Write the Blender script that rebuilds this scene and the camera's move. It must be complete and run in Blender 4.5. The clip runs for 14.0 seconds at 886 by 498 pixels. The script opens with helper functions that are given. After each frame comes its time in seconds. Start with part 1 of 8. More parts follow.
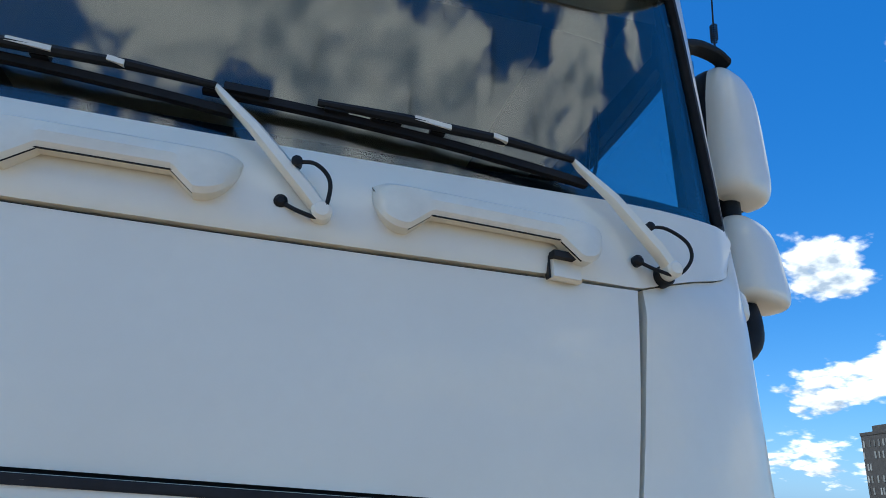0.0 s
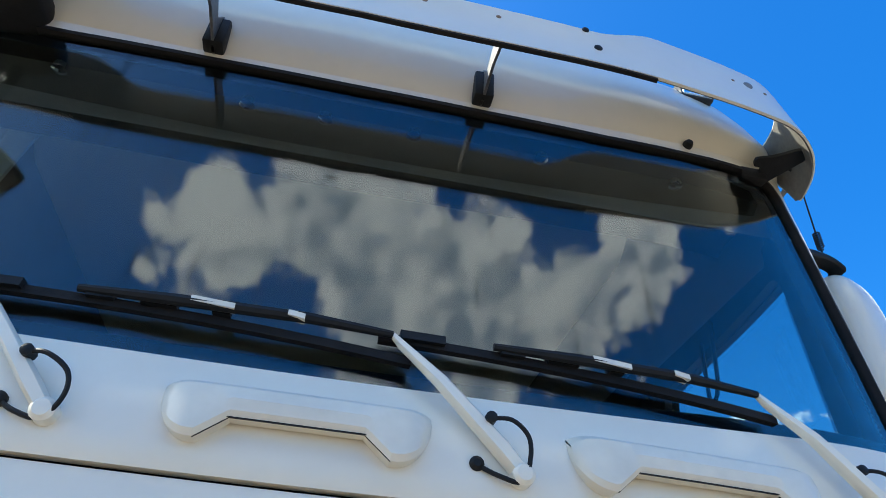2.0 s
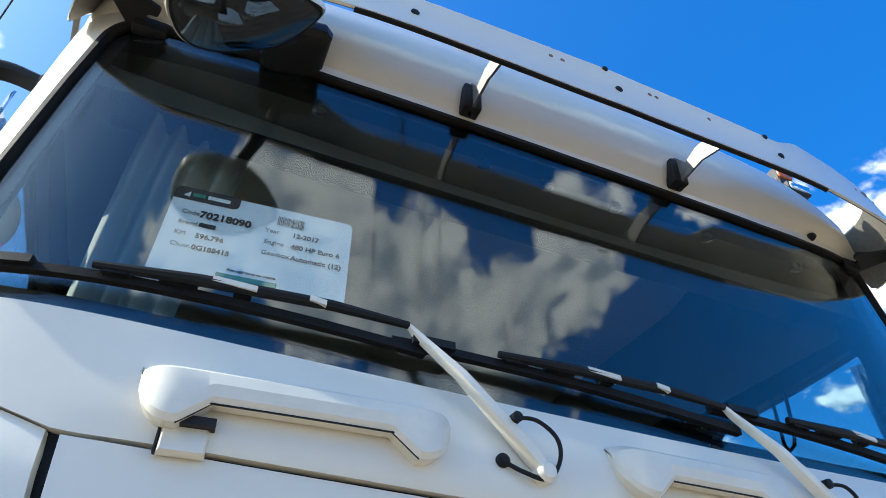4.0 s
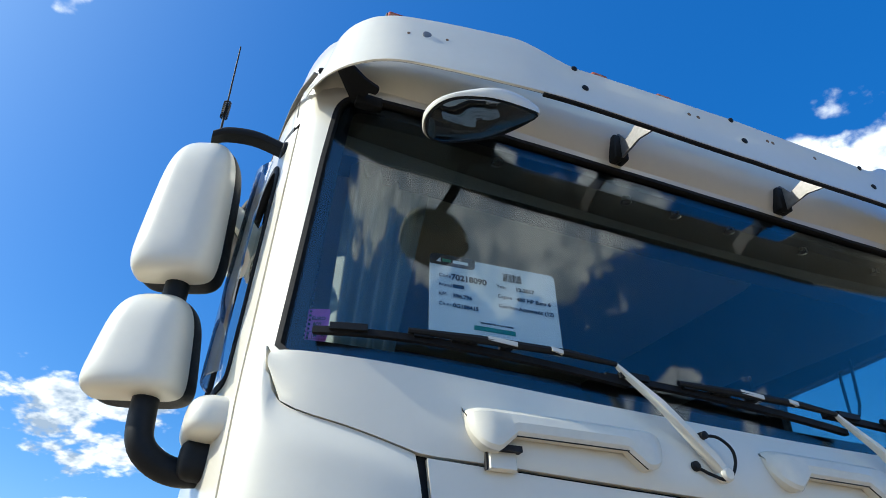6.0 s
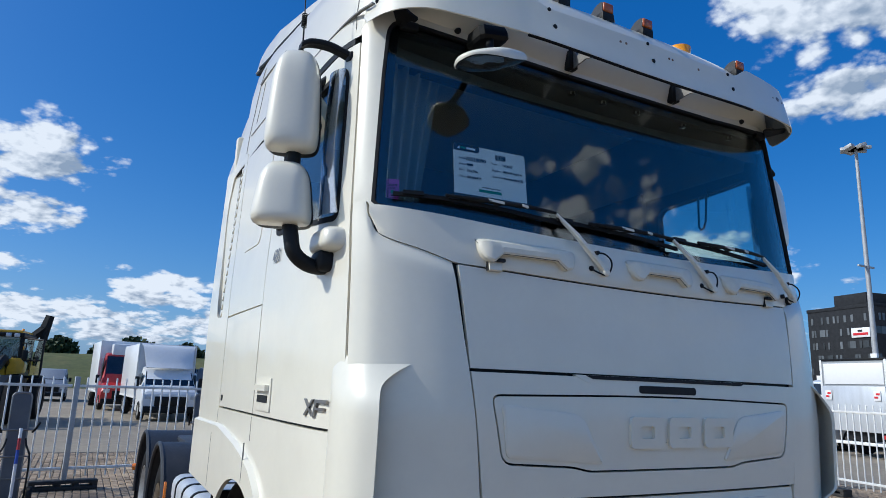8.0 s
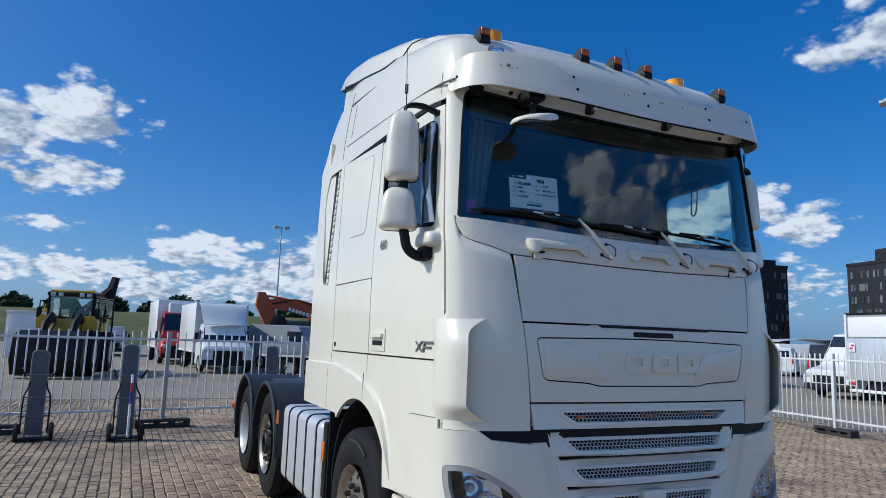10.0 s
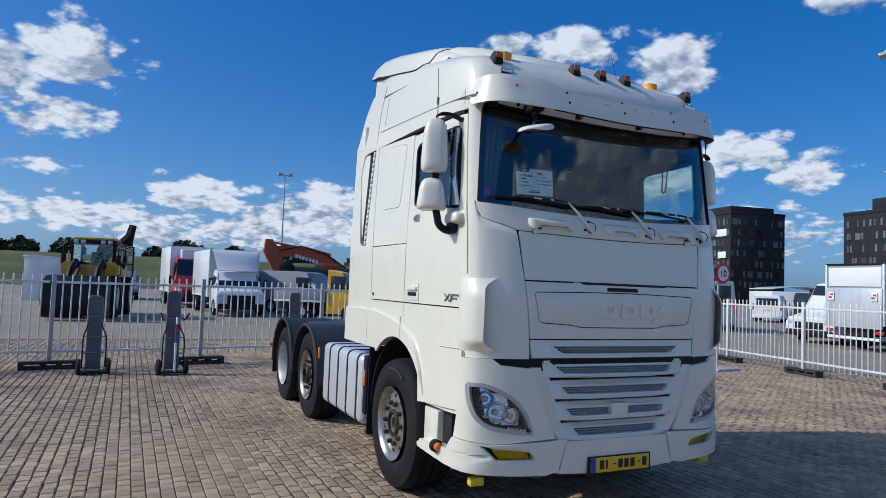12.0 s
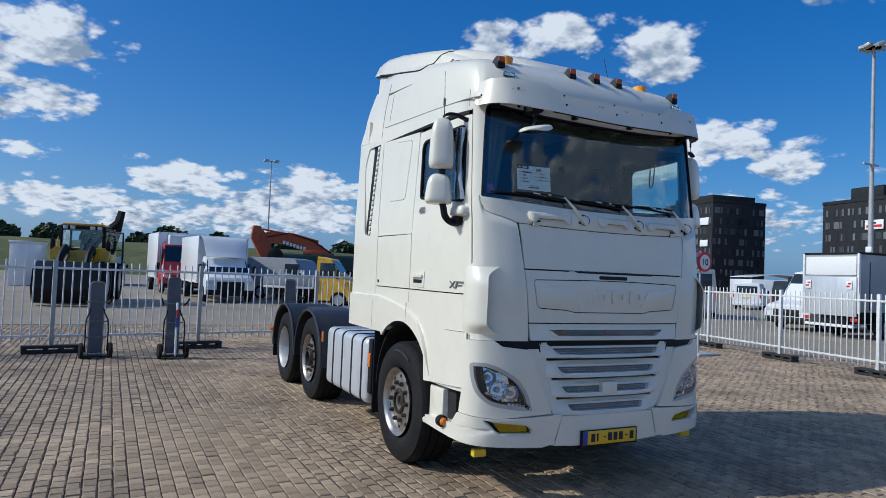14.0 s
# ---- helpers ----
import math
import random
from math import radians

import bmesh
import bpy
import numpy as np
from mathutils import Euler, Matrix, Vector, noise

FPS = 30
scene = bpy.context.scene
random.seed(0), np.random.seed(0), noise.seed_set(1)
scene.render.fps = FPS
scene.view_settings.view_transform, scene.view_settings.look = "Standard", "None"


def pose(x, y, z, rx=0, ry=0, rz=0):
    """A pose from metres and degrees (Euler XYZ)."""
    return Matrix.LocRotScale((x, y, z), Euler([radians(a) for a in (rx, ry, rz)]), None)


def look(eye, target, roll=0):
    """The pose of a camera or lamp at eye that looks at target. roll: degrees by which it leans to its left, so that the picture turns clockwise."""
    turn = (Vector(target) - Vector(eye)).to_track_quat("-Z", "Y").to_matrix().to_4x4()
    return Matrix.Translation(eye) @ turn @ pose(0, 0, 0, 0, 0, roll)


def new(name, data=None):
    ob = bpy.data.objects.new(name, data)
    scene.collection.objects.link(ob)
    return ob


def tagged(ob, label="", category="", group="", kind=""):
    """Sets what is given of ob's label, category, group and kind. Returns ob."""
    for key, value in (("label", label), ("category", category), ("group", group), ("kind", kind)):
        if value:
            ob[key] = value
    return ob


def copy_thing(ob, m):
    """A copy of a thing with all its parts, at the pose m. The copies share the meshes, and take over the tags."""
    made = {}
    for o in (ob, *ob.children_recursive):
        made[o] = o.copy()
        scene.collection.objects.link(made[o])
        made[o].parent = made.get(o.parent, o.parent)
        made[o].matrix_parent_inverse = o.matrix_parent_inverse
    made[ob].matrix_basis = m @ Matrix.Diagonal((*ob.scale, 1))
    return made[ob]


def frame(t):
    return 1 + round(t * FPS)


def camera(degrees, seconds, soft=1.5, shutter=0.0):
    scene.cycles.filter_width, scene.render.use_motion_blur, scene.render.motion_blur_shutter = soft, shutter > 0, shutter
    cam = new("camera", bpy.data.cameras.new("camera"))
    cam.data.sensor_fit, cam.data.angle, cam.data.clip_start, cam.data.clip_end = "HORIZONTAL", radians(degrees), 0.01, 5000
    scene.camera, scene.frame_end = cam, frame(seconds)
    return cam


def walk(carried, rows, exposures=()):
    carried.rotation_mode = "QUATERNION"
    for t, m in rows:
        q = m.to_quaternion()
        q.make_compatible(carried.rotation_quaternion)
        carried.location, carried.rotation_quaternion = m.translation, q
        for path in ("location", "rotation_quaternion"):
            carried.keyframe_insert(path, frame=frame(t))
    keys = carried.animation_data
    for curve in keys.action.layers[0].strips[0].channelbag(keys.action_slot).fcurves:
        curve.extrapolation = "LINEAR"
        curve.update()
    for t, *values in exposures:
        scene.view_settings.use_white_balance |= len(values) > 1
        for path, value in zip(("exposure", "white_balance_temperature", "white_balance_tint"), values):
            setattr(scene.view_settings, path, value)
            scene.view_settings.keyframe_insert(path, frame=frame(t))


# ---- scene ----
from mathutils.bvhtree import BVHTree
cam = camera(67.9, 14.0, soft=0.5)
PATH = [
    (0, (0.305, -0.894, 1.755), (0.714, 0.931, 2.463), 4.2),
    (0.5, (0.303, -0.888, 1.815), (0.764, 0.729, 2.897), 4.0),
    (1, (0.291, -0.875, 1.841), (0.778, 0.723, 2.941), 3.2),
    (1.5, (0.211, -0.874, 1.856), (0.473, 0.754, 2.988), 3.5),
    (2, (0.07, -0.828, 1.845), (0.321, 0.754, 3.042), 4.1),
    (2.2, (0.018, -0.796, 1.84), (0.341, 0.761, 3.052), 3.9),
    (4.3, (-0.853, -0.779, 1.819), (-0.253, 0.681, 3.047), 1.6),
    (4.5, (-0.927, -0.775, 1.828), (-0.384, 0.696, 3.069), 1.9),
    (5, (-1.062, -0.788, 1.838), (-0.56, 0.681, 3.099), 2.0),
    (5.5, (-1.185, -0.902, 1.816), (-0.666, 0.588, 3.044), 2.7),
    (6, (-1.238, -1.043, 1.817), (-0.643, 0.559, 2.856), 2.6),
    (6.5, (-1.283, -1.272, 1.779), (-0.682, 0.377, 2.739), 2.2),
    (7, (-1.523, -1.478, 1.735), (-0.861, 0.226, 2.545), 2.7),
    (7.5, (-1.711, -1.648, 1.732), (-0.993, 0.137, 2.277), 2.5),
    (8, (-1.909, -1.855, 1.694), (-0.994, -0.125, 2.102), 2.1),
    (8.2, (-1.985, -1.937, 1.688), (-1.02, -0.217, 2.018), 2.3),
    (10.3, (-2.722, -3.064, 1.639), (-1.887, -1.266, 1.902), 1.9),
    (10.5, (-2.774, -3.179, 1.64), (-1.934, -1.381, 1.885), 2.1),
    (11, (-2.917, -3.429, 1.668), (-2.076, -1.626, 1.878), 2.1),
    (11.5, (-3.118, -3.66, 1.669), (-2.274, -1.857, 1.866), 2.4),
    (12, (-3.301, -3.892, 1.689), (-2.444, -2.088, 1.801), 2.2),
    (12.5, (-3.439, -4.039, 1.691), (-2.512, -2.269, 1.785), 2.2),
    (13, (-3.503, -4.143, 1.693), (-2.577, -2.373, 1.782), 2.2),
    (13.5, (-3.563, -4.18, 1.699), (-2.726, -2.366, 1.779), 2.3),
    (14, (-3.617, -4.166, 1.691), (-2.716, -2.383, 1.765), 2.4),
]
LIGHT = [(0, 0.75, 6250, 6), (0.5, 0.92, 6250, 6), (1.0, 0.90, 6250, 6), (1.5, 1.10, 6250, 6), (2.2, 1.22, 6250, 6), (4.3, 1.12, 6250, 6), (5.0, 1.0, 6230, 6), (5.5, 0.78, 6200, 6), (6.0, 0.60, 6150, 6), (6.5, 0.53, 6050, 6),
         (7.0, 0.40, 5900, 7), (7.5, 0.14, 5820, 9), (8.0, -0.04, 5780, 9), (10.5, -0.18, 5740, 9), (14.0, -0.22, 5740, 9)]
walk(cam, [(t, look(eye, target, roll)) for t, eye, target, roll in PATH], LIGHT)
# ---- light: sun behind the near side of the truck, cumulus sky ----
SUN = Vector((-4.8, 1.3, 3.85)).normalized()
sun = new("sun", bpy.data.lights.new("sun", "SUN"))
sun.data.energy, sun.data.angle, sun.data.color = 3.55, radians(0.6), (1.0, 0.925, 0.78)
sun.matrix_world = look((0, 0, 0), -SUN)

CLOUDS = [  # direction, width, height, weight, greyness of its base where it differs
    ((-0.09, 0.955, 0.285), 0.11, 0.05, 1.0), ((-0.10, 0.97, 0.205), 0.09, 0.05, 0.9),
    ((-0.16, 0.94, 0.25), 0.09, 0.07, 0.9), ((-0.30, 0.91, 0.24), 0.12, 0.06, 0.9),
    ((-0.112, 0.984, 0.136), 0.05, 0.014, 0.8),
    ((-0.066, 0.994, 0.080), 0.16, 0.030, 0.85), ((0.091, 0.989, 0.118), 0.10, 0.034, 1.0),
    ((0.06, 0.99, 0.070), 0.20, 0.036, 0.8), ((0.269, 0.957, 0.118), 0.09, 0.040, 1.0),
    ((0.22, 0.97, 0.078), 0.16, 0.036, 1.0), ((0.40, 0.91, 0.10), 0.12, 0.05, 1.0),
    ((-0.25, 0.965, 0.07), 0.18, 0.04, 0.85), ((-0.5, 0.86, 0.10), 0.25, 0.06, 0.85),
    ((0.47, 0.80, 0.335), 0.05, 0.04, 1.0), ((0.56, 0.76, 0.345), 0.085, 0.042, 1.0),
    ((0.66, 0.68, 0.325), 0.08, 0.05, 1.0),
    ((0.745, 0.640, 0.192), 0.09, 0.045, 0.9), ((0.80, 0.585, 0.172), 0.08, 0.036, 0.9),
    ((0.79, 0.603, 0.090), 0.14, 0.045, 0.72), ((0.68, 0.72, 0.080), 0.12, 0.045, 0.72),
    ((0.90, 0.42, 0.10), 0.16, 0.06, 0.8), ((0.688, 0.705, 0.172), 0.10, 0.045, 0.9),
    ((0.83, 0.43, 0.38), 0.15, 0.042, 1.0), ((0.73, 0.45, 0.52), 0.14, 0.12, 1.0),
    ((0.79, 0.36, 0.50), 0.15, 0.12, 1.0), ((0.88, 0.30, 0.36), 0.14, 0.08, 0.9),
    ((-0.36, 0.64, 0.685), 0.05, 0.03, 0.7), ((-0.25, 0.69, 0.67), 0.05, 0.04, 0.55),
    ((-0.40, 0.70, 0.56), 0.04, 0.03, 0.5), ((-0.22, 0.80, 0.50), 0.07, 0.03, 0.5),
    ((-0.20, -0.62, 0.76), 0.14, 0.11, 1.1, 0.02), ((-0.06, -0.60, 0.80), 0.16, 0.11, 1.2, 0.02), ((0.05, -0.66, 0.745), 0.14, 0.10, 1.2, 0.02),
    ((0.0, -0.56, 0.83), 0.16, 0.07, 1.1), ((0.16, -0.62, 0.765), 0.16, 0.11, 1.2, 0.02), ((0.24, -0.57, 0.79), 0.10, 0.08, 1.1, 0.02),
    ((0.36, -0.60, 0.71), 0.18, 0.09, 1.2, 0.02), ((0.47, -0.50, 0.725), 0.12, 0.09, 1.1, 0.02), ((0.46, -0.43, 0.77), 0.14, 0.06, 1.0),
    ((0.62, -0.27, 0.73), 0.06, 0.05, 0.9), ((0.10, -0.69, 0.71), 0.11, 0.04, 0.9), ((0.28, -0.66, 0.69), 0.12, 0.04, 0.9),
    ((0.28, -0.655, 0.70), 0.14, 0.08, 1.3, 0.0), ((0.40, -0.61, 0.68), 0.10, 0.06, 1.2, 0.02), ((0.59, -0.62, 0.515), 0.07, 0.035, 1.1),
    ((-0.30, -0.63, 0.71), 0.05, 0.05, 0.8), ((0.488, -0.595, 0.639), 0.08, 0.026, 0.52), ((0.50, -0.67, 0.515), 0.075, 0.028, 0.55), ((0.555, -0.70, 0.445), 0.085, 0.05, 1.15), ((0.45, -0.62, 0.64), 0.12, 0.05, 0.5), ((0.62, -0.61, 0.505), 0.085, 0.03, 0.55),
    ((0.62, -0.69, 0.38), 0.20, 0.06, 0.95, 1.6), ((0.70, -0.62, 0.34), 0.20, 0.09, 1.0, 1.6), ((0.52, -0.76, 0.33), 0.22, 0.10, 1.0, 1.6), ((0.66, -0.60, 0.45), 0.13, 0.05, 0.8, 1.6),
    ((0.75, -0.60, 0.25), 0.22, 0.08, 0.9, 1.6),
    ((0.30, -0.87, 0.34), 0.20, 0.09, 1.0, 1.6),
    ((-0.5, -0.80, 0.25), 0.32, 0.09, 0.6), ((-0.9, -0.35, 0.25), 0.30, 0.10, 1.0),
    ((-0.85, 0.45, 0.16), 0.30, 0.07, 1.0), ((1.0, -0.1, 0.16), 0.3, 0.07, 1.0),
]


def build_world():
    w = bpy.data.worlds.new("sky")
    w.use_nodes = True
    nt = w.node_tree
    nt.nodes.clear()
    N, L = nt.nodes.new, nt.links.new

    def mathn(op, a, b=None, clamp=False):
        n = N("ShaderNodeMath")
        n.operation, n.use_clamp = op, clamp
        for k, v in enumerate((a, b)):
            if v is None:
                continue
            if isinstance(v, (int, float)):
                n.inputs[k].default_value = v
            else:
                L(v, n.inputs[k])
        return n.outputs[0]

    sky = N("ShaderNodeTexSky")
    sky.sky_type, sky.sun_disc = "NISHITA", False
    sky.sun_elevation, sky.sun_rotation = math.asin(SUN.z), math.atan2(SUN.x, SUN.y)
    sky.air_density, sky.dust_density, sky.ozone_density, sky.altitude = 1.0, 2.0, 5.0, 0
    tint = N("ShaderNodeHueSaturation")
    tint.inputs["Saturation"].default_value, tint.inputs["Value"].default_value = SKY_SAT, SKY_VAL
    L(sky.outputs[0], tint.inputs["Color"])
    even = N("ShaderNodeMix")
    even.data_type = "RGBA"
    even.inputs["Factor"].default_value = 0.3
    L(tint.outputs[0], even.inputs["A"])
    even.inputs["B"].default_value = (0.30, 1.55, 5.75, 1)

    coord = N("ShaderNodeTexCoord").outputs["Generated"]
    warp = N("ShaderNodeTexNoise")
    warp.inputs["Scale"].default_value, warp.inputs["Detail"].default_value = 9.0, 3.0
    L(coord, warp.inputs["Vector"])
    wob = N("ShaderNodeVectorMath")
    wob.operation = "MULTIPLY_ADD"
    wob.inputs[1].default_value = (0.07, 0.07, 0.05)
    wob.inputs[2].default_value = (-0.035, -0.035, -0.025)
    L(warp.outputs["Color"], wob.inputs[0])
    warped = N("ShaderNodeVectorMath")
    warped.operation = "ADD"
    L(coord, warped.inputs[0])
    L(wob.outputs[0], warped.inputs[1])

    # haze brightens the air towards the sun
    near = N("ShaderNodeVectorMath")
    near.operation = "DOT_PRODUCT"
    L(coord, near.inputs[0])
    near.inputs[1].default_value = SUN
    glow = mathn("POWER", mathn("MAXIMUM", near.outputs["Value"], 0.0), 7.0)
    air = N("ShaderNodeVectorMath")
    air.operation = "MULTIPLY_ADD"
    L(glow, air.inputs[0])
    air.inputs[1].default_value = (2.7, 3.9, 3.0)
    up = N("ShaderNodeSeparateXYZ")
    L(coord, up.inputs[0])
    rim = N("ShaderNodeVectorMath")
    rim.operation = "MULTIPLY_ADD"
    L(mathn("POWER", mathn("SUBTRACT", 1.0, mathn("ABSOLUTE", up.outputs["Z"]), True), 6.0), rim.inputs[0])
    rim.inputs[1].default_value = (0.65, 1.5, 1.9)
    L(even.outputs["Result"], rim.inputs[2])
    L(rim.outputs[0], air.inputs[2])

    # Each cloud is a soft ellipse of sky; the finest noise frays its edge.
    total, under = None, None
    for d, wide, high, weight, *grey in CLOUDS:
        d = Vector(d).normalized()
        sc = N("ShaderNodeMapping")
        sc.inputs["Location"].default_value = (-d.x / wide, -d.y / wide, -d.z / high)
        sc.inputs["Scale"].default_value = (1 / wide, 1 / wide, 1 / high)
        if total is None:
            L(warped.outputs[0], sc.inputs["Vector"])
        else:  # a vanishing share of the sum so far keeps the clouds in one chain
            carry = N("ShaderNodeVectorMath")
            carry.operation = "MULTIPLY_ADD"
            L(total, carry.inputs[0])
            carry.inputs[1].default_value = (1e-7, 1e-7, 1e-7)
            L(warped.outputs[0], carry.inputs[2])
            L(carry.outputs[0], sc.inputs["Vector"])
        ln = N("ShaderNodeVectorMath")
        ln.operation = "LENGTH"
        L(sc.outputs[0], ln.inputs[0])
        blob = mathn("MULTIPLY", mathn("SUBTRACT", 1.35, ln.outputs["Value"], True), weight)
        total = blob if total is None else mathn("MAXIMUM", total, blob)
        sep = N("ShaderNodeSeparateXYZ")
        L(sc.outputs[0], sep.inputs[0])
        low = mathn("MULTIPLY", blob, mathn("SUBTRACT", grey[0] if grey else 0.15, sep.outputs["Z"], True))
        under = low if under is None else mathn("MAXIMUM", under, low)

    def heaped(vector):
        """Height of the cloud tops: round puffs broken up by finer curls."""
        puff = N("ShaderNodeTexVoronoi")
        puff.feature, puff.normalize = "F1", False
        puff.inputs["Scale"].default_value, puff.inputs["Detail"].default_value, puff.inputs["Roughness"].default_value = 17.0, 3.0, 0.55
        L(vector, puff.inputs["Vector"])
        curl = N("ShaderNodeTexNoise")
        curl.inputs["Scale"].default_value, curl.inputs["Detail"].default_value, curl.inputs["Roughness"].default_value = 20.0, 9.0, 0.58
        L(vector, curl.inputs["Vector"])
        return mathn("ADD", mathn("MULTIPLY", mathn("SUBTRACT", 0.62, puff.outputs["Distance"]), 0.85), mathn("MULTIPLY", mathn("SUBTRACT", curl.outputs["Fac"], 0.5), 1.45))

    small = N("ShaderNodeVectorMath")
    small.operation = "MULTIPLY_ADD"
    small.inputs[1].default_value = (0.30, 0.30, 0.30)
    L(wob.outputs[0], small.inputs[0])
    L(coord, small.inputs[2])
    layer = N("ShaderNodeVectorMath")
    layer.operation = "SCALE"
    L(small.outputs[0], layer.inputs[0])
    L(mathn("DIVIDE", 0.62, mathn("ADD", mathn("MAXIMUM", up.outputs["Z"], 0.0), 0.34)), layer.inputs["Scale"])
    small = layer
    here = heaped(small.outputs[0])
    shifted = N("ShaderNodeVectorMath")
    shifted.operation = "ADD"
    shifted.inputs[1].default_value = SUN * 0.016
    L(small.outputs[0], shifted.inputs[0])
    sunward = heaped(shifted.outputs[0])
    dens = mathn("ADD", mathn("MULTIPLY", total, 1.45), here)
    mask = N("ShaderNodeMapRange")
    mask.interpolation_type = "SMOOTHSTEP"
    mask.inputs["From Min"].default_value, mask.inputs["From Max"].default_value = 0.36, 0.84
    L(dens, mask.inputs["Value"])
    edge = mathn("MULTIPLY", mask.outputs[0], mathn("SUBTRACT", mathn("MULTIPLY", total, 5.0), 0.7, True))
    broad = N("ShaderNodeTexNoise")
    broad.inputs["Scale"].default_value, broad.inputs["Detail"].default_value = 8.0, 3.0
    L(coord, broad.inputs["Vector"])
    relief = mathn("MULTIPLY", mathn("SUBTRACT", sunward, here), 1.7)
    core = mathn("MULTIPLY", mathn("SUBTRACT", dens, 0.95, True), 0.55)
    shade = mathn("ADD", mathn("ADD", mathn("MULTIPLY", under, 1.1), core), mathn("ADD", relief, mathn("MULTIPLY", mathn("SUBTRACT", broad.outputs["Fac"], 0.50), 2.3)), True)
    tone = N("ShaderNodeMix")
    tone.data_type = "RGBA"
    tone.inputs["A"].default_value = (*[c * CLOUD for c in (0.965, 0.985, 1.0)], 1)
    tone.inputs["B"].default_value = (*[c * CLOUD for c in (0.34, 0.42, 0.53)], 1)
    L(shade, tone.inputs["Factor"])
    mix = N("ShaderNodeMix")
    mix.data_type = "RGBA"
    L(edge, mix.inputs["Factor"])
    L(air.outputs[0], mix.inputs["A"])
    L(tone.outputs["Result"], mix.inputs["B"])
    bg = N("ShaderNodeBackground")
    bg.inputs["Strength"].default_value = SKY
    L(mix.outputs["Result"], bg.inputs["Color"])
    out = N("ShaderNodeOutputWorld")
    L(bg.outputs[0], out.inputs["Surface"])
    scene.world = w


SKY, SKY_SAT, SKY_VAL, CLOUD = 0.10, 1.37, 1.14, 8.8
build_world()


# ---- materials ----
def make_mat(name, color, rough=0.5, metal=0.0, vary=0.12, scale=8.0, fine=90.0, bump=0.0, bump_scale=200.0, coat=0.0, spec=0.5, dirt=None, dirt_amount=0.0,
             dirt_scale=3.0, per_object=0.0, emit=None, stretch=(1, 1, 1)):
    """A surface with variation at two scales, optional dirt patches, fine relief and a clear coat."""
    m = bpy.data.materials.new(name)
    m.use_nodes = True
    nt = m.node_tree
    N, L = nt.nodes.new, nt.links.new
    b = nt.nodes["Principled BSDF"]
    b.inputs["Roughness"].default_value, b.inputs["Metallic"].default_value = rough, metal
    b.inputs["Coat Weight"].default_value, b.inputs["Coat Roughness"].default_value = coat, 0.04
    b.inputs["Specular IOR Level"].default_value = spec
    co = N("ShaderNodeTexCoord").outputs["Object"]
    mp = N("ShaderNodeMapping")
    mp.inputs["Scale"].default_value = stretch
    L(co, mp.inputs["Vector"])
    vec = mp.outputs[0]

    def noisy(s, detail=4.0):
        t = N("ShaderNodeTexNoise")
        t.inputs["Scale"].default_value, t.inputs["Detail"].default_value = s, detail
        L(vec, t.inputs["Vector"])
        return t.outputs["Fac"]

    both = N("ShaderNodeMath")
    both.operation = "ADD"
    L(noisy(scale), both.inputs[0])
    L(noisy(fine, 2.0), both.inputs[1])
    mr = N("ShaderNodeMapRange")
    mr.inputs["From Min"].default_value, mr.inputs["From Max"].default_value = 0.6, 1.4
    mr.inputs["To Min"].default_value, mr.inputs["To Max"].default_value = 1 - vary, 1 + vary
    L(both.outputs[0], mr.inputs["Value"])
    value = mr.outputs[0]
    if per_object:
        info = N("ShaderNodeObjectInfo")
        r = N("ShaderNodeMapRange")
        r.inputs["To Min"].default_value, r.inputs["To Max"].default_value = 1 - per_object, 1 + per_object
        L(info.outputs["Random"], r.inputs["Value"])
        mul = N("ShaderNodeMath")
        mul.operation = "MULTIPLY"
        L(value, mul.inputs[0])
        L(r.outputs[0], mul.inputs[1])
        value = mul.outputs[0]
    col = N("ShaderNodeVectorMath")
    col.operation = "SCALE"
    col.inputs[0].default_value = color
    L(value, col.inputs["Scale"])
    out = col.outputs[0]
    if dirt:
        d = N("ShaderNodeMapRange")
        d.inputs["From Min"].default_value, d.inputs["From Max"].default_value = 0.48, 0.75
        d.inputs["To Max"].default_value = dirt_amount
        L(noisy(dirt_scale, 8.0), d.inputs["Value"])
        mx = N("ShaderNodeMix")
        mx.data_type = "RGBA"
        L(d.outputs[0], mx.inputs["Factor"])
        L(out, mx.inputs["A"])
        mx.inputs["B"].default_value = (*dirt, 1)
        out = mx.outputs["Result"]
    L(out, b.inputs["Base Color"])
    if rough > 0.02:
        rr = N("ShaderNodeMapRange")
        rr.inputs["To Min"].default_value, rr.inputs["To Max"].default_value = rough * 0.8, min(1, rough * 1.2)
        L(noisy(scale * 2.3), rr.inputs["Value"])
        L(rr.outputs[0], b.inputs["Roughness"])
    if bump:
        bp = N("ShaderNodeBump")
        bp.inputs["Strength"].default_value, bp.inputs["Distance"].default_value = bump, 0.004
        L(noisy(bump_scale, 3.0), bp.inputs["Height"])
        L(bp.outputs[0], b.inputs["Normal"])
    if emit:
        b.inputs["Emission Color"].default_value, b.inputs["Emission Strength"].default_value = (*emit[0], 1), emit[1]
    return m


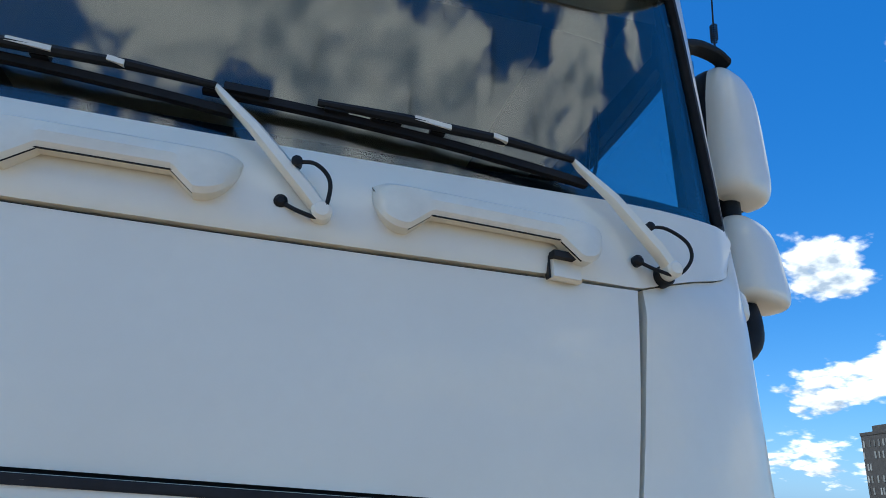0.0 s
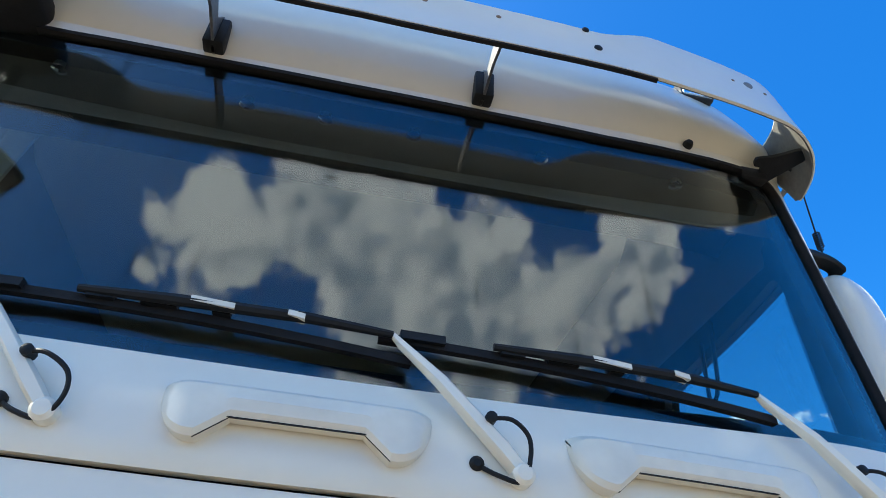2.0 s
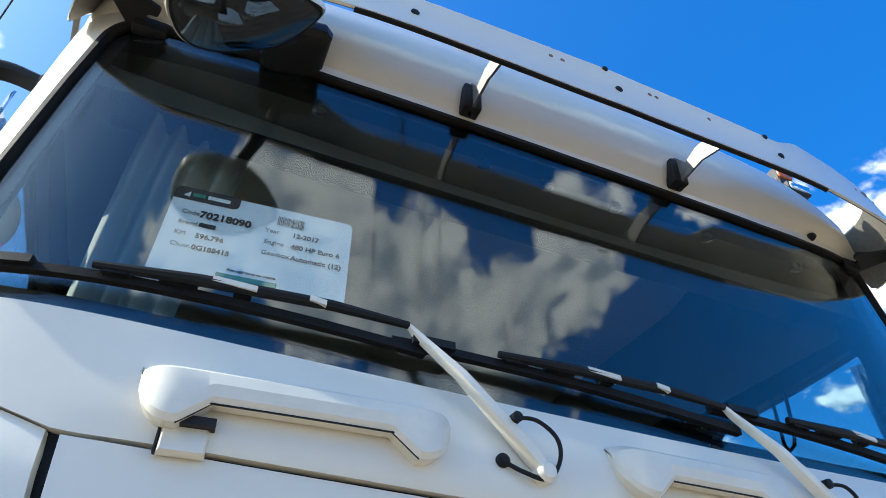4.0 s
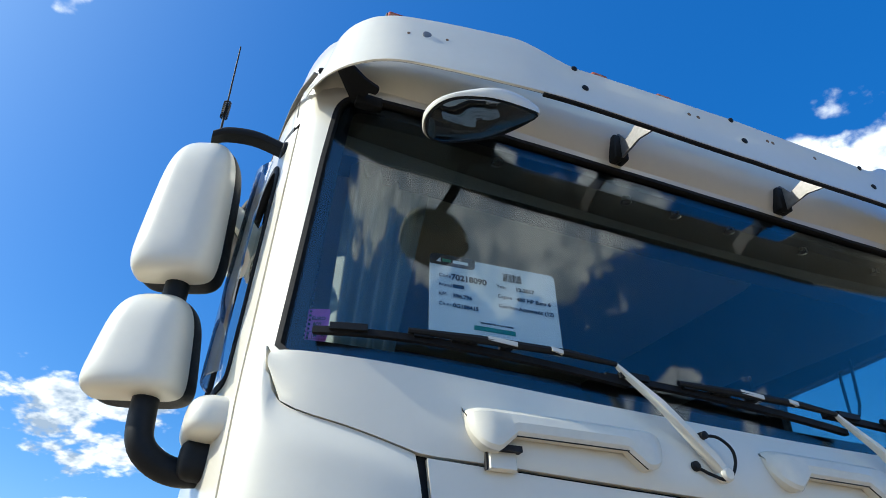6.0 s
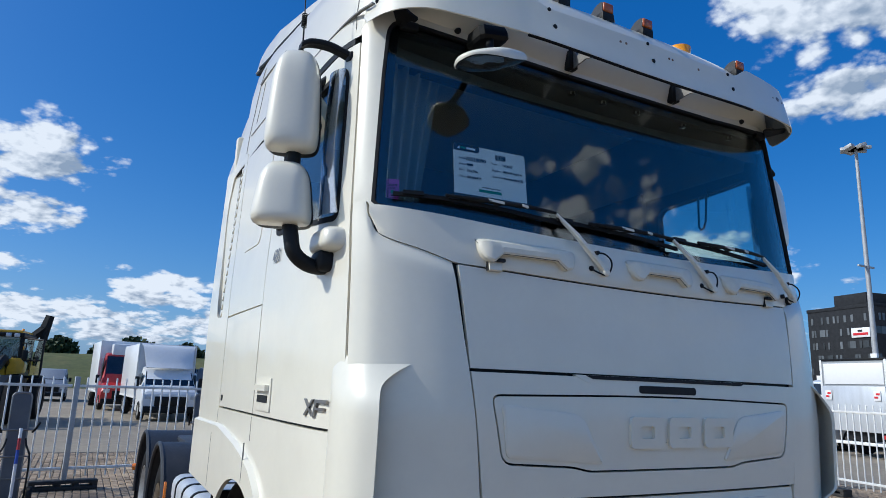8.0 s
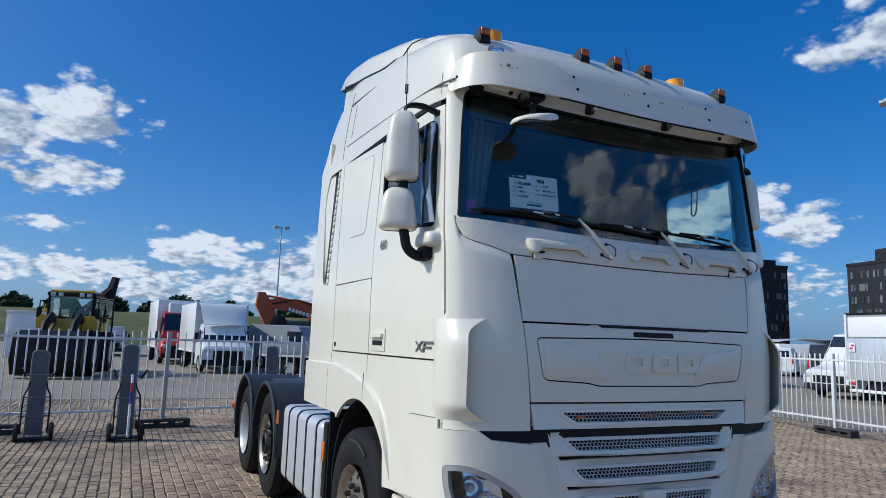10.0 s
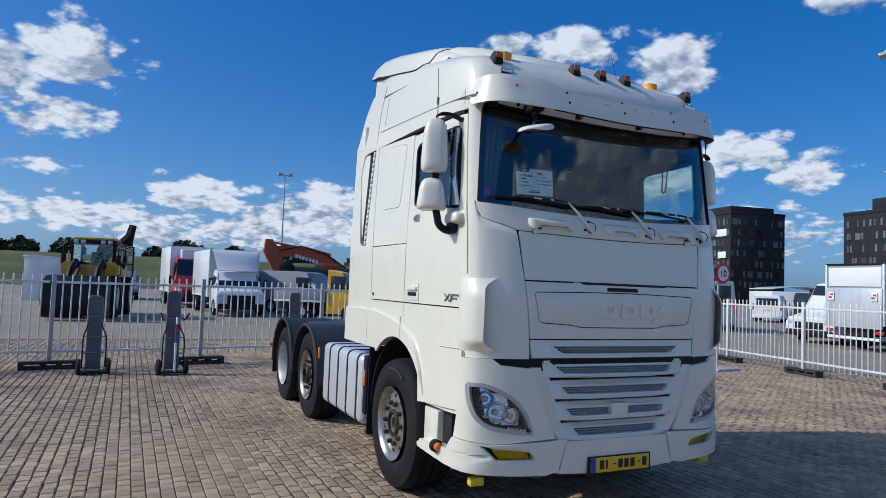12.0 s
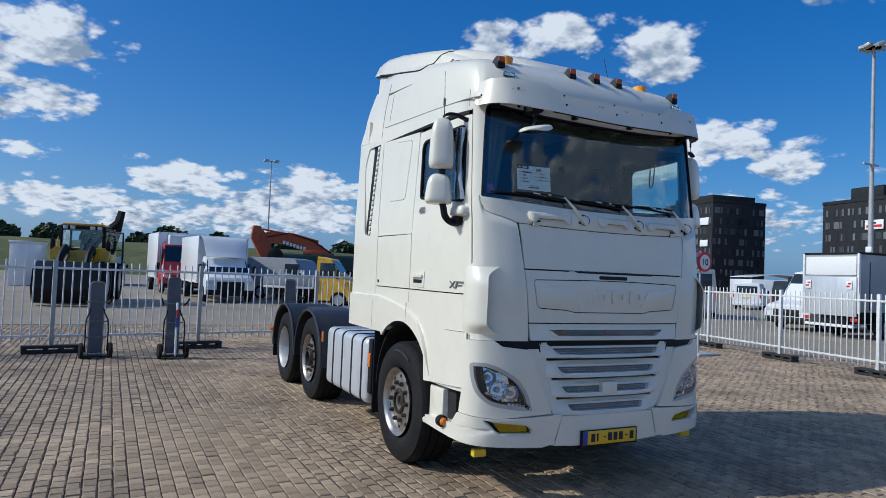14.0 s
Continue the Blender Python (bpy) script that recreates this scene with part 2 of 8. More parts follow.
def make_glass(name, tint, f0=0.06, rough=0.0, streaks=False):
    """A pane: what lies behind shows through its tint; the gloss grows towards grazing views."""
    m = bpy.data.materials.new(name)
    m.use_nodes = True
    nt = m.node_tree
    nt.nodes.clear()
    N, L = nt.nodes.new, nt.links.new
    tr, gl, lw, mx, out = (N("ShaderNodeBsdfTransparent"), N("ShaderNodeBsdfGlossy"), N("ShaderNodeLayerWeight"), N("ShaderNodeMixShader"), N("ShaderNodeOutputMaterial"))
    tr.inputs["Color"].default_value = (*tint, 1)
    gl.inputs["Roughness"].default_value = rough
    lw.inputs["Blend"].default_value = 0.5
    pw, ma = N("ShaderNodeMath"), N("ShaderNodeMath")
    pw.operation, ma.operation = "POWER", "MULTIPLY_ADD"
    pw.inputs[1].default_value, ma.inputs[1].default_value, ma.inputs[2].default_value = 5.0, 1 - f0, f0
    L(lw.outputs["Facing"], pw.inputs[0])
    L(pw.outputs[0], ma.inputs[0])
    gloss = ma.outputs[0]
    if streaks:
        # dried water runs that dull the pane
        co, mp, tx, mr, mul = N("ShaderNodeTexCoord"), N("ShaderNodeMapping"), N("ShaderNodeTexNoise"), N("ShaderNodeMapRange"), N("ShaderNodeMath")
        mp.inputs["Scale"].default_value = (55, 1, 2.6)
        L(co.outputs["Object"], mp.inputs["Vector"])
        tx.inputs["Scale"].default_value, tx.inputs["Detail"].default_value = 1.0, 3.0
        L(mp.outputs[0], tx.inputs["Vector"])
        mr.inputs["From Min"].default_value, mr.inputs["From Max"].default_value = 0.60, 0.72
        mr.inputs["To Min"].default_value, mr.inputs["To Max"].default_value = 1.0, 0.50
        L(tx.outputs["Fac"], mr.inputs["Value"])
        mul.operation = "MULTIPLY"
        L(gloss, mul.inputs[0])
        L(mr.outputs[0], mul.inputs[1])
        gloss = mul.outputs[0]
    L(gloss, mx.inputs[0])
    L(tr.outputs[0], mx.inputs[1])
    L(gl.outputs[0], mx.inputs[2])
    L(mx.outputs[0], out.inputs["Surface"])
    return m


WHITE = make_mat("white_paint", (0.79, 0.752, 0.635), 0.32, vary=0.02, scale=3, fine=40, coat=0.5, dirt=(0.62, 0.58, 0.50), dirt_amount=0.22, dirt_scale=5)
WHITE_OLD = make_mat("white_plastic", (0.75, 0.715, 0.60), 0.36, vary=0.04, scale=6, fine=60, coat=0.2, dirt=(0.45, 0.40, 0.32), dirt_amount=0.25, dirt_scale=11)
BLACK = make_mat("black_plastic", (0.010, 0.011, 0.012), 0.50, spec=0.22, vary=0.25, scale=20, bump=0.15, bump_scale=500)
RUBBER = make_mat("rubber", (0.012, 0.012, 0.013), 0.68, spec=0.2, vary=0.3, scale=14, bump=0.2, bump_scale=300, dirt=(0.045, 0.038, 0.032), dirt_amount=0.30, dirt_scale=6)
FENDER = make_mat("dark_grey_plastic", (0.028, 0.031, 0.038), 0.5, vary=0.2, scale=10, bump=0.15, spec=0.35, dirt=(0.08, 0.075, 0.07), dirt_amount=0.4)
DARK = make_mat("underside_black", (0.012, 0.012, 0.013), 0.8, vary=0.3)
CHROME = make_mat("chrome", (0.75, 0.76, 0.78), 0.08, 1.0, vary=0.05)
MIRROR = make_mat("mirror_glass", (0.85, 0.87, 0.88), 0.02, 1.0, vary=0.01)
KERB_GLASS = make_mat("kerb_mirror_glass", (0.24, 0.26, 0.28), 0.03, 1.0, vary=0.03)
ALU = make_mat("brushed_aluminium", (0.62, 0.64, 0.67), 0.38, 0.35, vary=0.12, scale=5, fine=120, stretch=(1, 1, 0.15), dirt=(0.35, 0.34, 0.32), dirt_amount=0.35)
RIM = make_mat("alloy_rim", (0.46, 0.43, 0.39), 0.34, 0.85, vary=0.2, scale=12, dirt=(0.16, 0.11, 0.07), dirt_amount=0.75, dirt_scale=8)
RIM_STEEL = make_mat("silver_rim", (0.50, 0.50, 0.49), 0.5, 0.4, vary=0.15, scale=12, dirt=(0.22, 0.17, 0.12), dirt_amount=0.5, dirt_scale=7)
STEEL = make_mat("dull_steel", (0.25, 0.25, 0.25), 0.5, 0.8, vary=0.2, dirt=(0.12, 0.08, 0.05), dirt_amount=0.5)
GLASS = make_glass("windscreen_glass", (0.85, 0.90, 0.89), 0.079, streaks=True)
SIDE_GLASS = make_glass("side_glass", (0.82, 0.92, 0.93), 0.09)
LENS = make_glass("lamp_lens", (0.97, 0.98, 0.99), 0.05)
YELLOW_LENS = make_glass("yellow_lens", (0.95, 0.84, 0.04), 0.05)
CABIN = make_mat("cabin_grey", (0.022, 0.022, 0.023), 0.75, vary=0.2, scale=9, bump=0.2)
CABIN_LIGHT = make_mat("cabin_headliner", (0.155, 0.16, 0.16), 0.9, vary=0.12, scale=9)
SHELF = make_mat("overhead_console", (0.042, 0.043, 0.040), 0.7, vary=0.2, scale=9, bump=0.2)
CURTAIN = make_mat("grey_curtain", (0.10, 0.105, 0.115), 0.95, vary=0.25, scale=14, stretch=(9, 9, 0.6))
TIED_CURTAIN = make_mat("tied_curtain", (0.38, 0.41, 0.40), 0.95, vary=0.12, scale=14, stretch=(6, 6, 0.5))
SEAT = make_mat("seat_cloth", (0.03, 0.032, 0.04), 0.95, vary=0.3, scale=30, fine=300)
FRIT = make_mat("black_edge_band", (0.004, 0.005, 0.007), 0.25, vary=0.2)
PAPER = make_mat("paper", (0.90, 0.91, 0.93), 0.5, vary=0.02)
INK = make_mat("ink", (0.015, 0.015, 0.02), 0.6, vary=0.1)
INK_GREY = make_mat("grey_ink", (0.12, 0.12, 0.14), 0.6, vary=0.1)
INK_GREEN = make_mat("green_ink", (0.02, 0.25, 0.16), 0.6, vary=0.1)
PINK = make_mat("pink_sticker", (0.55, 0.10, 0.50), 0.45, vary=0.05)
AMBER = make_mat("amber_lens", (0.75, 0.20, 0.015), 0.18, vary=0.12, coat=0.6)
MARKER_AMBER = make_mat("marker_amber", (0.42, 0.085, 0.008), 0.2, vary=0.15, coat=0.5)
BEACON = make_mat("beacon_orange", (0.95, 0.36, 0.01), 0.2, vary=0.1, coat=0.5)
RED = make_mat("red_paint", (0.42, 0.018, 0.018), 0.4, vary=0.12, coat=0.3)
YELLOW = make_mat("yellow_paint", (0.72, 0.40, 0.02), 0.42, vary=0.12, coat=0.2, dirt=(0.2, 0.13, 0.05), dirt_amount=0.4)
ORANGE = make_mat("orange_paint", (0.46, 0.085, 0.025), 0.5, vary=0.18, dirt=(0.15, 0.05, 0.03), dirt_amount=0.5)
PLATE = make_mat("number_plate_yellow", (0.80, 0.47, 0.02), 0.4, vary=0.04)
BLUE = make_mat("blue_band", (0.02, 0.06, 0.35), 0.4, vary=0.05)
GALV = make_mat("galvanised_white", (0.74, 0.74, 0.72), 0.42, 0.1, vary=0.12, scale=6, dirt=(0.35, 0.31, 0.26), dirt_amount=0.35, dirt_scale=9)
BOARD = make_mat("trolley_board", (0.095, 0.108, 0.13), 0.5, vary=0.15, dirt=(0.2, 0.19, 0.18), dirt_amount=0.25)
POST_GREY = make_mat("post_grey", (0.42, 0.43, 0.44), 0.55, 0.2, vary=0.12, dirt=(0.25, 0.22, 0.2), dirt_amount=0.4)
GREY_PAINT = make_mat("grey_paint", (0.22, 0.24, 0.27), 0.45, vary=0.12, coat=0.2)
GREY_BOX = make_mat("grey_box_panel", (0.30, 0.32, 0.34), 0.5, vary=0.08, scale=2)
FAR_WHITE = make_mat("van_white", (0.72, 0.73, 0.74), 0.35, vary=0.05, coat=0.3)
FAR_DARK = make_mat("van_dark", (0.03, 0.035, 0.045), 0.35, vary=0.15, coat=0.3)
FAR_GLASS = make_mat("dark_window", (0.015, 0.02, 0.028), 0.06, vary=0.2, spec=0.8)
FACADE = make_mat("black_facade_brick", (0.024, 0.026, 0.030), 0.8, spec=0.2, vary=0.4, scale=1.2, fine=6, bump=0.3, bump_scale=5)
FACADE_PANE = make_mat("office_window", (0.09, 0.10, 0.11), 0.12, vary=0.4, per_object=0.8, scale=0.2)
SIGN_WHITE = make_mat("sign_white", (0.78, 0.78, 0.78), 0.5, vary=0.03)
SIGN_RED = make_mat("sign_red", (0.6, 0.02, 0.03), 0.5, vary=0.06)
WOOD_DARK = make_mat("black_block", (0.02, 0.02, 0.02), 0.8, vary=0.3, dirt=(0.08, 0.07, 0.06), dirt_amount=0.5)
LEAF = make_mat("foliage", (0.035, 0.06, 0.02), 0.7, vary=0.5, scale=0.6, fine=3)
BARK = make_mat("bark", (0.09, 0.07, 0.05), 0.9, vary=0.3)
GRASS = make_mat("dike_grass", (0.08, 0.092, 0.026), 0.95, vary=0.35, scale=0.12, fine=1.5, dirt=(0.20, 0.17, 0.07), dirt_amount=0.6, dirt_scale=0.3)
PAVER = make_mat("paver", (0.345, 0.255, 0.165), 0.78, vary=0.34, scale=1.1, fine=34, bump=1.0, bump_scale=42, per_object=0.24, dirt=(0.115, 0.082, 0.056), dirt_amount=0.85, dirt_scale=0.9)
JOINT = make_mat("joint_sand", (0.065, 0.052, 0.040), 0.95, vary=0.3, scale=2, fine=80, bump=0.4)


def paver_field_material():
    """Joined pavers: each one its own shade, with stains that run across them."""
    m = PAVER.copy()
    m.name = "paver_field"
    nt = m.node_tree
    info = [n for n in nt.nodes if n.type == "OBJECT_INFO"][0]
    geo = nt.nodes.new("ShaderNodeNewGeometry")
    for link in list(info.outputs["Random"].links):
        nt.links.new(geo.outputs["Random Per Island"], link.to_socket)
    nt.nodes.remove(info)
    return m


def yard_material():
    """Far paving, where single stones no longer show: fine brick pattern over broad stains."""
    m = make_mat("yard_paving", (0.28, 0.235, 0.175), 0.85, vary=0.2, scale=0.25, fine=4, dirt=(0.15, 0.13, 0.11), dirt_amount=0.5, dirt_scale=0.35)
    return m


PAVER_FIELD, YARD = paver_field_material(), yard_material()


# ---- building helpers ----
def thing(name, label, category, loc=(0, 0, 0), rz=0.0, group="", kind=""):
    ob = new(name)
    ob.empty_display_size = 0.2
    ob.matrix_basis = pose(*loc, 0, 0, rz)
    return tagged(ob, label, category, group, kind)


def finish(bm, name, sharp=38.0):
    bmesh.ops.recalc_face_normals(bm, faces=bm.faces)
    for f in bm.faces:
        f.smooth = True
    lim = radians(sharp)
    for e in bm.edges:
        e.smooth = len(e.link_faces) == 2 and e.calc_face_angle(0) < lim
    me = bpy.data.meshes.new(name)
    bm.to_mesh(me)
    bm.free()
    return me


def part(name, bm, material, parent=None, label="", sharp=38.0):
    """Links a bmesh as one mesh object under a thing or a part."""
    me = bm if isinstance(bm, bpy.types.Mesh) else finish(bm, name, sharp)
    if not me.materials:
        me.materials.append(material)
    ob = new(name, me)
    if parent is not None:
        ob.parent = parent
    if label:
        tagged(ob, label)
    return ob


def flat(name, bm, material, label, category, kind="structure"):
    ob = part(name, bm, material)
    return tagged(ob, label, category, kind=kind)


def box(bm, lo, hi, bevel=0.0, m=None, seg=2):
    """An upright block between two corners, with eased edges."""
    lo, hi = Vector(lo), Vector(hi)
    made = bmesh.ops.create_cube(bm, size=1.0)["verts"]
    for v in made:
        v.co = Vector((lo[k] + (v.co[k] + 0.5) * (hi[k] - lo[k]) for k in range(3)))
    if bevel:
        edges = {e for v in made for e in v.link_edges}
        made = bmesh.ops.bevel(bm, geom=list(edges), offset=bevel, segments=seg, affect="EDGES", profile=0.5)["verts"]
    if m is not None:
        for v in {v for v in made}:
            v.co = m @ v.co
    return bm


def block(lo, hi, bevel=0.0, m=None, seg=2):
    return box(bmesh.new(), lo, hi, bevel, m, seg)


def rings(bm, loops, closed=True, cap=True):
    """Skins a row of point loops."""
    rows = [[bm.verts.new(p) for p in loop] for loop in loops]
    n = len(rows[0])
    for a, b in zip(rows, rows[1:]):
        for k in range(n if closed else n - 1):
            bm.faces.new((a[k], a[(k + 1) % n], b[(k + 1) % n], b[k]))
    if cap and closed:
        bm.faces.new(rows[0])
        bm.faces.new(rows[-1])
    return bm


def tube(bm, pts, r, seg=10, cap=True):
    """A round bar along points; r may be one radius or one for each point."""
    pts = [Vector(p) for p in pts]
    rs = [r] * len(pts) if isinstance(r, (int, float)) else r
    loops, side = [], None
    for k, p in enumerate(pts):
        d = (pts[min(k + 1, len(pts) - 1)] - pts[max(k - 1, 0)]).normalized()
        if side is None:
            side = d.cross(Vector((0, 0, 1)) if abs(d.z) < 0.9 else Vector((1, 0, 0))).normalized()
        side = (side - d * side.dot(d)).normalized()
        up = d.cross(side)
        loops.append([p + rs[k] * (math.cos(a) * side + math.sin(a) * up) for a in (2 * math.pi * i / seg for i in range(seg))])
    return rings(bm, loops, True, cap)


def smooth_path(pts, n):
    """A smooth line through points, n steps between each two."""
    p = [Vector(q) for q in pts]
    p = [2 * p[0] - p[1]] + p + [2 * p[-1] - p[-2]]
    out = []
    for a, b, c, d in zip(p, p[1:], p[2:], p[3:]):
        for k in range(n):
            t = k / n
            out.append(0.5 * (2 * b + (c - a) * t + (2 * a - 5 * b + 4 * c - d) * t * t + (3 * b - a - 3 * c + d) * t ** 3))
    return out + [p[-2]]


def rod(a, b, r, seg=10):
    return tube(bmesh.new(), [a, b], r, seg)


def turned(bm, profile, centre, axis="x", seg=40, cap=True):
    """Turns a profile of (along, radius) round an axis."""
    c = Vector(centre)
    loops = []
    for along, r in profile:
        loop = []
        for k in range(seg):
            a = 2 * math.pi * k / seg
            u, v = r * math.cos(a), r * math.sin(a)
            loop.append(c + {"x": Vector((along, u, v)), "y": Vector((u, along, v)), "z": Vector((u, v, along))}[axis])
        loops.append(loop)
    return rings(bm, loops, True, cap)


def prism(bm, poly, place, d0, d1, inset=0.0):
    """A flat shape, poly of (a, b), pushed from depth d0 to d1; place(a, b, d) gives the point. inset eases the outer face."""
    c = (sum(p[0] for p in poly) / len(poly), sum(p[1] for p in poly) / len(poly))
    loops = [[place(a, b, d0) for a, b in poly]]
    if inset:
        loops.append([place(a, b, d1 - (d1 - d0) * 0.3) for a, b in poly])
        poly2 = offset_poly(poly, inset)
        loops.append([place(a, b, d1) for a, b in poly2])
    else:
        loops.append([place(a, b, d1) for a, b in poly])
    return rings(bm, loops)


def offset_poly(poly, d):
    """The shape shrunk by d, whichever way round it runs."""
    n, area = len(poly), 0
    for k in range(n):
        (x0, y0), (x1, y1) = poly[k], poly[(k + 1) % n]
        area += x0 * y1 - x1 * y0
    s, out = (1 if area > 0 else -1), []
    for k in range(n):
        p, q, r = (Vector(poly[k - 1]), Vector(poly[k]), Vector(poly[(k + 1) % n]))
        e, f = (q - p).normalized(), (r - q).normalized()
        n1, n2 = Vector((-e.y, e.x)), Vector((-f.y, f.x))
        b = n1 + n2
        b = b / max(0.35, b.dot(n1)) if b.length > 1e-6 else n1
        out.append(tuple(q + s * d * b))
    return out


def rounded(poly, r, seg=5):
    """A polygon with its corners rounded; r is one radius or one a corner."""
    n, out = len(poly), []
    rs = [r] * n if isinstance(r, (int, float)) else r
    for k in range(n):
        p, q, t = Vector(poly[k - 1]), Vector(poly[k]), Vector(poly[(k + 1) % n])
        e, f = (p - q), (t - q)
        d = min(rs[k], 0.48 * e.length, 0.48 * f.length)
        a, b = q + e.normalized() * d, q + f.normalized() * d
        for i in range(seg + 1):
            s = i / seg
            out.append(tuple((1 - s) ** 2 * a + 2 * s * (1 - s) * q + s * s * b))
    return out


def polar(poly, c, angles):
    """Where rays from c at the given angles leave the polygon."""
    out = []
    for a in angles:
        d, best = (math.cos(a), math.sin(a)), 0.0
        for k in range(len(poly)):
            (x0, y0), (x1, y1) = poly[k - 1], poly[k]
            ex, ey = x1 - x0, y1 - y0
            det = ex * d[1] - ey * d[0]
            if abs(det) < 1e-12:
                continue
            s = ((c[0] - x0) * d[1] - (c[1] - y0) * d[0]) / det
            u = ((c[0] - x0) * ey - (c[1] - y0) * ex) / det
            if -1e-9 <= s <= 1 + 1e-9 and u > best:
                best = u
        out.append((c[0] + best * d[0], c[1] + best * d[1]))
    return out


def slab(bm, nu, nv, fn, o0, o1, closed=False):
    """A curved sheet with thickness: fn(u, v, off) for u, v in 0..1, from offset o0 (inner) to o1 (outer)."""
    cols = nu if closed else nu + 1
    outer = [[bm.verts.new(fn(i / nu, j / nv, o1)) for j in range(nv + 1)] for i in range(cols)]
    inner = [[bm.verts.new(fn(i / nu, j / nv, o0)) for j in range(nv + 1)] for i in range(cols)]
    for i in range(nu):
        k = (i + 1) % cols
        for j in range(nv):
            bm.faces.new((outer[i][j], outer[k][j], outer[k][j + 1], outer[i][j + 1]))
            bm.faces.new((inner[i][j], inner[i][j + 1], inner[k][j + 1], inner[k][j]))
        for j in (0, nv):
            bm.faces.new((outer[i][j], inner[i][j], inner[k][j], outer[k][j]))
    if not closed:
        for i in (0, nu):
            for j in range(nv):
                bm.faces.new((outer[i][j], outer[i][j + 1], inner[i][j + 1], inner[i][j]))
    return bm


def writing(name, body, size, m, material, parent, bold=0.0, align="LEFT"):
    """Raised lettering in Blender's own font, as a mesh; m places its plane."""
    cu = bpy.data.curves.new(name, "FONT")
    cu.body, cu.size, cu.align_x, cu.offset, cu.resolution_u = body, size, align, bold, 3
    cu.extrude = 0.0004
    tmp = bpy.data.objects.new(name, cu)
    scene.collection.objects.link(tmp)
    me = bpy.data.meshes.new_from_object(tmp.evaluated_get(bpy.context.evaluated_depsgraph_get()))
    bpy.data.objects.remove(tmp)
    me.transform(m)
    me.materials.clear()
    me.materials.append(material)
    ob = new(name, me)
    ob.parent = parent
    return ob


# ---- the skin of the cab: a plan curve that leans with height ----
PLAN = [(0, 0), (0.3, 0.004), (0.6, 0.018), (0.85, 0.042), (1.0, 0.078), (1.10, 0.122), (1.145, 0.165), (1.172, 0.22), (1.197, 0.33), (1.21, 0.5), (1.218, 0.8), (1.22, 1.2), (1.22, 2.0), (1.21, 2.9)]


def sample_plan():
    pts = [Vector((-0.3, 0.004))] + [Vector(p) for p in PLAN] + [Vector((1.2, 3.5))]
    out = []
    for p, q, r, s in zip(pts, pts[1:], pts[2:], pts[3:]):
        for k in range(24):
            t = k / 24
            out.append(0.5 * (2 * q + (r - p) * t + (2 * p - 5 * q + 4 * r - s) * t * t + (3 * q - p - 3 * r + s) * t ** 3))
    out.append(Vector(PLAN[-1]))
    arr = np.array(out)
    arc = np.r_[0, np.cumsum(np.linalg.norm(np.diff(arr, axis=0), axis=1))]
    return arc, arr


ARC, CURVE = sample_plan()
LEAN_Z = [0.3, 0.6, 1.0, 1.25, 1.6, 1.75, 2.1, 2.25, 2.97, 3.4]
LEAN_Y = [-0.02, -0.04, -0.045, -0.035, -0.05, -0.04, -0.002, 0.03, 0.13, 0.20]


def ax(x):
    """Arc position on the front at half-width x."""
    return math.copysign(float(np.interp(abs(x), CURVE[:300, 0][np.argsort(CURVE[:300, 0])], ARC[:300][np.argsort(CURVE[:300, 0])])), x)


def ay(y, side=-1):
    """Arc position on a side at depth y."""
    return side * float(np.interp(y, CURVE[:, 1], ARC))


def skin(a, z, off=0.0):
    s, b = (1 if a >= 0 else -1), abs(a)
    x, y = np.interp(b, ARC, CURVE[:, 0]), np.interp(b, ARC, CURVE[:, 1])
    x2, y2 = np.interp(b + 0.004, ARC, CURVE[:, 0]), np.interp(b + 0.004, ARC, CURVE[:, 1])
    x1, y1 = np.interp(b - 0.004, ARC, CURVE[:, 0]), np.interp(b - 0.004, ARC, CURVE[:, 1])
    if b < 0.004:
        x1 = -0.004
    tx, ty = x2 - x1, y2 - y1
    n = math.hypot(tx, ty) or 1.0
    lean = float(np.interp(z, LEAN_Z, LEAN_Y)) * max(0.0, 1 - y / 0.7)
    narrow = 1 - 0.018 * max(0.0, min(1.0, (z - 2.2) / 0.8))
    return Vector((s * (x * narrow + off * ty / n), y + lean - off * tx / n, z))


def panel(bm, left, right, z0, z1, nu, nz, o0, o1):
    """A body panel between two edges, each an arc position or a function of height; z0, z1 numbers or functions of the share across."""
    fa = left if callable(left) else (lambda z: left)
    fb = right if callable(right) else (lambda z: right)
    za = z0 if callable(z0) else (lambda u: z0)
    zb = z1 if callable(z1) else (lambda u: z1)

    def fn(u, v, off):
        z = za(u) + (zb(u) - za(u)) * v
        return skin(fa(z) + (fb(z) - fa(z)) * u, z, off)

    return slab(bm, nu, nz, fn, o0, o1)


def frame_panel(bm, outer, inner, o0, o1, n=88, nv=5, sk=None):
    """A panel with an opening, both outlines in (arc, height)."""
    c = (sum(p[0] for p in inner) / len(inner), sum(p[1] for p in inner) / len(inner))
    angles = sorted({round(2 * math.pi * k / n - math.pi, 5) for k in range(n)} | {round(math.atan2(p[1] - c[1], p[0] - c[0]), 5) for p in outer} | {round(math.atan2(p[1] - c[1], p[0] - c[0]), 5) for p in (inner if len(inner) <= 90 else [])})
    a, b = polar(outer, c, angles), polar(inner, c, angles)
    m, sk = len(angles), sk or skin
    return slab(bm, m, nv, lambda u, v, off: sk(b[int(round(u * m)) % m][0] * (1 - v) + a[int(round(u * m)) % m][0] * v,
                                                   b[int(round(u * m)) % m][1] * (1 - v) + a[int(round(u * m)) % m][1] * v, off), o0, o1, True)


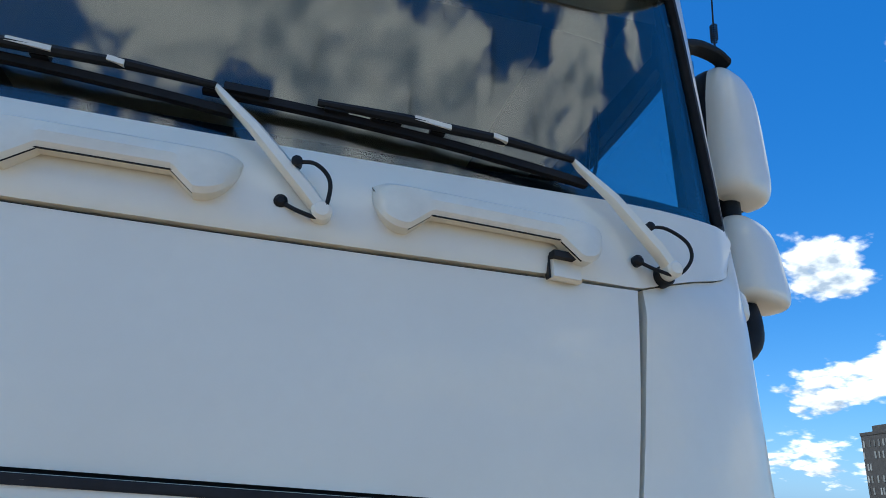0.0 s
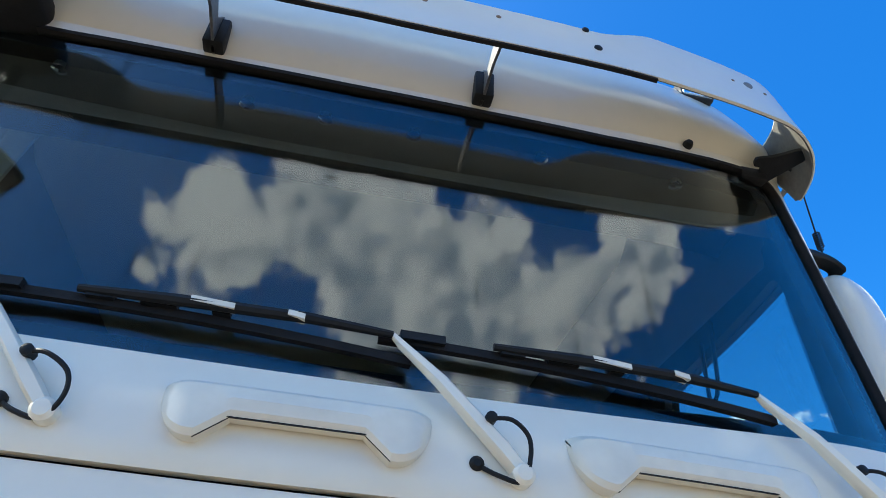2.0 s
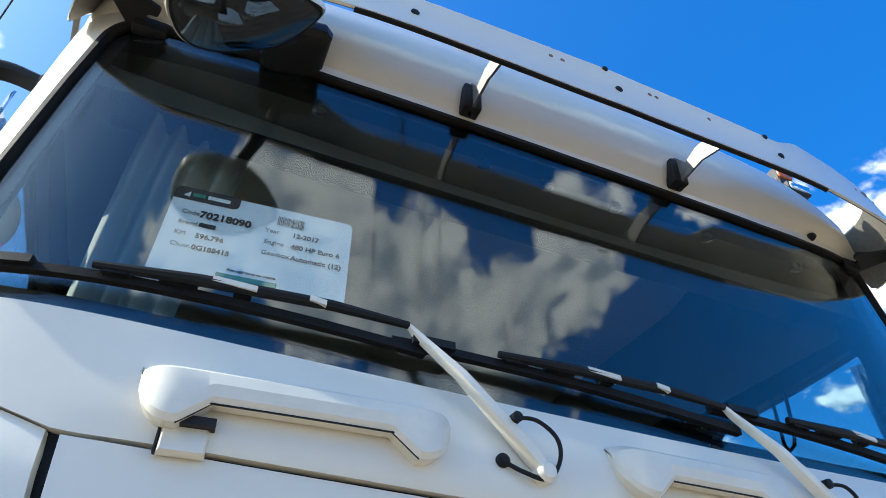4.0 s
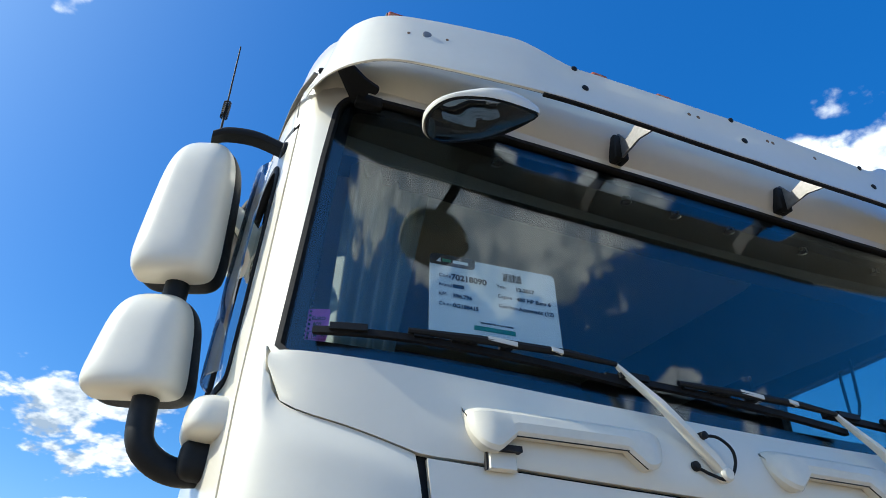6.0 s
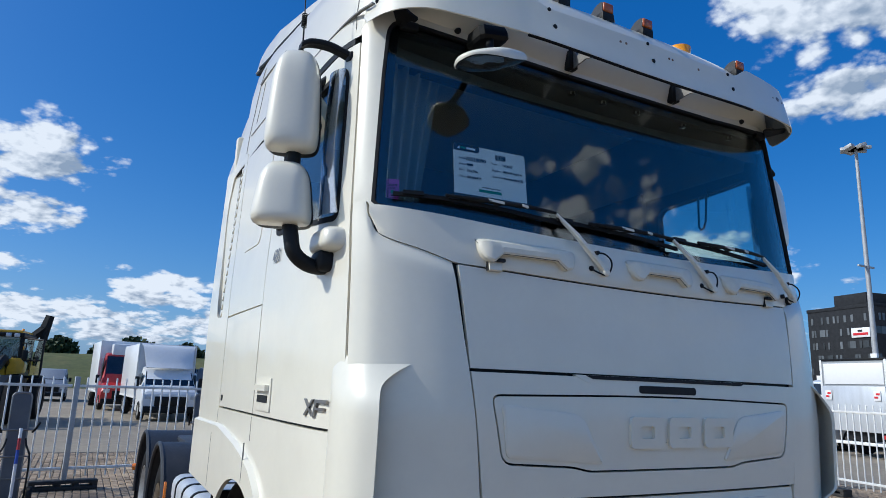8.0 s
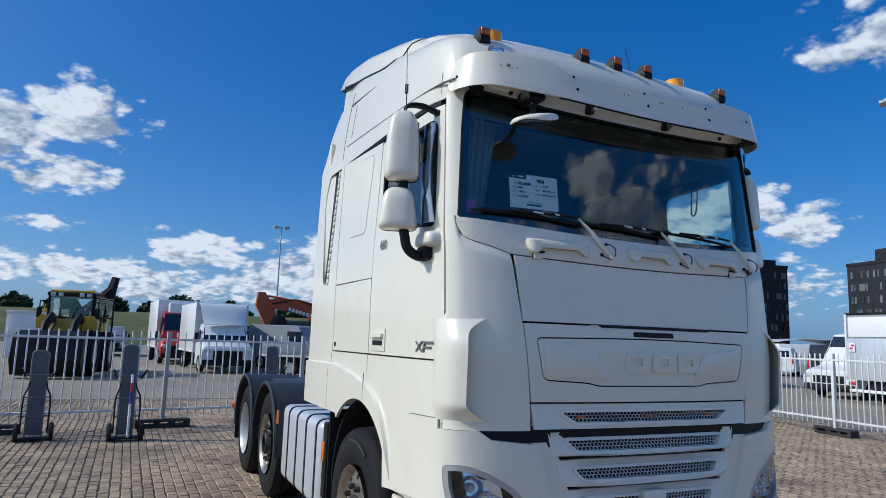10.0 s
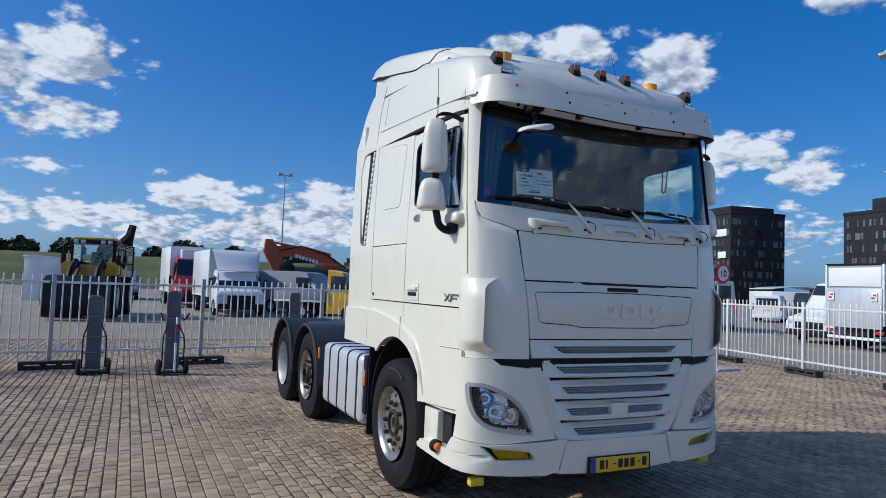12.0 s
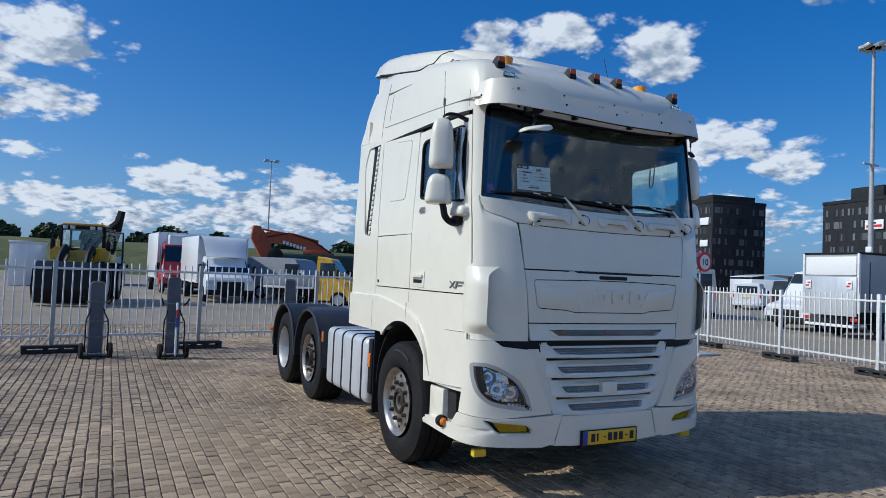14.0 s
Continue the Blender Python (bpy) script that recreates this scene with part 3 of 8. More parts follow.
def pane(bm, loop, o0, o1, n=88, nv=9):
    """A pane that fills an outline in (arc, height)."""
    c = (sum(p[0] for p in loop) / len(loop), sum(p[1] for p in loop) / len(loop))
    tiny = [(c[0] + (p[0] - c[0]) * 0.01, c[1] + (p[1] - c[1]) * 0.01) for p in loop]
    return frame_panel(bm, loop, tiny, o0, o1, n, nv)


def quad(a0, a1, z0, z1):
    return [(a0, z0), (a1, z0), (a1, z1), (a0, z1)]


def mirrored(poly):
    return [(-a, b) for a, b in poly]


# ---- the tractor unit ----
truck = thing("tractor_unit", "white three-axle lorry tractor unit with high-roof sleeper cab, parked on pavers", "truck")
A_DOOR = abs(ay(0.205))
SEAM = lambda z: ax(float(np.interp(z, [1.2, 1.75, 2.11], [0.752, 0.822, 0.858])))


def cowl_low(a):
    """Lower edge of the panel under the windscreen, rising at the corners."""
    b = abs(a)
    if b < 0.856:
        return 2.078 + 0.024 * (b / 0.856) ** 2
    return float(np.interp(b, [0.856, 0.93, 0.995, 1.05, 1.095, 1.12, 1.138, 1.150], [2.102, 2.127, 2.147, 2.161, 2.176, 2.190, 2.211, 2.252]))


def corner_share(b):
    t = min(1.0, max(0.0, (b - 0.66) / 0.26))
    return t * t * (3 - 2 * t) * min(1.0, max(0.0, (1.16 - b) / 0.03))


def cowl_high(a):
    return 2.234 + 0.056 * min(1.05, (abs(a) / ax(1.12)) ** 2)


def build_front():
    end = 1.150
    part("cab_core", panel(bmesh.new(), -A_DOOR - 0.02, A_DOOR + 0.02, 1.16, 2.22, 40, 10, -0.06, -0.022), BLACK, truck, "black inner front wall")
    cowl = part("windscreen_cowl", slab(bmesh.new(), 72, 8, lambda u, v, o: skin(-end + 2 * end * u, cowl_low(-end + 2 * end * u) + (cowl_high(-end + 2 * end * u) - cowl_low(-end + 2 * end * u)) * v, o + 0.012 * math.sin(math.pi * min(1, v * 1.1)) ** 0.6 * (1 - corner_share(abs(2 * u - 1) * end)) - 0.012 * corner_share(abs(2 * u - 1) * end) * (1 - v) ** 1.5 + 0.007 * min(1.0, (end - abs(2 * u - 1) * end) / 0.05)), -0.02, 0.0), WHITE, truck)
    gap = 0.010
    part("front_flap", slab(bmesh.new(), 40, 10, lambda u, v, o: skin((-1 + 2 * u) * (SEAM(1.755 + 0.343 * v) - gap), 1.755 + (0.317 + 0.024 * (2 * u - 1) ** 2) * v, o + 0.006 * math.sin(math.pi * v)), -0.02, 0.0), WHITE, truck)
    # badge panel with its framed plate
    zb = 1.347
    edge = lambda z: SEAM(z) - gap
    outer = [(-edge(zb), zb), (edge(zb), zb), (edge(1.744), 1.744), (-edge(1.744), 1.744)]
    plate_loop = rounded([(-0.70, 1.455), (-0.42, 1.44), (-0.36, 1.425), (0.36, 1.425), (0.42, 1.44), (0.70, 1.455), (0.745, 1.675), (0, 1.69), (-0.745, 1.675)], [0.04, 0.03, 0.03, 0.03, 0.03, 0.04, 0.035, 0.5, 0.035])
    part("badge_surround", frame_panel(bmesh.new(), outer, plate_loop, -0.02, 0.006), WHITE, truck)
    plate = part("badge_plate", pane(bmesh.new(), offset_poly(plate_loop, 0.007), -0.018, 0.004), WHITE, truck)
    for s in (-1, 1):
        facet = rounded([(s * 0.685, 1.476), (s * 0.30, 1.452), (s * 0.335, 1.51), (s * 0.385, 1.60), (s * 0.42, 1.618), (s * 0.705, 1.645)], 0.02)
        part("side_facet", prism(bmesh.new(), facet, lambda a, z, d: skin(ax(a), z, d), 0.0, 0.013, 0.008), WHITE, plate)
    for k, x in enumerate((-0.185, 0.0, 0.185)):
        w = 0.160
        o = rounded(quad(x, x + w, 1.503, 1.612), 0.022)
        i = rounded(quad(x + 0.045, x + w - 0.05, 1.537, 1.580), 0.01)
        part("emblem_block", frame_panel(bmesh.new(), [(ax(p), z) for p, z in o], [(ax(p), z) for p, z in i], 0.003, 0.017, 40, 1), WHITE, plate)
    part("latch_recess", pane(bmesh.new(), rounded(quad(-0.13, 0.16, 1.694, 1.722), 0.012), 0.0, 0.0085, 40, 3), DARK, truck, "dark flap latch slot")
    part("recess_step", prism(bmesh.new(), rounded([(-0.42, 1.75), (0.45, 1.75), (0.40, 1.722), (-0.36, 1.722)], 0.012), lambda a, z, d: skin(ax(a), z, d), -0.01, 0.0075), WHITE, truck)
    # the recess is flat; a dark strip draws the shadow below the flap
    part("recess_shadow", pane(bmesh.new(), rounded([(-0.37, 1.7495), (0.46, 1.7495), (0.43, 1.737), (-0.34, 1.737)], 0.004), 0.0, 0.0095, 40, 2), DARK, truck, "dark strip drawn for the shadow under the flap")
    # upper mesh slot with amber lamps
    low = [(-edge(1.212), 1.212), (edge(1.212), 1.212), (edge(zb - gap), zb - gap), (-edge(zb - gap), zb - gap)]
    slot = rounded([(-0.50, 1.244), (0.50, 1.244), (0.585, 1.294), (-0.585, 1.294)], 0.02)

    def tilted(z0, z1, rise, base):
        return lambda a, z, o=0.0: skin(a, z, o + base + rise * (z1 - z) / (z1 - z0))

    def louver(z0, z1):
        def sk(a, z, o=0.0):
            e = min(1.0, max(0.0, (inner(z) + 0.006 - abs(a)) / 0.07))
            e = e * e * (3 - 2 * e)
            return skin(a, z, o - 0.010 + e * (-0.028 + 0.064 * (z1 - z) / (z1 - z0)))
        return sk

    grille_row("upper_grille", low, slot, tilted(1.212, zb, 0.02, -0.006), 1.271)
    for x in (-0.456, 0.0, 0.456):
        part("grille_lamp", block((x - 0.032, skin(ax(x), 1.268).y + 0.006, 1.259), (x + 0.032, skin(ax(x), 1.268).y + 0.03, 1.278), 0.006), MARKER_AMBER, truck, "small amber marker lamp")
    gb = lambda z: ax(float(np.interp(z, [0.53, 0.69, 0.88, 1.13, 1.21], [0.40, 0.535, 0.64, 0.735, 0.765]))) - 0.005
    rows = [(1.075, 1.192, 1.128, 0.545), (0.925, 1.052, 0.985, 0.50), (0.775, 0.902, 0.833, 0.455), (0.635, 0.752, 0.692, 0.39)]
    inner = lambda z: float(np.interp(z, [0.635, 1.2], [0.475, 0.665]))
    for s in (-1, 1):
        part("grille_cheek", slab(bmesh.new(), 8, 14, lambda u, v, o: skin(s * (inner(0.62 + 0.525 * v) - 0.03 + (gb(0.62 + 0.525 * v) - inner(0.62 + 0.525 * v) + 0.050) * u), 0.62 + 0.525 * v, o - 0.016 + 0.012 * u), -0.02, 0.0), WHITE, truck)
    for z0, z1, zs, w in rows:
        o = [(-inner(z0) - 0.012, z0), (inner(z0) + 0.012, z0), (inner(z1) - 0.006, z1), (-inner(z1) + 0.006, z1)]
        sl = rounded([(-w * 0.9, zs - 0.027), (w * 0.9, zs - 0.027), (w, zs + 0.022), (-w, zs + 0.022)], 0.02)
        grille_row("lower_grille", o, sl, louver(z0, z1), zs)
    part("sensor_cover", block((-0.075, skin(0, 0.84).y - 0.028, 0.785), (0.075, skin(0, 0.84).y + 0.03, 0.885), 0.008), WHITE, truck)
    part("grille_backing", panel(bmesh.new(), -ax(0.76), ax(0.76), 0.5, 1.30, 20, 4, -0.10, -0.07), DARK, truck)
    for s in (-1, 1):
        part("bumper_gap_seal", panel(bmesh.new(), s * ax(0.64), s * ax(1.02), 1.12, 1.225, 16, 3, -0.05, -0.012), BLACK, truck, "black gap above the bumper")
    return cowl


def grille_row(name, outer, slot, sk, zs):
    row = part(name, frame_panel(bmesh.new(), outer, slot, -0.03, 0.0, 80, 3, sk), WHITE, truck)
    part("slot_frame", frame_panel(bmesh.new(), rounded(offset_poly(slot, -0.016), 0.01), slot, -0.012, 0.008, 80, 1, sk), WHITE, row)
    # wire-work: staggered cells
    bm = bmesh.new()
    xs = max(abs(p[0]) for p in slot) - 0.012
    zlo, zhi = min(p[1] for p in slot), max(p[1] for p in slot)
    rows_n, pitch = 3, 0.024
    for r in range(rows_n + 1):
        z = zlo + (zhi - zlo) * r / rows_n
        slab(bm, 24, 1, lambda u, v, o: sk(-xs + 2 * xs * u, z - 0.0014 + 0.0028 * v, o), -0.022, -0.014)
    for r in range(rows_n):
        za, zb = zlo + (zhi - zlo) * r / rows_n, zlo + (zhi - zlo) * (r + 1) / rows_n
        x = -xs + (pitch / 2 if r % 2 else 0)
        while x < xs:
            slab(bm, 1, 1, lambda u, v, o: sk(x - 0.0016 + 0.0032 * u, za + (zb - za) * v, o), -0.023, -0.015)
            x += pitch
    part("grille_mesh", bm, MESH_GREY, row, "pale plastic grille mesh")
    return row


def build_corner(s):
    """Corner panel beside the front flap, with the raised air deflector."""
    across = lambda u: SEAM(2.1) + 0.007 + (A_DOOR - 0.012 - SEAM(2.1)) * u
    zt = lambda u: cowl_low(across(u)) - 0.0015 if across(u) < 1.155 else 2.302
    part("corner_panel", slab(bmesh.new(), 44, 34, lambda u, v, o: skin(s * ((SEAM(1.205 + 0.9 * v) + 0.009) * (1 - u) + (A_DOOR - 0.005) * u), 1.205 + (zt(u) - 1.205) * v ** 0.7, o + 0.003 - 0.014 * corner_share(max(0.9, across(u))) * max(0.0, ((zt(u) - 1.205) * (v ** 0.7 - 1) + 0.05) / 0.05)), -0.02, 0.0), WHITE, truck)

    def wing(u, v, o):
        z = 1.235 + 0.545 * v
        a0, a1 = ax(1.085), abs(ay(0.29))
        near = max(0.0, 1 - min(v, 1 - v) / 0.20)
        rise = min(1.0, v / 0.16, (1 - v) / 0.30)
        rise = rise * rise * (3 - 2 * rise)
        bulge = 0.062 * (1 - u) ** 1.1 * rise - 0.009 * (1 - min(1.0, rise * 6)) - 0.009 * max(0.0, (u - 0.85) / 0.15)
        return skin(s * (a0 + (a1 - a0) * u - 0.14 * near ** 2 * (1 - u)), z, o + bulge + 0.002)

    part("air_deflector", slab(bmesh.new(), 18, 28, wing, -0.007, 0.004), WHITE, truck)
    part("deflector_recess", panel(bmesh.new(), s * ax(1.120), s * (A_DOOR - 0.03), 1.29, 1.69, 8, 6, 0.0, 0.005), BLACK, truck, "dark slot behind the deflector rim")


def build_side(s):
    Y = lambda y: s * abs(ay(y))
    part("door_gap", panel(bmesh.new(), Y(0.15), Y(2.72), 1.45, 2.2, 40, 6, -0.05, -0.022), BLACK, truck, "black door seal")
    part("upper_gap", panel(bmesh.new(), Y(1.14), Y(2.72), 2.2, 3.02, 20, 6, -0.05, -0.022), BLACK, truck)
    trim = rounded([(Y(0.31), 2.27), (Y(1.05), 2.35), (Y(1.065), 2.825), (Y(0.295), 2.855)], 0.07)
    part("door_trim", frame_panel(bmesh.new(), [(Y(0.225), 2.15), (Y(1.20), 2.15), (Y(1.15), 2.94), (Y(0.225), 2.95)], trim, -0.05, -0.024), CABIN, truck, "dark inner trim round the window")
    win = rounded([(Y(0.285), 2.25), (Y(1.075), 2.33), (Y(1.09), 2.845), (Y(0.27), 2.875)], [0.05, 0.05, 0.09, 0.09])
    outer = [(Y(0.215), 1.545), (Y(1.205), 1.545), (Y(1.205), 2.03), (Y(1.165), 2.60), (Y(1.15), 2.93), (Y(0.215), 2.945)]
    door = part("door", frame_panel(bmesh.new(), outer, win, -0.022, 0.0), WHITE, truck)
    part("window_seal", frame_panel(bmesh.new(), win, offset_poly(win, 0.02), -0.02, 0.004, 88, 1), RUBBER, door)
    glass = part("side_window", pane(bmesh.new(), offset_poly(win, 0.012), -0.014, -0.009), SIDE_GLASS, door)
    glass.visible_shadow = False
    part("wind_deflector", slab(bmesh.new(), 8, 12, lambda u, v, o: skin(Y(0.255 + 0.16 * u + 0.05 * math.sin(3 * v) * (1 - u)), 2.27 + 0.57 * v, o + 0.012 + 0.028 * math.sin(math.pi * min(1, 0.15 + u * 0.8))), 0.0, 0.004), SMOKED, door, "smoked plastic wind deflector")
    hnd = part("door_handle", slab(bmesh.new(), 8, 8, lambda u, v, o: skin(Y(0.905 + 0.25 * u), 1.565 + 0.135 * v, o), 0.0, 0.006), WHITE_OLD, door)
    part("handle_grip", slab(bmesh.new(), 8, 4, lambda u, v, o: skin(Y(0.93 + 0.20 * u), 1.648 + 0.024 * v, o), 0.004, 0.024), WHITE, hnd)
    part("handle_pocket", slab(bmesh.new(), 6, 3, lambda u, v, o: skin(Y(0.945 + 0.17 * u), 1.600 + 0.030 * v, o), 0.004, 0.0085), BLACK, hnd)
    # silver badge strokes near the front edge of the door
    for y0, y1, z0, z1 in ((0.465, 0.395, 1.578, 1.635), (0.395, 0.465, 1.578, 1.635), (0.385, 0.365, 1.578, 1.634), (0.375, 0.295, 1.624, 1.635), (0.372, 0.31, 1.600, 1.609)):
        bm = bmesh.new()
        if z1 - z0 > 0.05:
            slab(bm, 3, 4, lambda u, v, o: skin(Y(y0 + (y1 - y0) * v + 0.012 * (u - 0.5)), z0 + (z1 - z0) * v, o), 0.0, 0.008)
        else:
            slab(bm, 3, 2, lambda u, v, o: skin(Y(y0 + (y1 - y0) * u), z0 + (z1 - z0) * v, o), 0.0, 0.008)
        part("badge_stroke", bm, STEEL, door, "dark silver badge bar")
    writing("power_mark", "480", 0.085, Matrix.Translation((s * 1.2235, 1.07 if s < 0 else 0.92, 2.20)) @ Euler((math.pi / 2, 0, -s * -math.pi / 2)).to_matrix().to_4x4(), STEEL, door, 0.001)
    part("maker_tag", panel(bmesh.new(), Y(1.955), Y(1.99), 1.575, 1.605, 2, 1, 0.0, 0.004), BLACK, truck, "small black tag")
    # sleeper side: lower panel, upper panel with a blind window
    part("locker_panel", panel(bmesh.new(), Y(1.215), Y(2.035), 1.545, 2.03, 10, 6, -0.022, 0.0), WHITE, truck)
    blind = rounded([(Y(1.40), 2.355), (Y(1.80), 2.365), (Y(1.72), 2.935), (Y(1.31), 2.90)], 0.06)
    upper = [(Y(1.21), 2.036), (Y(2.035), 2.040), (Y(2.035), 2.985), (Y(1.162), 2.945), (Y(1.175), 2.6)]
    part("sleeper_panel", frame_panel(bmesh.new(), upper, blind, -0.022, 0.0), WHITE, truck)
    part("blind_window", pane(bmesh.new(), offset_poly(blind, 0.004), -0.022, 0.002), WHITE, truck)
    # rear vane with its toothed intake
    front = lambda z: float(np.interp(z, [2.05, 2.99], [2.265, 2.125]))
    vent = rounded([(Y(2.265), 2.05), (Y(2.44), 2.06), (Y(2.57), 2.80), (Y(2.46), 3.0), (Y(2.127), 2.985)], [0.02, 0.05, 0.2, 0.05, 0.02])
    edge = [(Y(2.045), 1.40), (Y(2.765), 1.40), (Y(2.77), 1.85), (Y(2.76), 3.065), (Y(2.045), 3.022)]
    vane = part("side_vane", frame_panel(bmesh.new(), edge, vent, -0.03, 0.0), WHITE, truck)
    part("vent_back", slab(bmesh.new(), 3, 12, lambda u, v, o: skin(Y(front(2.03 + 0.99 * v) - 0.01 + 0.10 * u), 2.03 + 0.99 * v, o), -0.09, -0.08), BLACK, vane, "dark intake slot")
    part("vent_floor", slab(bmesh.new(), 8, 12, lambda u, v, o: skin(Y(front(2.03 + 0.99 * v) + 0.062 + (0.38 + 0.10 * v) * u), 2.03 + 0.99 * v, o - 0.040 * (1 - min(1.0, 1.3 * u)) ** 1.5 - 0.006), -0.02, 0.0), WHITE, vane)
    n = 18
    for k in range(n):
        z = 2.085 + 0.87 * k / (n - 1)
        y = front(z) + 0.072
        tooth = [(Y(y + 0.012), z - 0.026), (Y(y - 0.058), z + 0.010), (Y(y + 0.010), z + 0.022)]
        part("vent_tooth", prism(bmesh.new(), tooth, lambda a, b, d: skin(a, b, d), -0.040, -0.003), WHITE, vane)
    part("upper_vane", slab(bmesh.new(), 8, 10, lambda u, v, o: skin(Y(2.05 + (0.74 - 0.12 * v) * u), 3.028 + 0.045 * u * (1 - v) + 0.62 * v, o - 0.006 - 0.024 * min(1.0, 4 * v) - 0.10 * v * v), -0.03, 0.0), WHITE, truck)
    # wing over the front wheel

    def zb(y):
        if 0.815 < y < 1.86:
            return max(0.72, 0.58 + math.sqrt(max(0.0, 0.665 ** 2 - (1.335 - y) ** 2) ) * 1.0) if y < 1.8 else 1.105
        return 0.80 if y < 1 else 1.105

    ys = sorted(set(list(np.linspace(0.215, 0.80, 10)) + list(np.linspace(0.82, 1.86, 40)) + list(np.linspace(1.9, 2.765, 10))))
    nu = len(ys) - 1

    ridge = lambda y: float(np.interp(y, [0.70, 0.74, 0.80, 0.88, 0.977, 1.10, 1.263, 1.45, 1.9, 2.765], [0.60, 0.82, 1.02, 1.155, 1.247, 1.312, 1.358, 1.392, 1.445, 1.435]))

    def wingfn(u, v, o):
        y = ys[int(round(u * nu))]
        low, j = zb(y), int(round(v * 18))
        mid = min(max(low + 0.004, ridge(y)), 1.50)
        if j <= 8:
            z, out = low + (mid - low) * j / 8, 0.024
        elif j <= 11:
            z, out = mid + 0.010 * (j - 8) / 3, 0.024 * (1 - (j - 8) / 3)
        else:
            z, out = mid + 0.010 + (1.535 - mid - 0.010) * (j - 11) / 7, 0.0
        if ridge(y) < low:
            out = 0.0
        return skin(Y(y), z, o + out)

    part("front_wing", slab(bmesh.new(), nu, 18, wingfn, -0.02, 0.0), WHITE, truck)
    for y, z0, z1 in ((1.215, 1.25, 1.418), (2.05, 1.12, 1.40)):
        part("wing_seam", slab(bmesh.new(), 1, 10, lambda u, v, o: skin(Y(y + 0.004 * u), z0 + (z1 - z0) * v, o + 0.024), -0.004, 0.0012), SEAM_GREY, truck)
        part("wing_seam", slab(bmesh.new(), 1, 6, lambda u, v, o: skin(Y(y + 0.004 * u), 1.425 + 0.105 * v, o), -0.004, 0.0012), SEAM_GREY, truck)
    cover = rounded([(Y(0.735), 0.805), (Y(0.645), 1.165), (Y(0.50), 1.245), (Y(0.225), 1.250), (Y(0.225), 0.835)], [0.01, 0.05, 0.03, 0.01, 0.01])
    part("step_cover", pane(bmesh.new(), cover, 0.001, 0.013, 60, 5), WHITE, truck, "raised white cover over the entry steps")
    part("step_cover_gap", frame_panel(bmesh.new(), offset_poly(cover, -0.005), cover, -0.004, 0.0025, 60, 1), SEAM_GREY, truck)
    part("wheel_arch_lining", slab(bmesh.new(), 28, 2, lambda u, v, o: Vector((s * (1.19 - 0.45 * v), 1.335 + (0.66 + o) * math.cos(math.pi * u), 0.58 + (0.66 + o) * math.sin(math.pi * u))), -0.01, 0.0), DARK, truck)
    part("front_mudflap", block((s * 1.20 - 0.02 if s > 0 else -1.22, 2.0, 0.28), (s * 0.85 if s > 0 else -0.85, 2.02, 1.10), 0.006) if s < 0 else block((0.85, 2.0, 0.28), (1.22, 2.02, 1.10), 0.006), RUBBER, truck)
    # entry steps
    st = part("entry_step", block((min(s * 0.98, s * 1.205), 0.50, 0.52), (max(s * 0.98, s * 1.205), 0.74, 0.775), 0.012), WHITE_OLD, truck)
    part("step_tread", block((min(s * 0.98, s * 1.24), 0.42, 0.455), (max(s * 0.98, s * 1.24), 0.80, 0.505), 0.018), WHITE, st)
    part("step_gap", block((min(s * 0.98, s * 1.16), 0.36, 0.50), (max(s * 0.98, s * 1.16), 0.50, 0.80), 0.004), DARK, st)


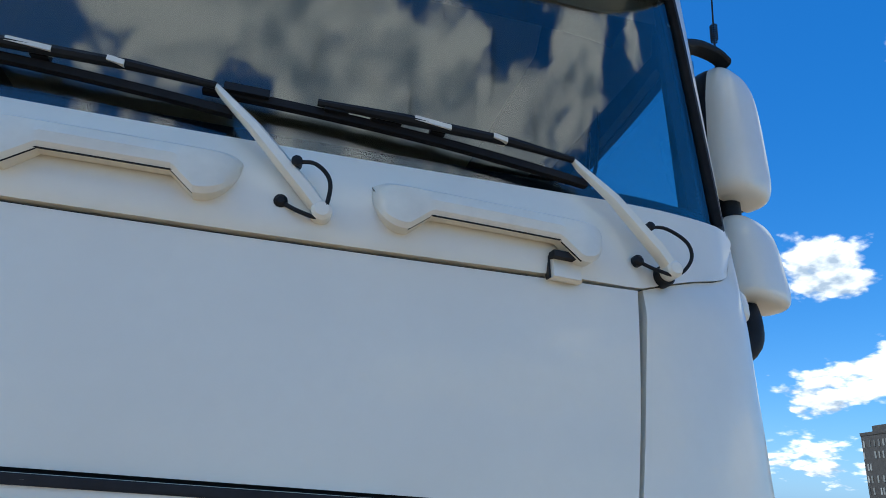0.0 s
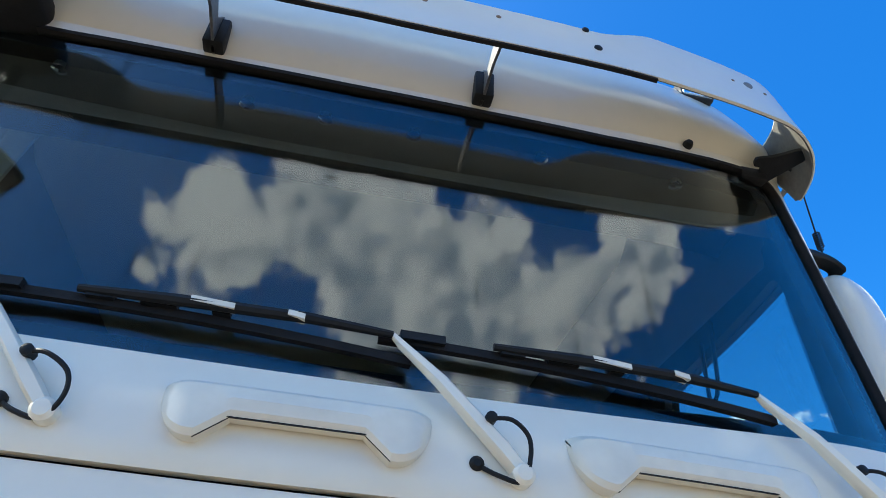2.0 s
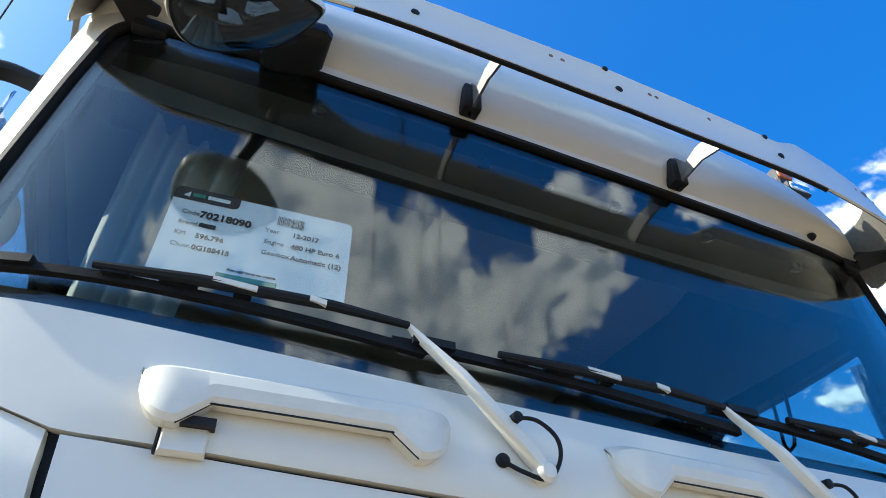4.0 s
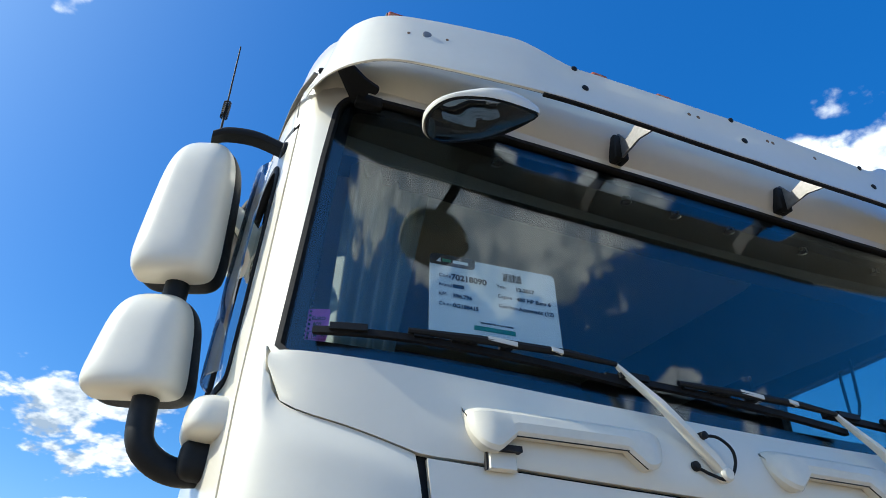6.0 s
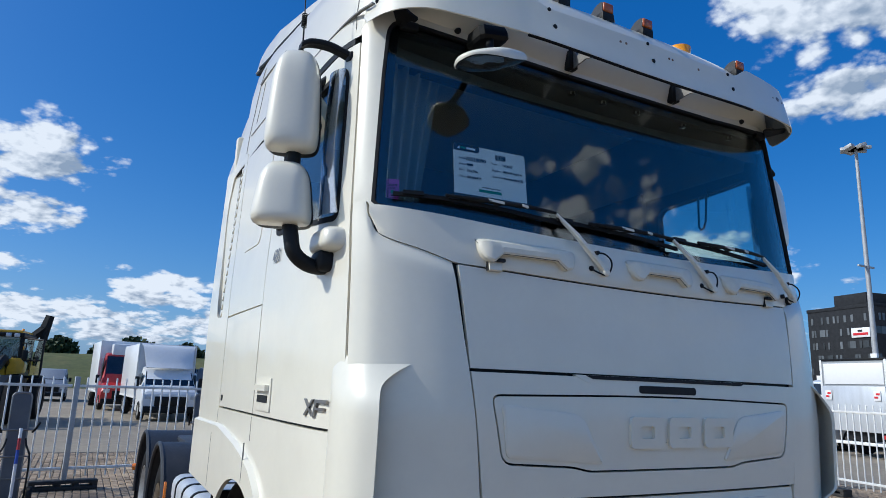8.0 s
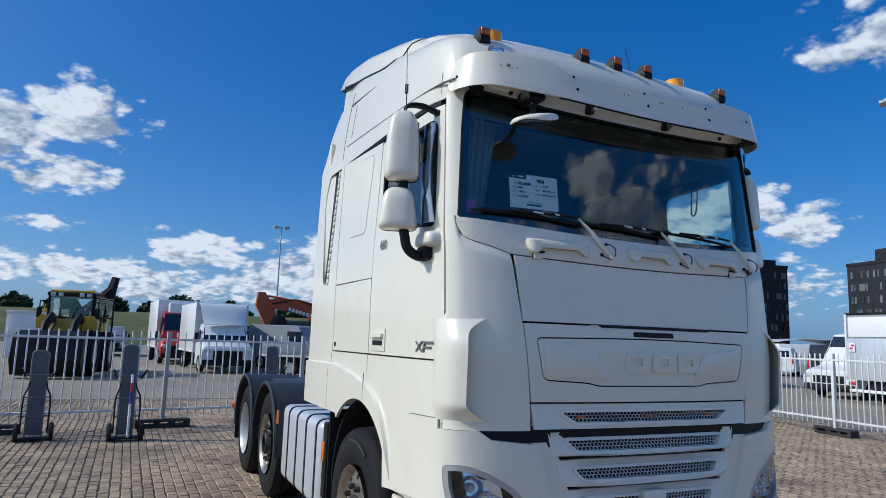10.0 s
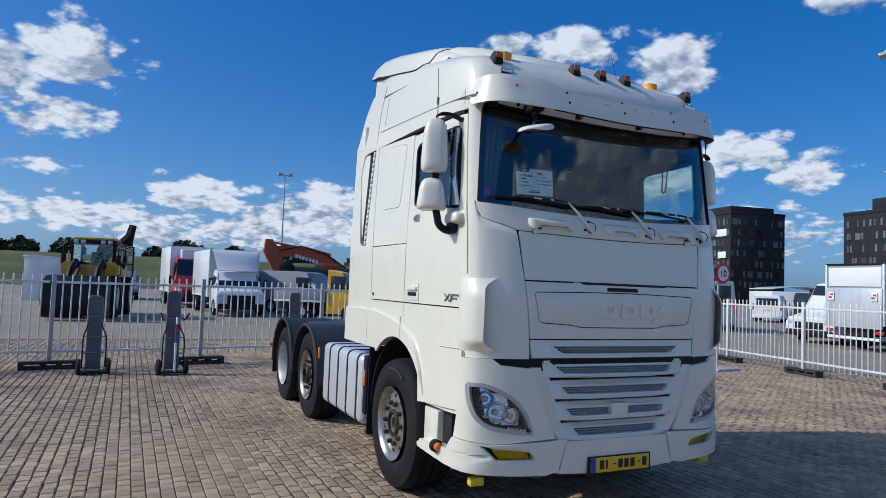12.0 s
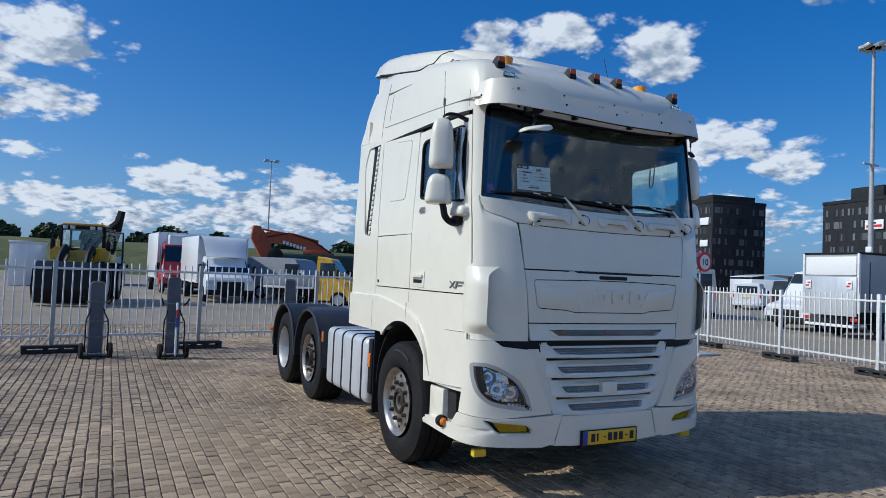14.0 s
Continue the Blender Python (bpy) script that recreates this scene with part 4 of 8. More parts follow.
def build_bumper(s):
    S = lambda pts: [(s * a, z) for a, z in pts]
    X = ax
    YY = lambda y: abs(ay(y))
    light = rounded([(1.205, 1.036), (1.10, 1.044), (0.99, 1.010), (0.84, 0.925), (0.758, 0.812), (0.715, 0.682), (0.88, 0.694), (1.05, 0.722), (1.150, 0.800), (1.198, 0.925)], [0.03, 0.05, 0.06, 0.06, 0.05, 0.015, 0.06, 0.06, 0.06, 0.06])
    wing = [(X(0.735), 1.138), (0.97, 1.162), (1.03, 1.203), (YY(0.235), 1.203), (YY(0.245), 1.10), (YY(0.25), 0.80), (YY(0.27), 0.655), (X(1.0), 0.63), (X(0.545), 0.655), (X(0.65), 0.88)]
    b = part("bumper_wing", frame_panel(bmesh.new(), S(wing), S(light), -0.03, 0.02), WHITE, truck)
    lamp = part("headlight", frame_panel(bmesh.new(), S(light), S(offset_poly(light, 0.028)), -0.02, 0.018, 88, 2), CHROME_DULL, truck, "large clear headlight with dull silver bezel")
    part("lens", pane(bmesh.new(), S(offset_poly(light, 0.026)), 0.006, 0.010), LENS, lamp).visible_shadow = False
    part("bucket", pane(bmesh.new(), S(light), -0.085, -0.075), FENDER, lamp, "dark grey inside of the lamp")
    part("high_reflector", slab(bmesh.new(), 10, 8, lambda u, v, o: skin(s * X(1.10 - 0.20 * u - 0.05 * (1 - v)), 0.80 + 0.20 * v - 0.06 * u, o + 0.035 * (u - 0.5) ** 2 - 0.02 * v), -0.062, -0.056), LAMP_CHROME, lamp, "faceted chrome reflector")
    part("low_reflector", slab(bmesh.new(), 10, 8, lambda u, v, o: skin(s * X(0.94 - 0.13 * u), 0.745 + 0.15 * v * (1 - 0.35 * u), o + 0.03 * (u - 0.5) ** 2), -0.062, -0.056), LAMP_CHROME, lamp, "faceted chrome reflector")
    for x, z, r in ((1.06, 0.925, 0.058), (0.985, 0.835, 0.075), (0.88, 0.81, 0.06)):
        c = skin(s * X(x), z, -0.05)
        part("reflector", turned(bmesh.new(), [(0.03, 0.02), (0.02, r * 0.6), (-0.005, r * 0.9), (-0.03, r), (-0.036, r), (0.0, r * 0.86), (0.035, 0.02)], c, "y", 24), CHROME, lamp)
        part("bulb", turned(bmesh.new(), [(0.02, 0.02), (-0.015, 0.022), (-0.03, 0.012), (-0.034, 0.002)], c, "y", 14), LAMP_BACK, lamp)
    for k in range(5):
        c = skin(s * X(0.775 + 0.03 * k), 0.712 + 0.004 * k, -0.02)
        part("day_light", block(c - Vector((0.011, 0.01, 0.011)), c + Vector((0.011, 0.01, 0.011)), 0.004), CHROME, lamp)
    part("chrome_spear", slab(bmesh.new(), 14, 3, lambda u, v, o: skin(s * X(1.07 - 0.22 * u), 0.80 - 0.035 * u + 0.02 * v * (1 - u), o + 0.01 * math.sin(3 * u)), -0.035, -0.028), CHROME, lamp)
    fog = rounded([(X(1.09), 0.622), (X(0.85), 0.60), (X(0.745), 0.585), (X(0.70), 0.54), (X(0.705), 0.505), (X(0.98), 0.51)], 0.022)
    beam = [(X(0.46), 0.648), (X(1.0), 0.625), (YY(0.27), 0.65), (YY(0.33), 0.56), (YY(0.72), 0.535), (YY(0.70), 0.47), (X(1.05), 0.425), (X(0.62), 0.405), (X(0.52), 0.43)]
    part("bumper_beam", frame_panel(bmesh.new(), S(beam), S(fog), -0.04, 0.034), WHITE, truck)
    fl = part("fog_lamp", frame_panel(bmesh.new(), S(fog), S(offset_poly(fog, 0.012)), -0.03, 0.026, 60, 1), WHITE_OLD, truck, "yellow fog lamp")
    inner = rounded([(X(1.02), 0.60), (X(0.75), 0.572), (X(0.725), 0.518), (X(0.96), 0.522)], 0.018)
    part("fog_recess", pane(bmesh.new(), S(fog), -0.03, -0.02), BLACK, fl, "dark recess round the lamp glass")
    part("fog_lens", pane(bmesh.new(), S(inner), -0.004, 0.004), YELLOW_LENS, fl, "yellow lamp glass")
    part("fog_reflector", pane(bmesh.new(), S(offset_poly(inner, 0.004)), -0.018, -0.012), LAMP_BACK, fl)
    c = skin(s * X(1.06), 0.36, 0.0)
    part("tow_cover", block((c.x - 0.055, 0.13, 0.325), (c.x + 0.055, 0.19, 0.385), 0.012), YELLOW_BRIGHT, truck, "small bright yellow lamp under the bumper")
    om = part("corner_marker", turned(bmesh.new(), [(0.05, 0.03), (0.02, 0.045), (-0.02, 0.045), (-0.03, 0.036)], (s * 1.245, 0.43, 0.545), "y", 18), RUBBER, truck, "round orange marker in a rubber stalk")
    part("marker_lens", turned(bmesh.new(), [(0.0, 0.032), (-0.03, 0.032), (-0.045, 0.02), (-0.048, 0.004)], (s * 1.245, 0.42, 0.545), "y", 18), AMBER, om)


def build_bumper_centre():
    part("bumper_centre", slab(bmesh.new(), 24, 6, lambda u, v, o: skin((-1 + 2 * u) * ax(0.455 + 0.06 * (1 - v)), 0.43 + 0.02 * math.cos(math.pi * (2 * u - 1)) + (0.632 - 0.43 - 0.02 * math.cos(math.pi * (2 * u - 1))) * v, o + 0.012 * (1 - v)), -0.03, 0.024), WHITE, truck)
    part("lower_intake", slab(bmesh.new(), 20, 2, lambda u, v, o: skin((-1 + 2 * u) * ax(0.56), 0.415 + 0.05 * v, o), 0.0, 0.006), BLACK, truck)
    part("intake_lip", slab(bmesh.new(), 24, 3, lambda u, v, o: skin((-1 + 2 * u) * ax(0.60), 0.395 + 0.03 * v + 0.03 * abs(2 * u - 1) ** 3, o), -0.03, 0.03), WHITE, truck)
    y = skin(0, 0.45).y - 0.052
    pl = part("number_plate", block((-0.285, y, 0.388), (0.285, y + 0.018, 0.515), 0.006), BLACK, truck, "yellow number plate in a black holder")
    part("plate_face", block((-0.268, y - 0.004, 0.402), (0.268, y + 0.002, 0.508), 0.003), PLATE, pl)
    part("country_band", block((-0.268, y - 0.006, 0.402), (-0.225, y - 0.002, 0.508), 0.001), BLUE, pl)
    for k, w in enumerate((0.05, 0.02, 0, 0.05, 0.05, 0.05, 0, 0.05)):
        x = -0.19 + 0.056 * k
        if w:
            part("plate_bar", block((x, y - 0.006, 0.425), (x + w * 0.8, y - 0.002, 0.488), 0.0005), INK, pl)
        else:
            part("plate_bar", block((x + 0.012, y - 0.006, 0.452), (x + 0.034, y - 0.002, 0.462), 0.0005), INK, pl)


def build_windscreen():
    top, bot = 2.955, 2.24
    half = [(ax(x), cowl_high(ax(x)) - 0.012) for x in np.linspace(0, 1.10, 9)]
    right = half[1:] + [(ax(1.124), 2.30), (ax(1.12), 2.42), (ax(1.107), 2.80)] + rounded([(ax(1.107), 2.80), (ax(1.092), 3.042), (ax(0.90), 3.014)], [0.0, 0.085, 0.0], 8)[9:18] + [(ax(0.90), 3.012), (ax(0.6), 2.984), (ax(0.3), 2.973)]
    loop = [(-a, z) for a, z in reversed(right[:11])] + [half[0]] + right + [(0, 2.970)] + [(-a, z) for a, z in reversed(right[11:])]
    outer = [(a, cowl_high(a) - 0.02) for a in np.linspace(-1.14, 1.14, 15)] + [(1.160, 2.300), (A_DOOR, 2.300), (A_DOOR, 3.0), (1.19, 3.035), (1.15, 3.062), (1.0, 3.066), (0.6, 3.03), (0.25, 3.0), (-0.25, 3.0), (-0.6, 3.03), (-1.0, 3.066), (-1.15, 3.062), (-1.19, 3.035), (-A_DOOR, 3.0), (-A_DOOR, 2.300), (-1.160, 2.300)]
    part("windscreen_frame", frame_panel(bmesh.new(), outer, loop, -0.03, 0.0, 120, 4), WHITE, truck)
    part("windscreen_seal", frame_panel(bmesh.new(), loop, offset_poly(loop, 0.012), -0.02, 0.001, 120, 2), RUBBER, truck)
    part("windscreen_edge_band", frame_panel(bmesh.new(), offset_poly(loop, 0.010), offset_poly(loop, 0.046), -0.022, -0.019, 120, 2), FRIT, truck)
    g = part("windscreen", pane(bmesh.new(), offset_poly(loop, 0.009), -0.016, -0.011, 120, 12), GLASS, truck)
    g.visible_shadow = False
    # dotted fade of the edge band, lower corners
    bm = bmesh.new()
    for s in (-1, 1):
        for r in range(4):
            for k in range(60 - 6 * r):
                z = 2.31 + 0.010 * k
                box(bm, *[(p - Vector((0.0022, 0.0005, 0.0022)), p + Vector((0.0022, 0.0005, 0.0022))) for p in (skin(s * (ax(1.098) - 0.008 * r), z + 0.005 * (r % 2), -0.0205),)][0])
    part("edge_dots", bm, FRIT, truck)


def build_roof():
    """Roof shell in levels that shrink inwards and climb to the rear."""
    base = [(-CURVE[k, 0], CURVE[k, 1]) for k in range(len(ARC) - 1, -1, -4) if CURVE[k, 1] <= 2.6] + [(CURVE[k, 0], CURVE[k, 1]) for k in range(3, len(ARC), 4) if CURVE[k, 1] <= 2.6]
    levels = [(2.985, 1.0, 0.135, 0.0, 2.60), (3.08, 0.995, 0.105, 0.0, 2.58), (3.15, 0.99, 0.108, 0.01, 2.55), (3.22, 0.975, 0.135, 0.05, 2.50), (3.28, 0.965, 0.170, 0.11, 2.47), (3.322, 0.945, 0.225, 0.165, 2.45), (3.348, 0.905, 0.285, 0.20, 2.42),
              (3.368, 0.80, 0.38, 0.225, 2.36), (3.378, 0.42, 0.70, 0.23, 2.2)]
    loops = []
    for z, sx, yf, slope, yr in levels:
        loop = []
        for x, y in base:
            yy = yf + y * (yr - yf) / 2.6
            lift = 0.056 * min(1.0, max(0.0, (abs(x) - 0.3) / 0.72)) ** 1.5 * min(1.0, max(0.0, (0.20 - y) / 0.08)) if z < 3.0 else 0.0
            loop.append(Vector((x * sx * 0.982, yy + 0.3 * lift, z + slope * min(yy, 2.0) + lift)))
        loops.append(loop)
    bm = rings(bmesh.new(), loops, True, False)
    bm.verts.ensure_lookup_table()
    bm.faces.new(bm.verts[-len(loops[-1]):])
    shell = part("roof_shell", bm, WHITE, truck, sharp=50)
    for s in (-1, 1):
        part("roof_seam", slab(bmesh.new(), 40, 1, lambda u, v, o: skin(s * abs(ay(0.26 + 2.29 * u)), 2.955 + 0.035 * u + 0.026 * v, o - 0.006), -0.03, 0.0), BLACK, truck)
    # raised centre of the roof
    prof = [(0.44, 3.44), (0.50, 3.52), (0.60, 3.59), (0.78, 3.66), (1.0, 3.72), (1.4, 3.80), (2.2, 3.92)]
    loops = []
    for y, zt in prof:
        w = float(np.interp(y, [0.44, 0.6, 0.84, 1.3], [0.50, 0.62, 0.98, 1.03]))
        loops.append([Vector((x * w, y, z)) for x, z in [(-1, 3.38), (-0.97, zt - 0.05), (-0.9, zt - 0.012), (-0.5, zt), (0, zt + 0.004), (0.5, zt), (0.9, zt - 0.012), (0.97, zt - 0.05), (1, 3.38)]])
    part("roof_hatch_fairing", rings(bmesh.new(), loops), WHITE, truck, sharp=50)
    # rear spoiler, arched over the roof
    st = [(0.62, 3.485, 3.49), (0.80, 3.55, 3.575), (0.98, 3.575, 3.665), (1.15, 3.57, 3.745), (1.4, 3.575, 3.80), (1.7, 3.63, 3.86), (2.0, 3.70, 3.92), (2.4, 3.785, 3.985), (2.58, 3.825, 3.985), (2.68, 3.845, 3.94)]
    loops = []
    for k, (y, zb_, zt) in enumerate(st):
        w = float(np.interp(y, [0.62, 0.84, 1.2, 2.0, 2.68], [0.90, 0.99, 1.05, 1.10, 1.09]))
        t = 0.02
        outer = [(-w, zb_), (-w + 0.01, zt - 0.07), (-w + 0.05, zt - 0.02), (-w + 0.12, zt), (-0.4, zt + 0.015), (0.4, zt + 0.015), (w - 0.12, zt), (w - 0.05, zt - 0.02), (w - 0.01, zt - 0.07), (w, zb_)]
        inner = [(w - t, zb_), (w - t - 0.01, zt - 0.09), (w - 0.14, zt - t - 0.02), (-w + 0.14, zt - t - 0.02), (-w + t + 0.01, zt - 0.09), (-w + t, zb_)]
        loops.append([Vector((x, y, z)) for x, z in outer + inner])
    spoiler = part("roof_spoiler", rings(bmesh.new(), loops), WHITE, truck, sharp=45)
    loops = []
    for y, zb_, zt in st[:-1]:
        w = float(np.interp(y, [0.62, 0.84, 1.2, 2.0, 2.68], [0.86, 0.965, 1.03, 1.075, 1.065]))
        loops.append([Vector((x * w, y, z)) for x, z in ((-1.03, 3.30), (-1.0, zb_ - 0.01), (-0.99, zt - 0.09), (-0.94, zt - 0.04), (0.94, zt - 0.04), (0.99, zt - 0.09), (1.0, zb_ - 0.01), (1.03, 3.30))])
    part("spoiler_support", rings(bmesh.new(), loops), WHITE, truck, sharp=45)
    for s in (-1, 1):
        part("roof_side_seam", slab(bmesh.new(), 24, 1, lambda u, v, o: Vector((s * (float(np.interp(0.22 + 1.83 * u, CURVE[:, 1], CURVE[:, 0])) * 0.982 * 0.9925 + o), 0.22 + 1.83 * u, 3.065 + 0.075 * u + 0.006 * v)), -0.01, 0.0025), SEAM_GREY, truck)
    ys, zs = [p[0] for p in st], [p[1] for p in st]
    wide = lambda y: float(np.interp(y, [0.62, 0.84, 1.2, 2.0, 2.68], [0.90, 0.99, 1.05, 1.10, 1.09]))
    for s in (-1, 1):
        # black strip stands in for the shadow under the spoiler edge
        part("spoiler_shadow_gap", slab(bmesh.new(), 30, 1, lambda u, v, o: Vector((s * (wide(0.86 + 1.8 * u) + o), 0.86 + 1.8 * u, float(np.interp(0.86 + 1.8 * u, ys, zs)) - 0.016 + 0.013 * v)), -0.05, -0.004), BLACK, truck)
        part("roof_wedge_crease", slab(bmesh.new(), 16, 1, lambda u, v, o: Vector((s * (wide(1.15 + 1.0 * u) - 0.004 + 0.03 * u + o), 1.15 + 1.0 * u, 3.452 + 0.068 * u + (0.004 + 0.012 * u) * v)), -0.05, 0.012), WHITE, truck)
    build_roof_seams(shell, spoiler)


def build_roof_seams(shell, spoiler):
    """Seams laid on the sides of the roof, and dark tubes for shade at crease and lip."""
    verts, faces = [], []
    for ob in (shell, spoiler):
        k = len(verts)
        verts += [v.co.copy() for v in ob.data.vertices]
        faces += [[k + i for i in f.vertices] for f in ob.data.polygons]
    tree = BVHTree.FromPolygons(verts, faces)
    for name, line, radii, mat, label in (
            # black tube on the surface draws the shaded gap below the lip
            ("spoiler_lip_gap", ((2.50, 3.81), (2.255, 3.755), (1.80, 3.662), (1.45, 3.59), (1.33, 3.60), (1.22, 3.64), (1.14, 3.675), (1.07, 3.70)), (0.011, 0.005), BLACK, "black tube drawn for the shaded gap under the spoiler lip"),
            ("rear_roof_seam", ((2.05, 3.60), (2.07, 3.49), (2.12, 3.33), (2.118, 3.183), (2.12, 3.05)), (0.004, 0.003), SEAM_GREY, ""),
            # grey tube paints the shade of a crease in the white side
            ("side_crease", ((2.06, 3.492), (1.85, 3.482), (1.50, 3.466)), (0.011, 0.002), SEAM_GREY, ""),
            ("panel_seam", ((1.95, 3.19), (1.945, 3.32), (1.92, 3.45)), (0.003, 0.003), SEAM_GREY, ""),
            ("corner_seam", ((0.348, 3.15), (0.348, 3.09), (0.348, 3.02)), (0.0025, 0.0025), SEAM_GREY, "")):
        path = smooth_path([(0, y, z) for y, z in line], 5)
        for s in (-1, 1):
            pts = []
            for q in path:
                at = tree.ray_cast(Vector((s * 2.0, q[1], q[2])), Vector((-s, 0, 0)))[0]
                if at is not None:
                    pts.append(at)
            n = len(pts) - 1
            if n > 1:
                part(name, tube(bmesh.new(), pts, [radii[0] + (radii[1] - radii[0]) * k / n for k in range(n + 1)], 8), mat, truck, label)


def build_visor():
    """Wrap-round sun visor on brackets, deeper at its ends."""
    VX = [(0, -0.062), (0.5, -0.050), (0.75, -0.022), (0.92, 0.008), (1.0, 0.033), (1.07, 0.082), (1.115, 0.138), (1.14, 0.195), (1.156, 0.262)]
    pts = np.array([tuple(p)[:2] for p in smooth_path([(x, y, 0) for x, y in VX], 6)])
    xs = np.r_[-pts[::-1, 0], pts[1:, 0]]
    yy = np.r_[pts[::-1, 1], pts[1:, 1]]
    arc = np.r_[0, np.cumsum(np.hypot(np.diff(xs), np.diff(yy)))]

    def fn(u, v, o):
        a = u * arc[-1]
        x, y = np.interp(a, arc, xs), np.interp(a, arc, yy)
        e = abs(x)
        far = max(0.0, (y - 0.05) / 0.21)
        low = 2.958 + 0.048 * (e / 1.15) ** 1.5 - 0.012 * far + 0.03 * max(0.0, (far - 0.86) / 0.14) ** 2
        s = min(1.0, max(0.0, (e - 0.50) / 0.18))
        s = s * s * (3 - 2 * s)
        high = 3.120 + 0.080 * s + 0.005 * (e / 1.15) ** 2 - 0.010 * far - 0.02 * max(0.0, (far - 0.9) / 0.1) ** 2
        z = low + (max(high, low + 0.02) - low) * v
        lean = 0.012 * math.sin(math.pi * v) + (0.03 + 0.02 * s) * v * v
        inward = -0.042 * v * min(1.0, 1.3 * far)
        return Vector((x - math.copysign(inward, x), y + lean - o * 0.9, z + o * 0.2))

    v = part("sun_visor", slab(bmesh.new(), 110, 10, fn, -0.007, 0.0), WHITE, truck, "white moulded sun visor, drilled and stained")

    part("visor_lining", slab(bmesh.new(), 110, 6, lambda u, w, o: fn(0.004 + 0.992 * u, 0.02 + 0.96 * w, o), -0.011, -0.0075), LINING, v, "dark unpainted inner face of the visor")

    def bolt(x, t, r=0.0095, mat=BLACK, tall=0.005):
        a = np.interp(x, xs, arc) / arc[-1]
        p = fn(a, t, 0.0)
        part("visor_bolt", turned(bmesh.new(), [(0.004, r), (-tall * 0.5, r), (-tall, r * 0.6), (-tall - 0.0005, 0.001)], p, "y", 12), mat, v)

    for x in (-0.497, 0.0, 0.50):
        bolt(x, 0.5)
        bolt(x - 0.02, 0.97, 0.008)
    for x in (-1.14, 1.14):
        bolt(x, 0.4)
    for x in (-0.905, 0.905):
        bolt(x, 0.62, 0.012, STEEL, 0.003)
        for dx in (-0.045, 0.05):
            bolt(x + dx, 0.60, 0.0045, STAIN, 0.001)
    for x in (-0.17, 0.12, 0.28, 0.10, -0.14):
        bolt(x, 0.75, 0.006, STAIN, 0.001)
    part("visor_rubber", slab(bmesh.new(), 60, 1, lambda u, w, o: fn(0.26 + 0.48 * u, 0.0, o - 0.002) + Vector((0, 0, -0.005 + 0.006 * w)), -0.010, 0.0), RUBBER, v)
    for s in (-1, 1):
        outline = [(1.075, 0.115), (1.10, 0.14), (1.035, 0.225), (0.995, 0.222), (0.99, 0.205), (1.01, 0.20), (1.005, 0.18), (0.985, 0.182), (0.98, 0.162), (1.02, 0.148)]
        br = part("visor_bracket", prism(bmesh.new(), rounded(outline, 0.007, 3), lambda a, b, d: Vector((s * a, b, 3.062 - 0.22 * b + d)), -0.004, 0.004), BLACK, truck, "black end bracket")
        part("bracket_foot", block((min(s * 0.96, s * 1.03), 0.195, 2.995), (max(s * 0.96, s * 1.03), 0.225, 3.03), 0.006), BLACK, br)
    for x in (-0.30, 0.285):
        a = np.interp(x, xs, arc) / arc[-1]
        f = fn(a, 0.3, -0.01)
        w = abs(x) > 0.8
        bx = x * (0.96 if w else 1)
        base = Vector((bx, 0.125 + (0.075 if w else 0), 3.0))
        bm = bmesh.new()
        prof = [(f.y + 0.005, f.z + 0.03), (f.y + 0.005, f.z - 0.03), (f.y + 0.06, f.z - 0.015), (base.y - 0.01, 2.985), (base.y + 0.02, 2.985), (base.y + 0.03, 3.07), (base.y - 0.02, 3.075), (base.y - 0.05, 3.03), (f.y + 0.07, f.z + 0.035)]
        prism(bm, prof, lambda p, q, d: Vector((x + d + (bx - x) * (p - f.y) / 0.2, p, q)), -0.018 if w else -0.003, 0.018 if w else 0.003)
        br = part("visor_bracket", bm, BLACK if w else STEEL, truck, "black bracket" if w else "bare metal bracket")
        part("bracket_foot", block((bx - 0.022, base.y - 0.025, 2.985), (bx + 0.022, base.y + 0.012, 3.065), 0.005), BLACK, br)


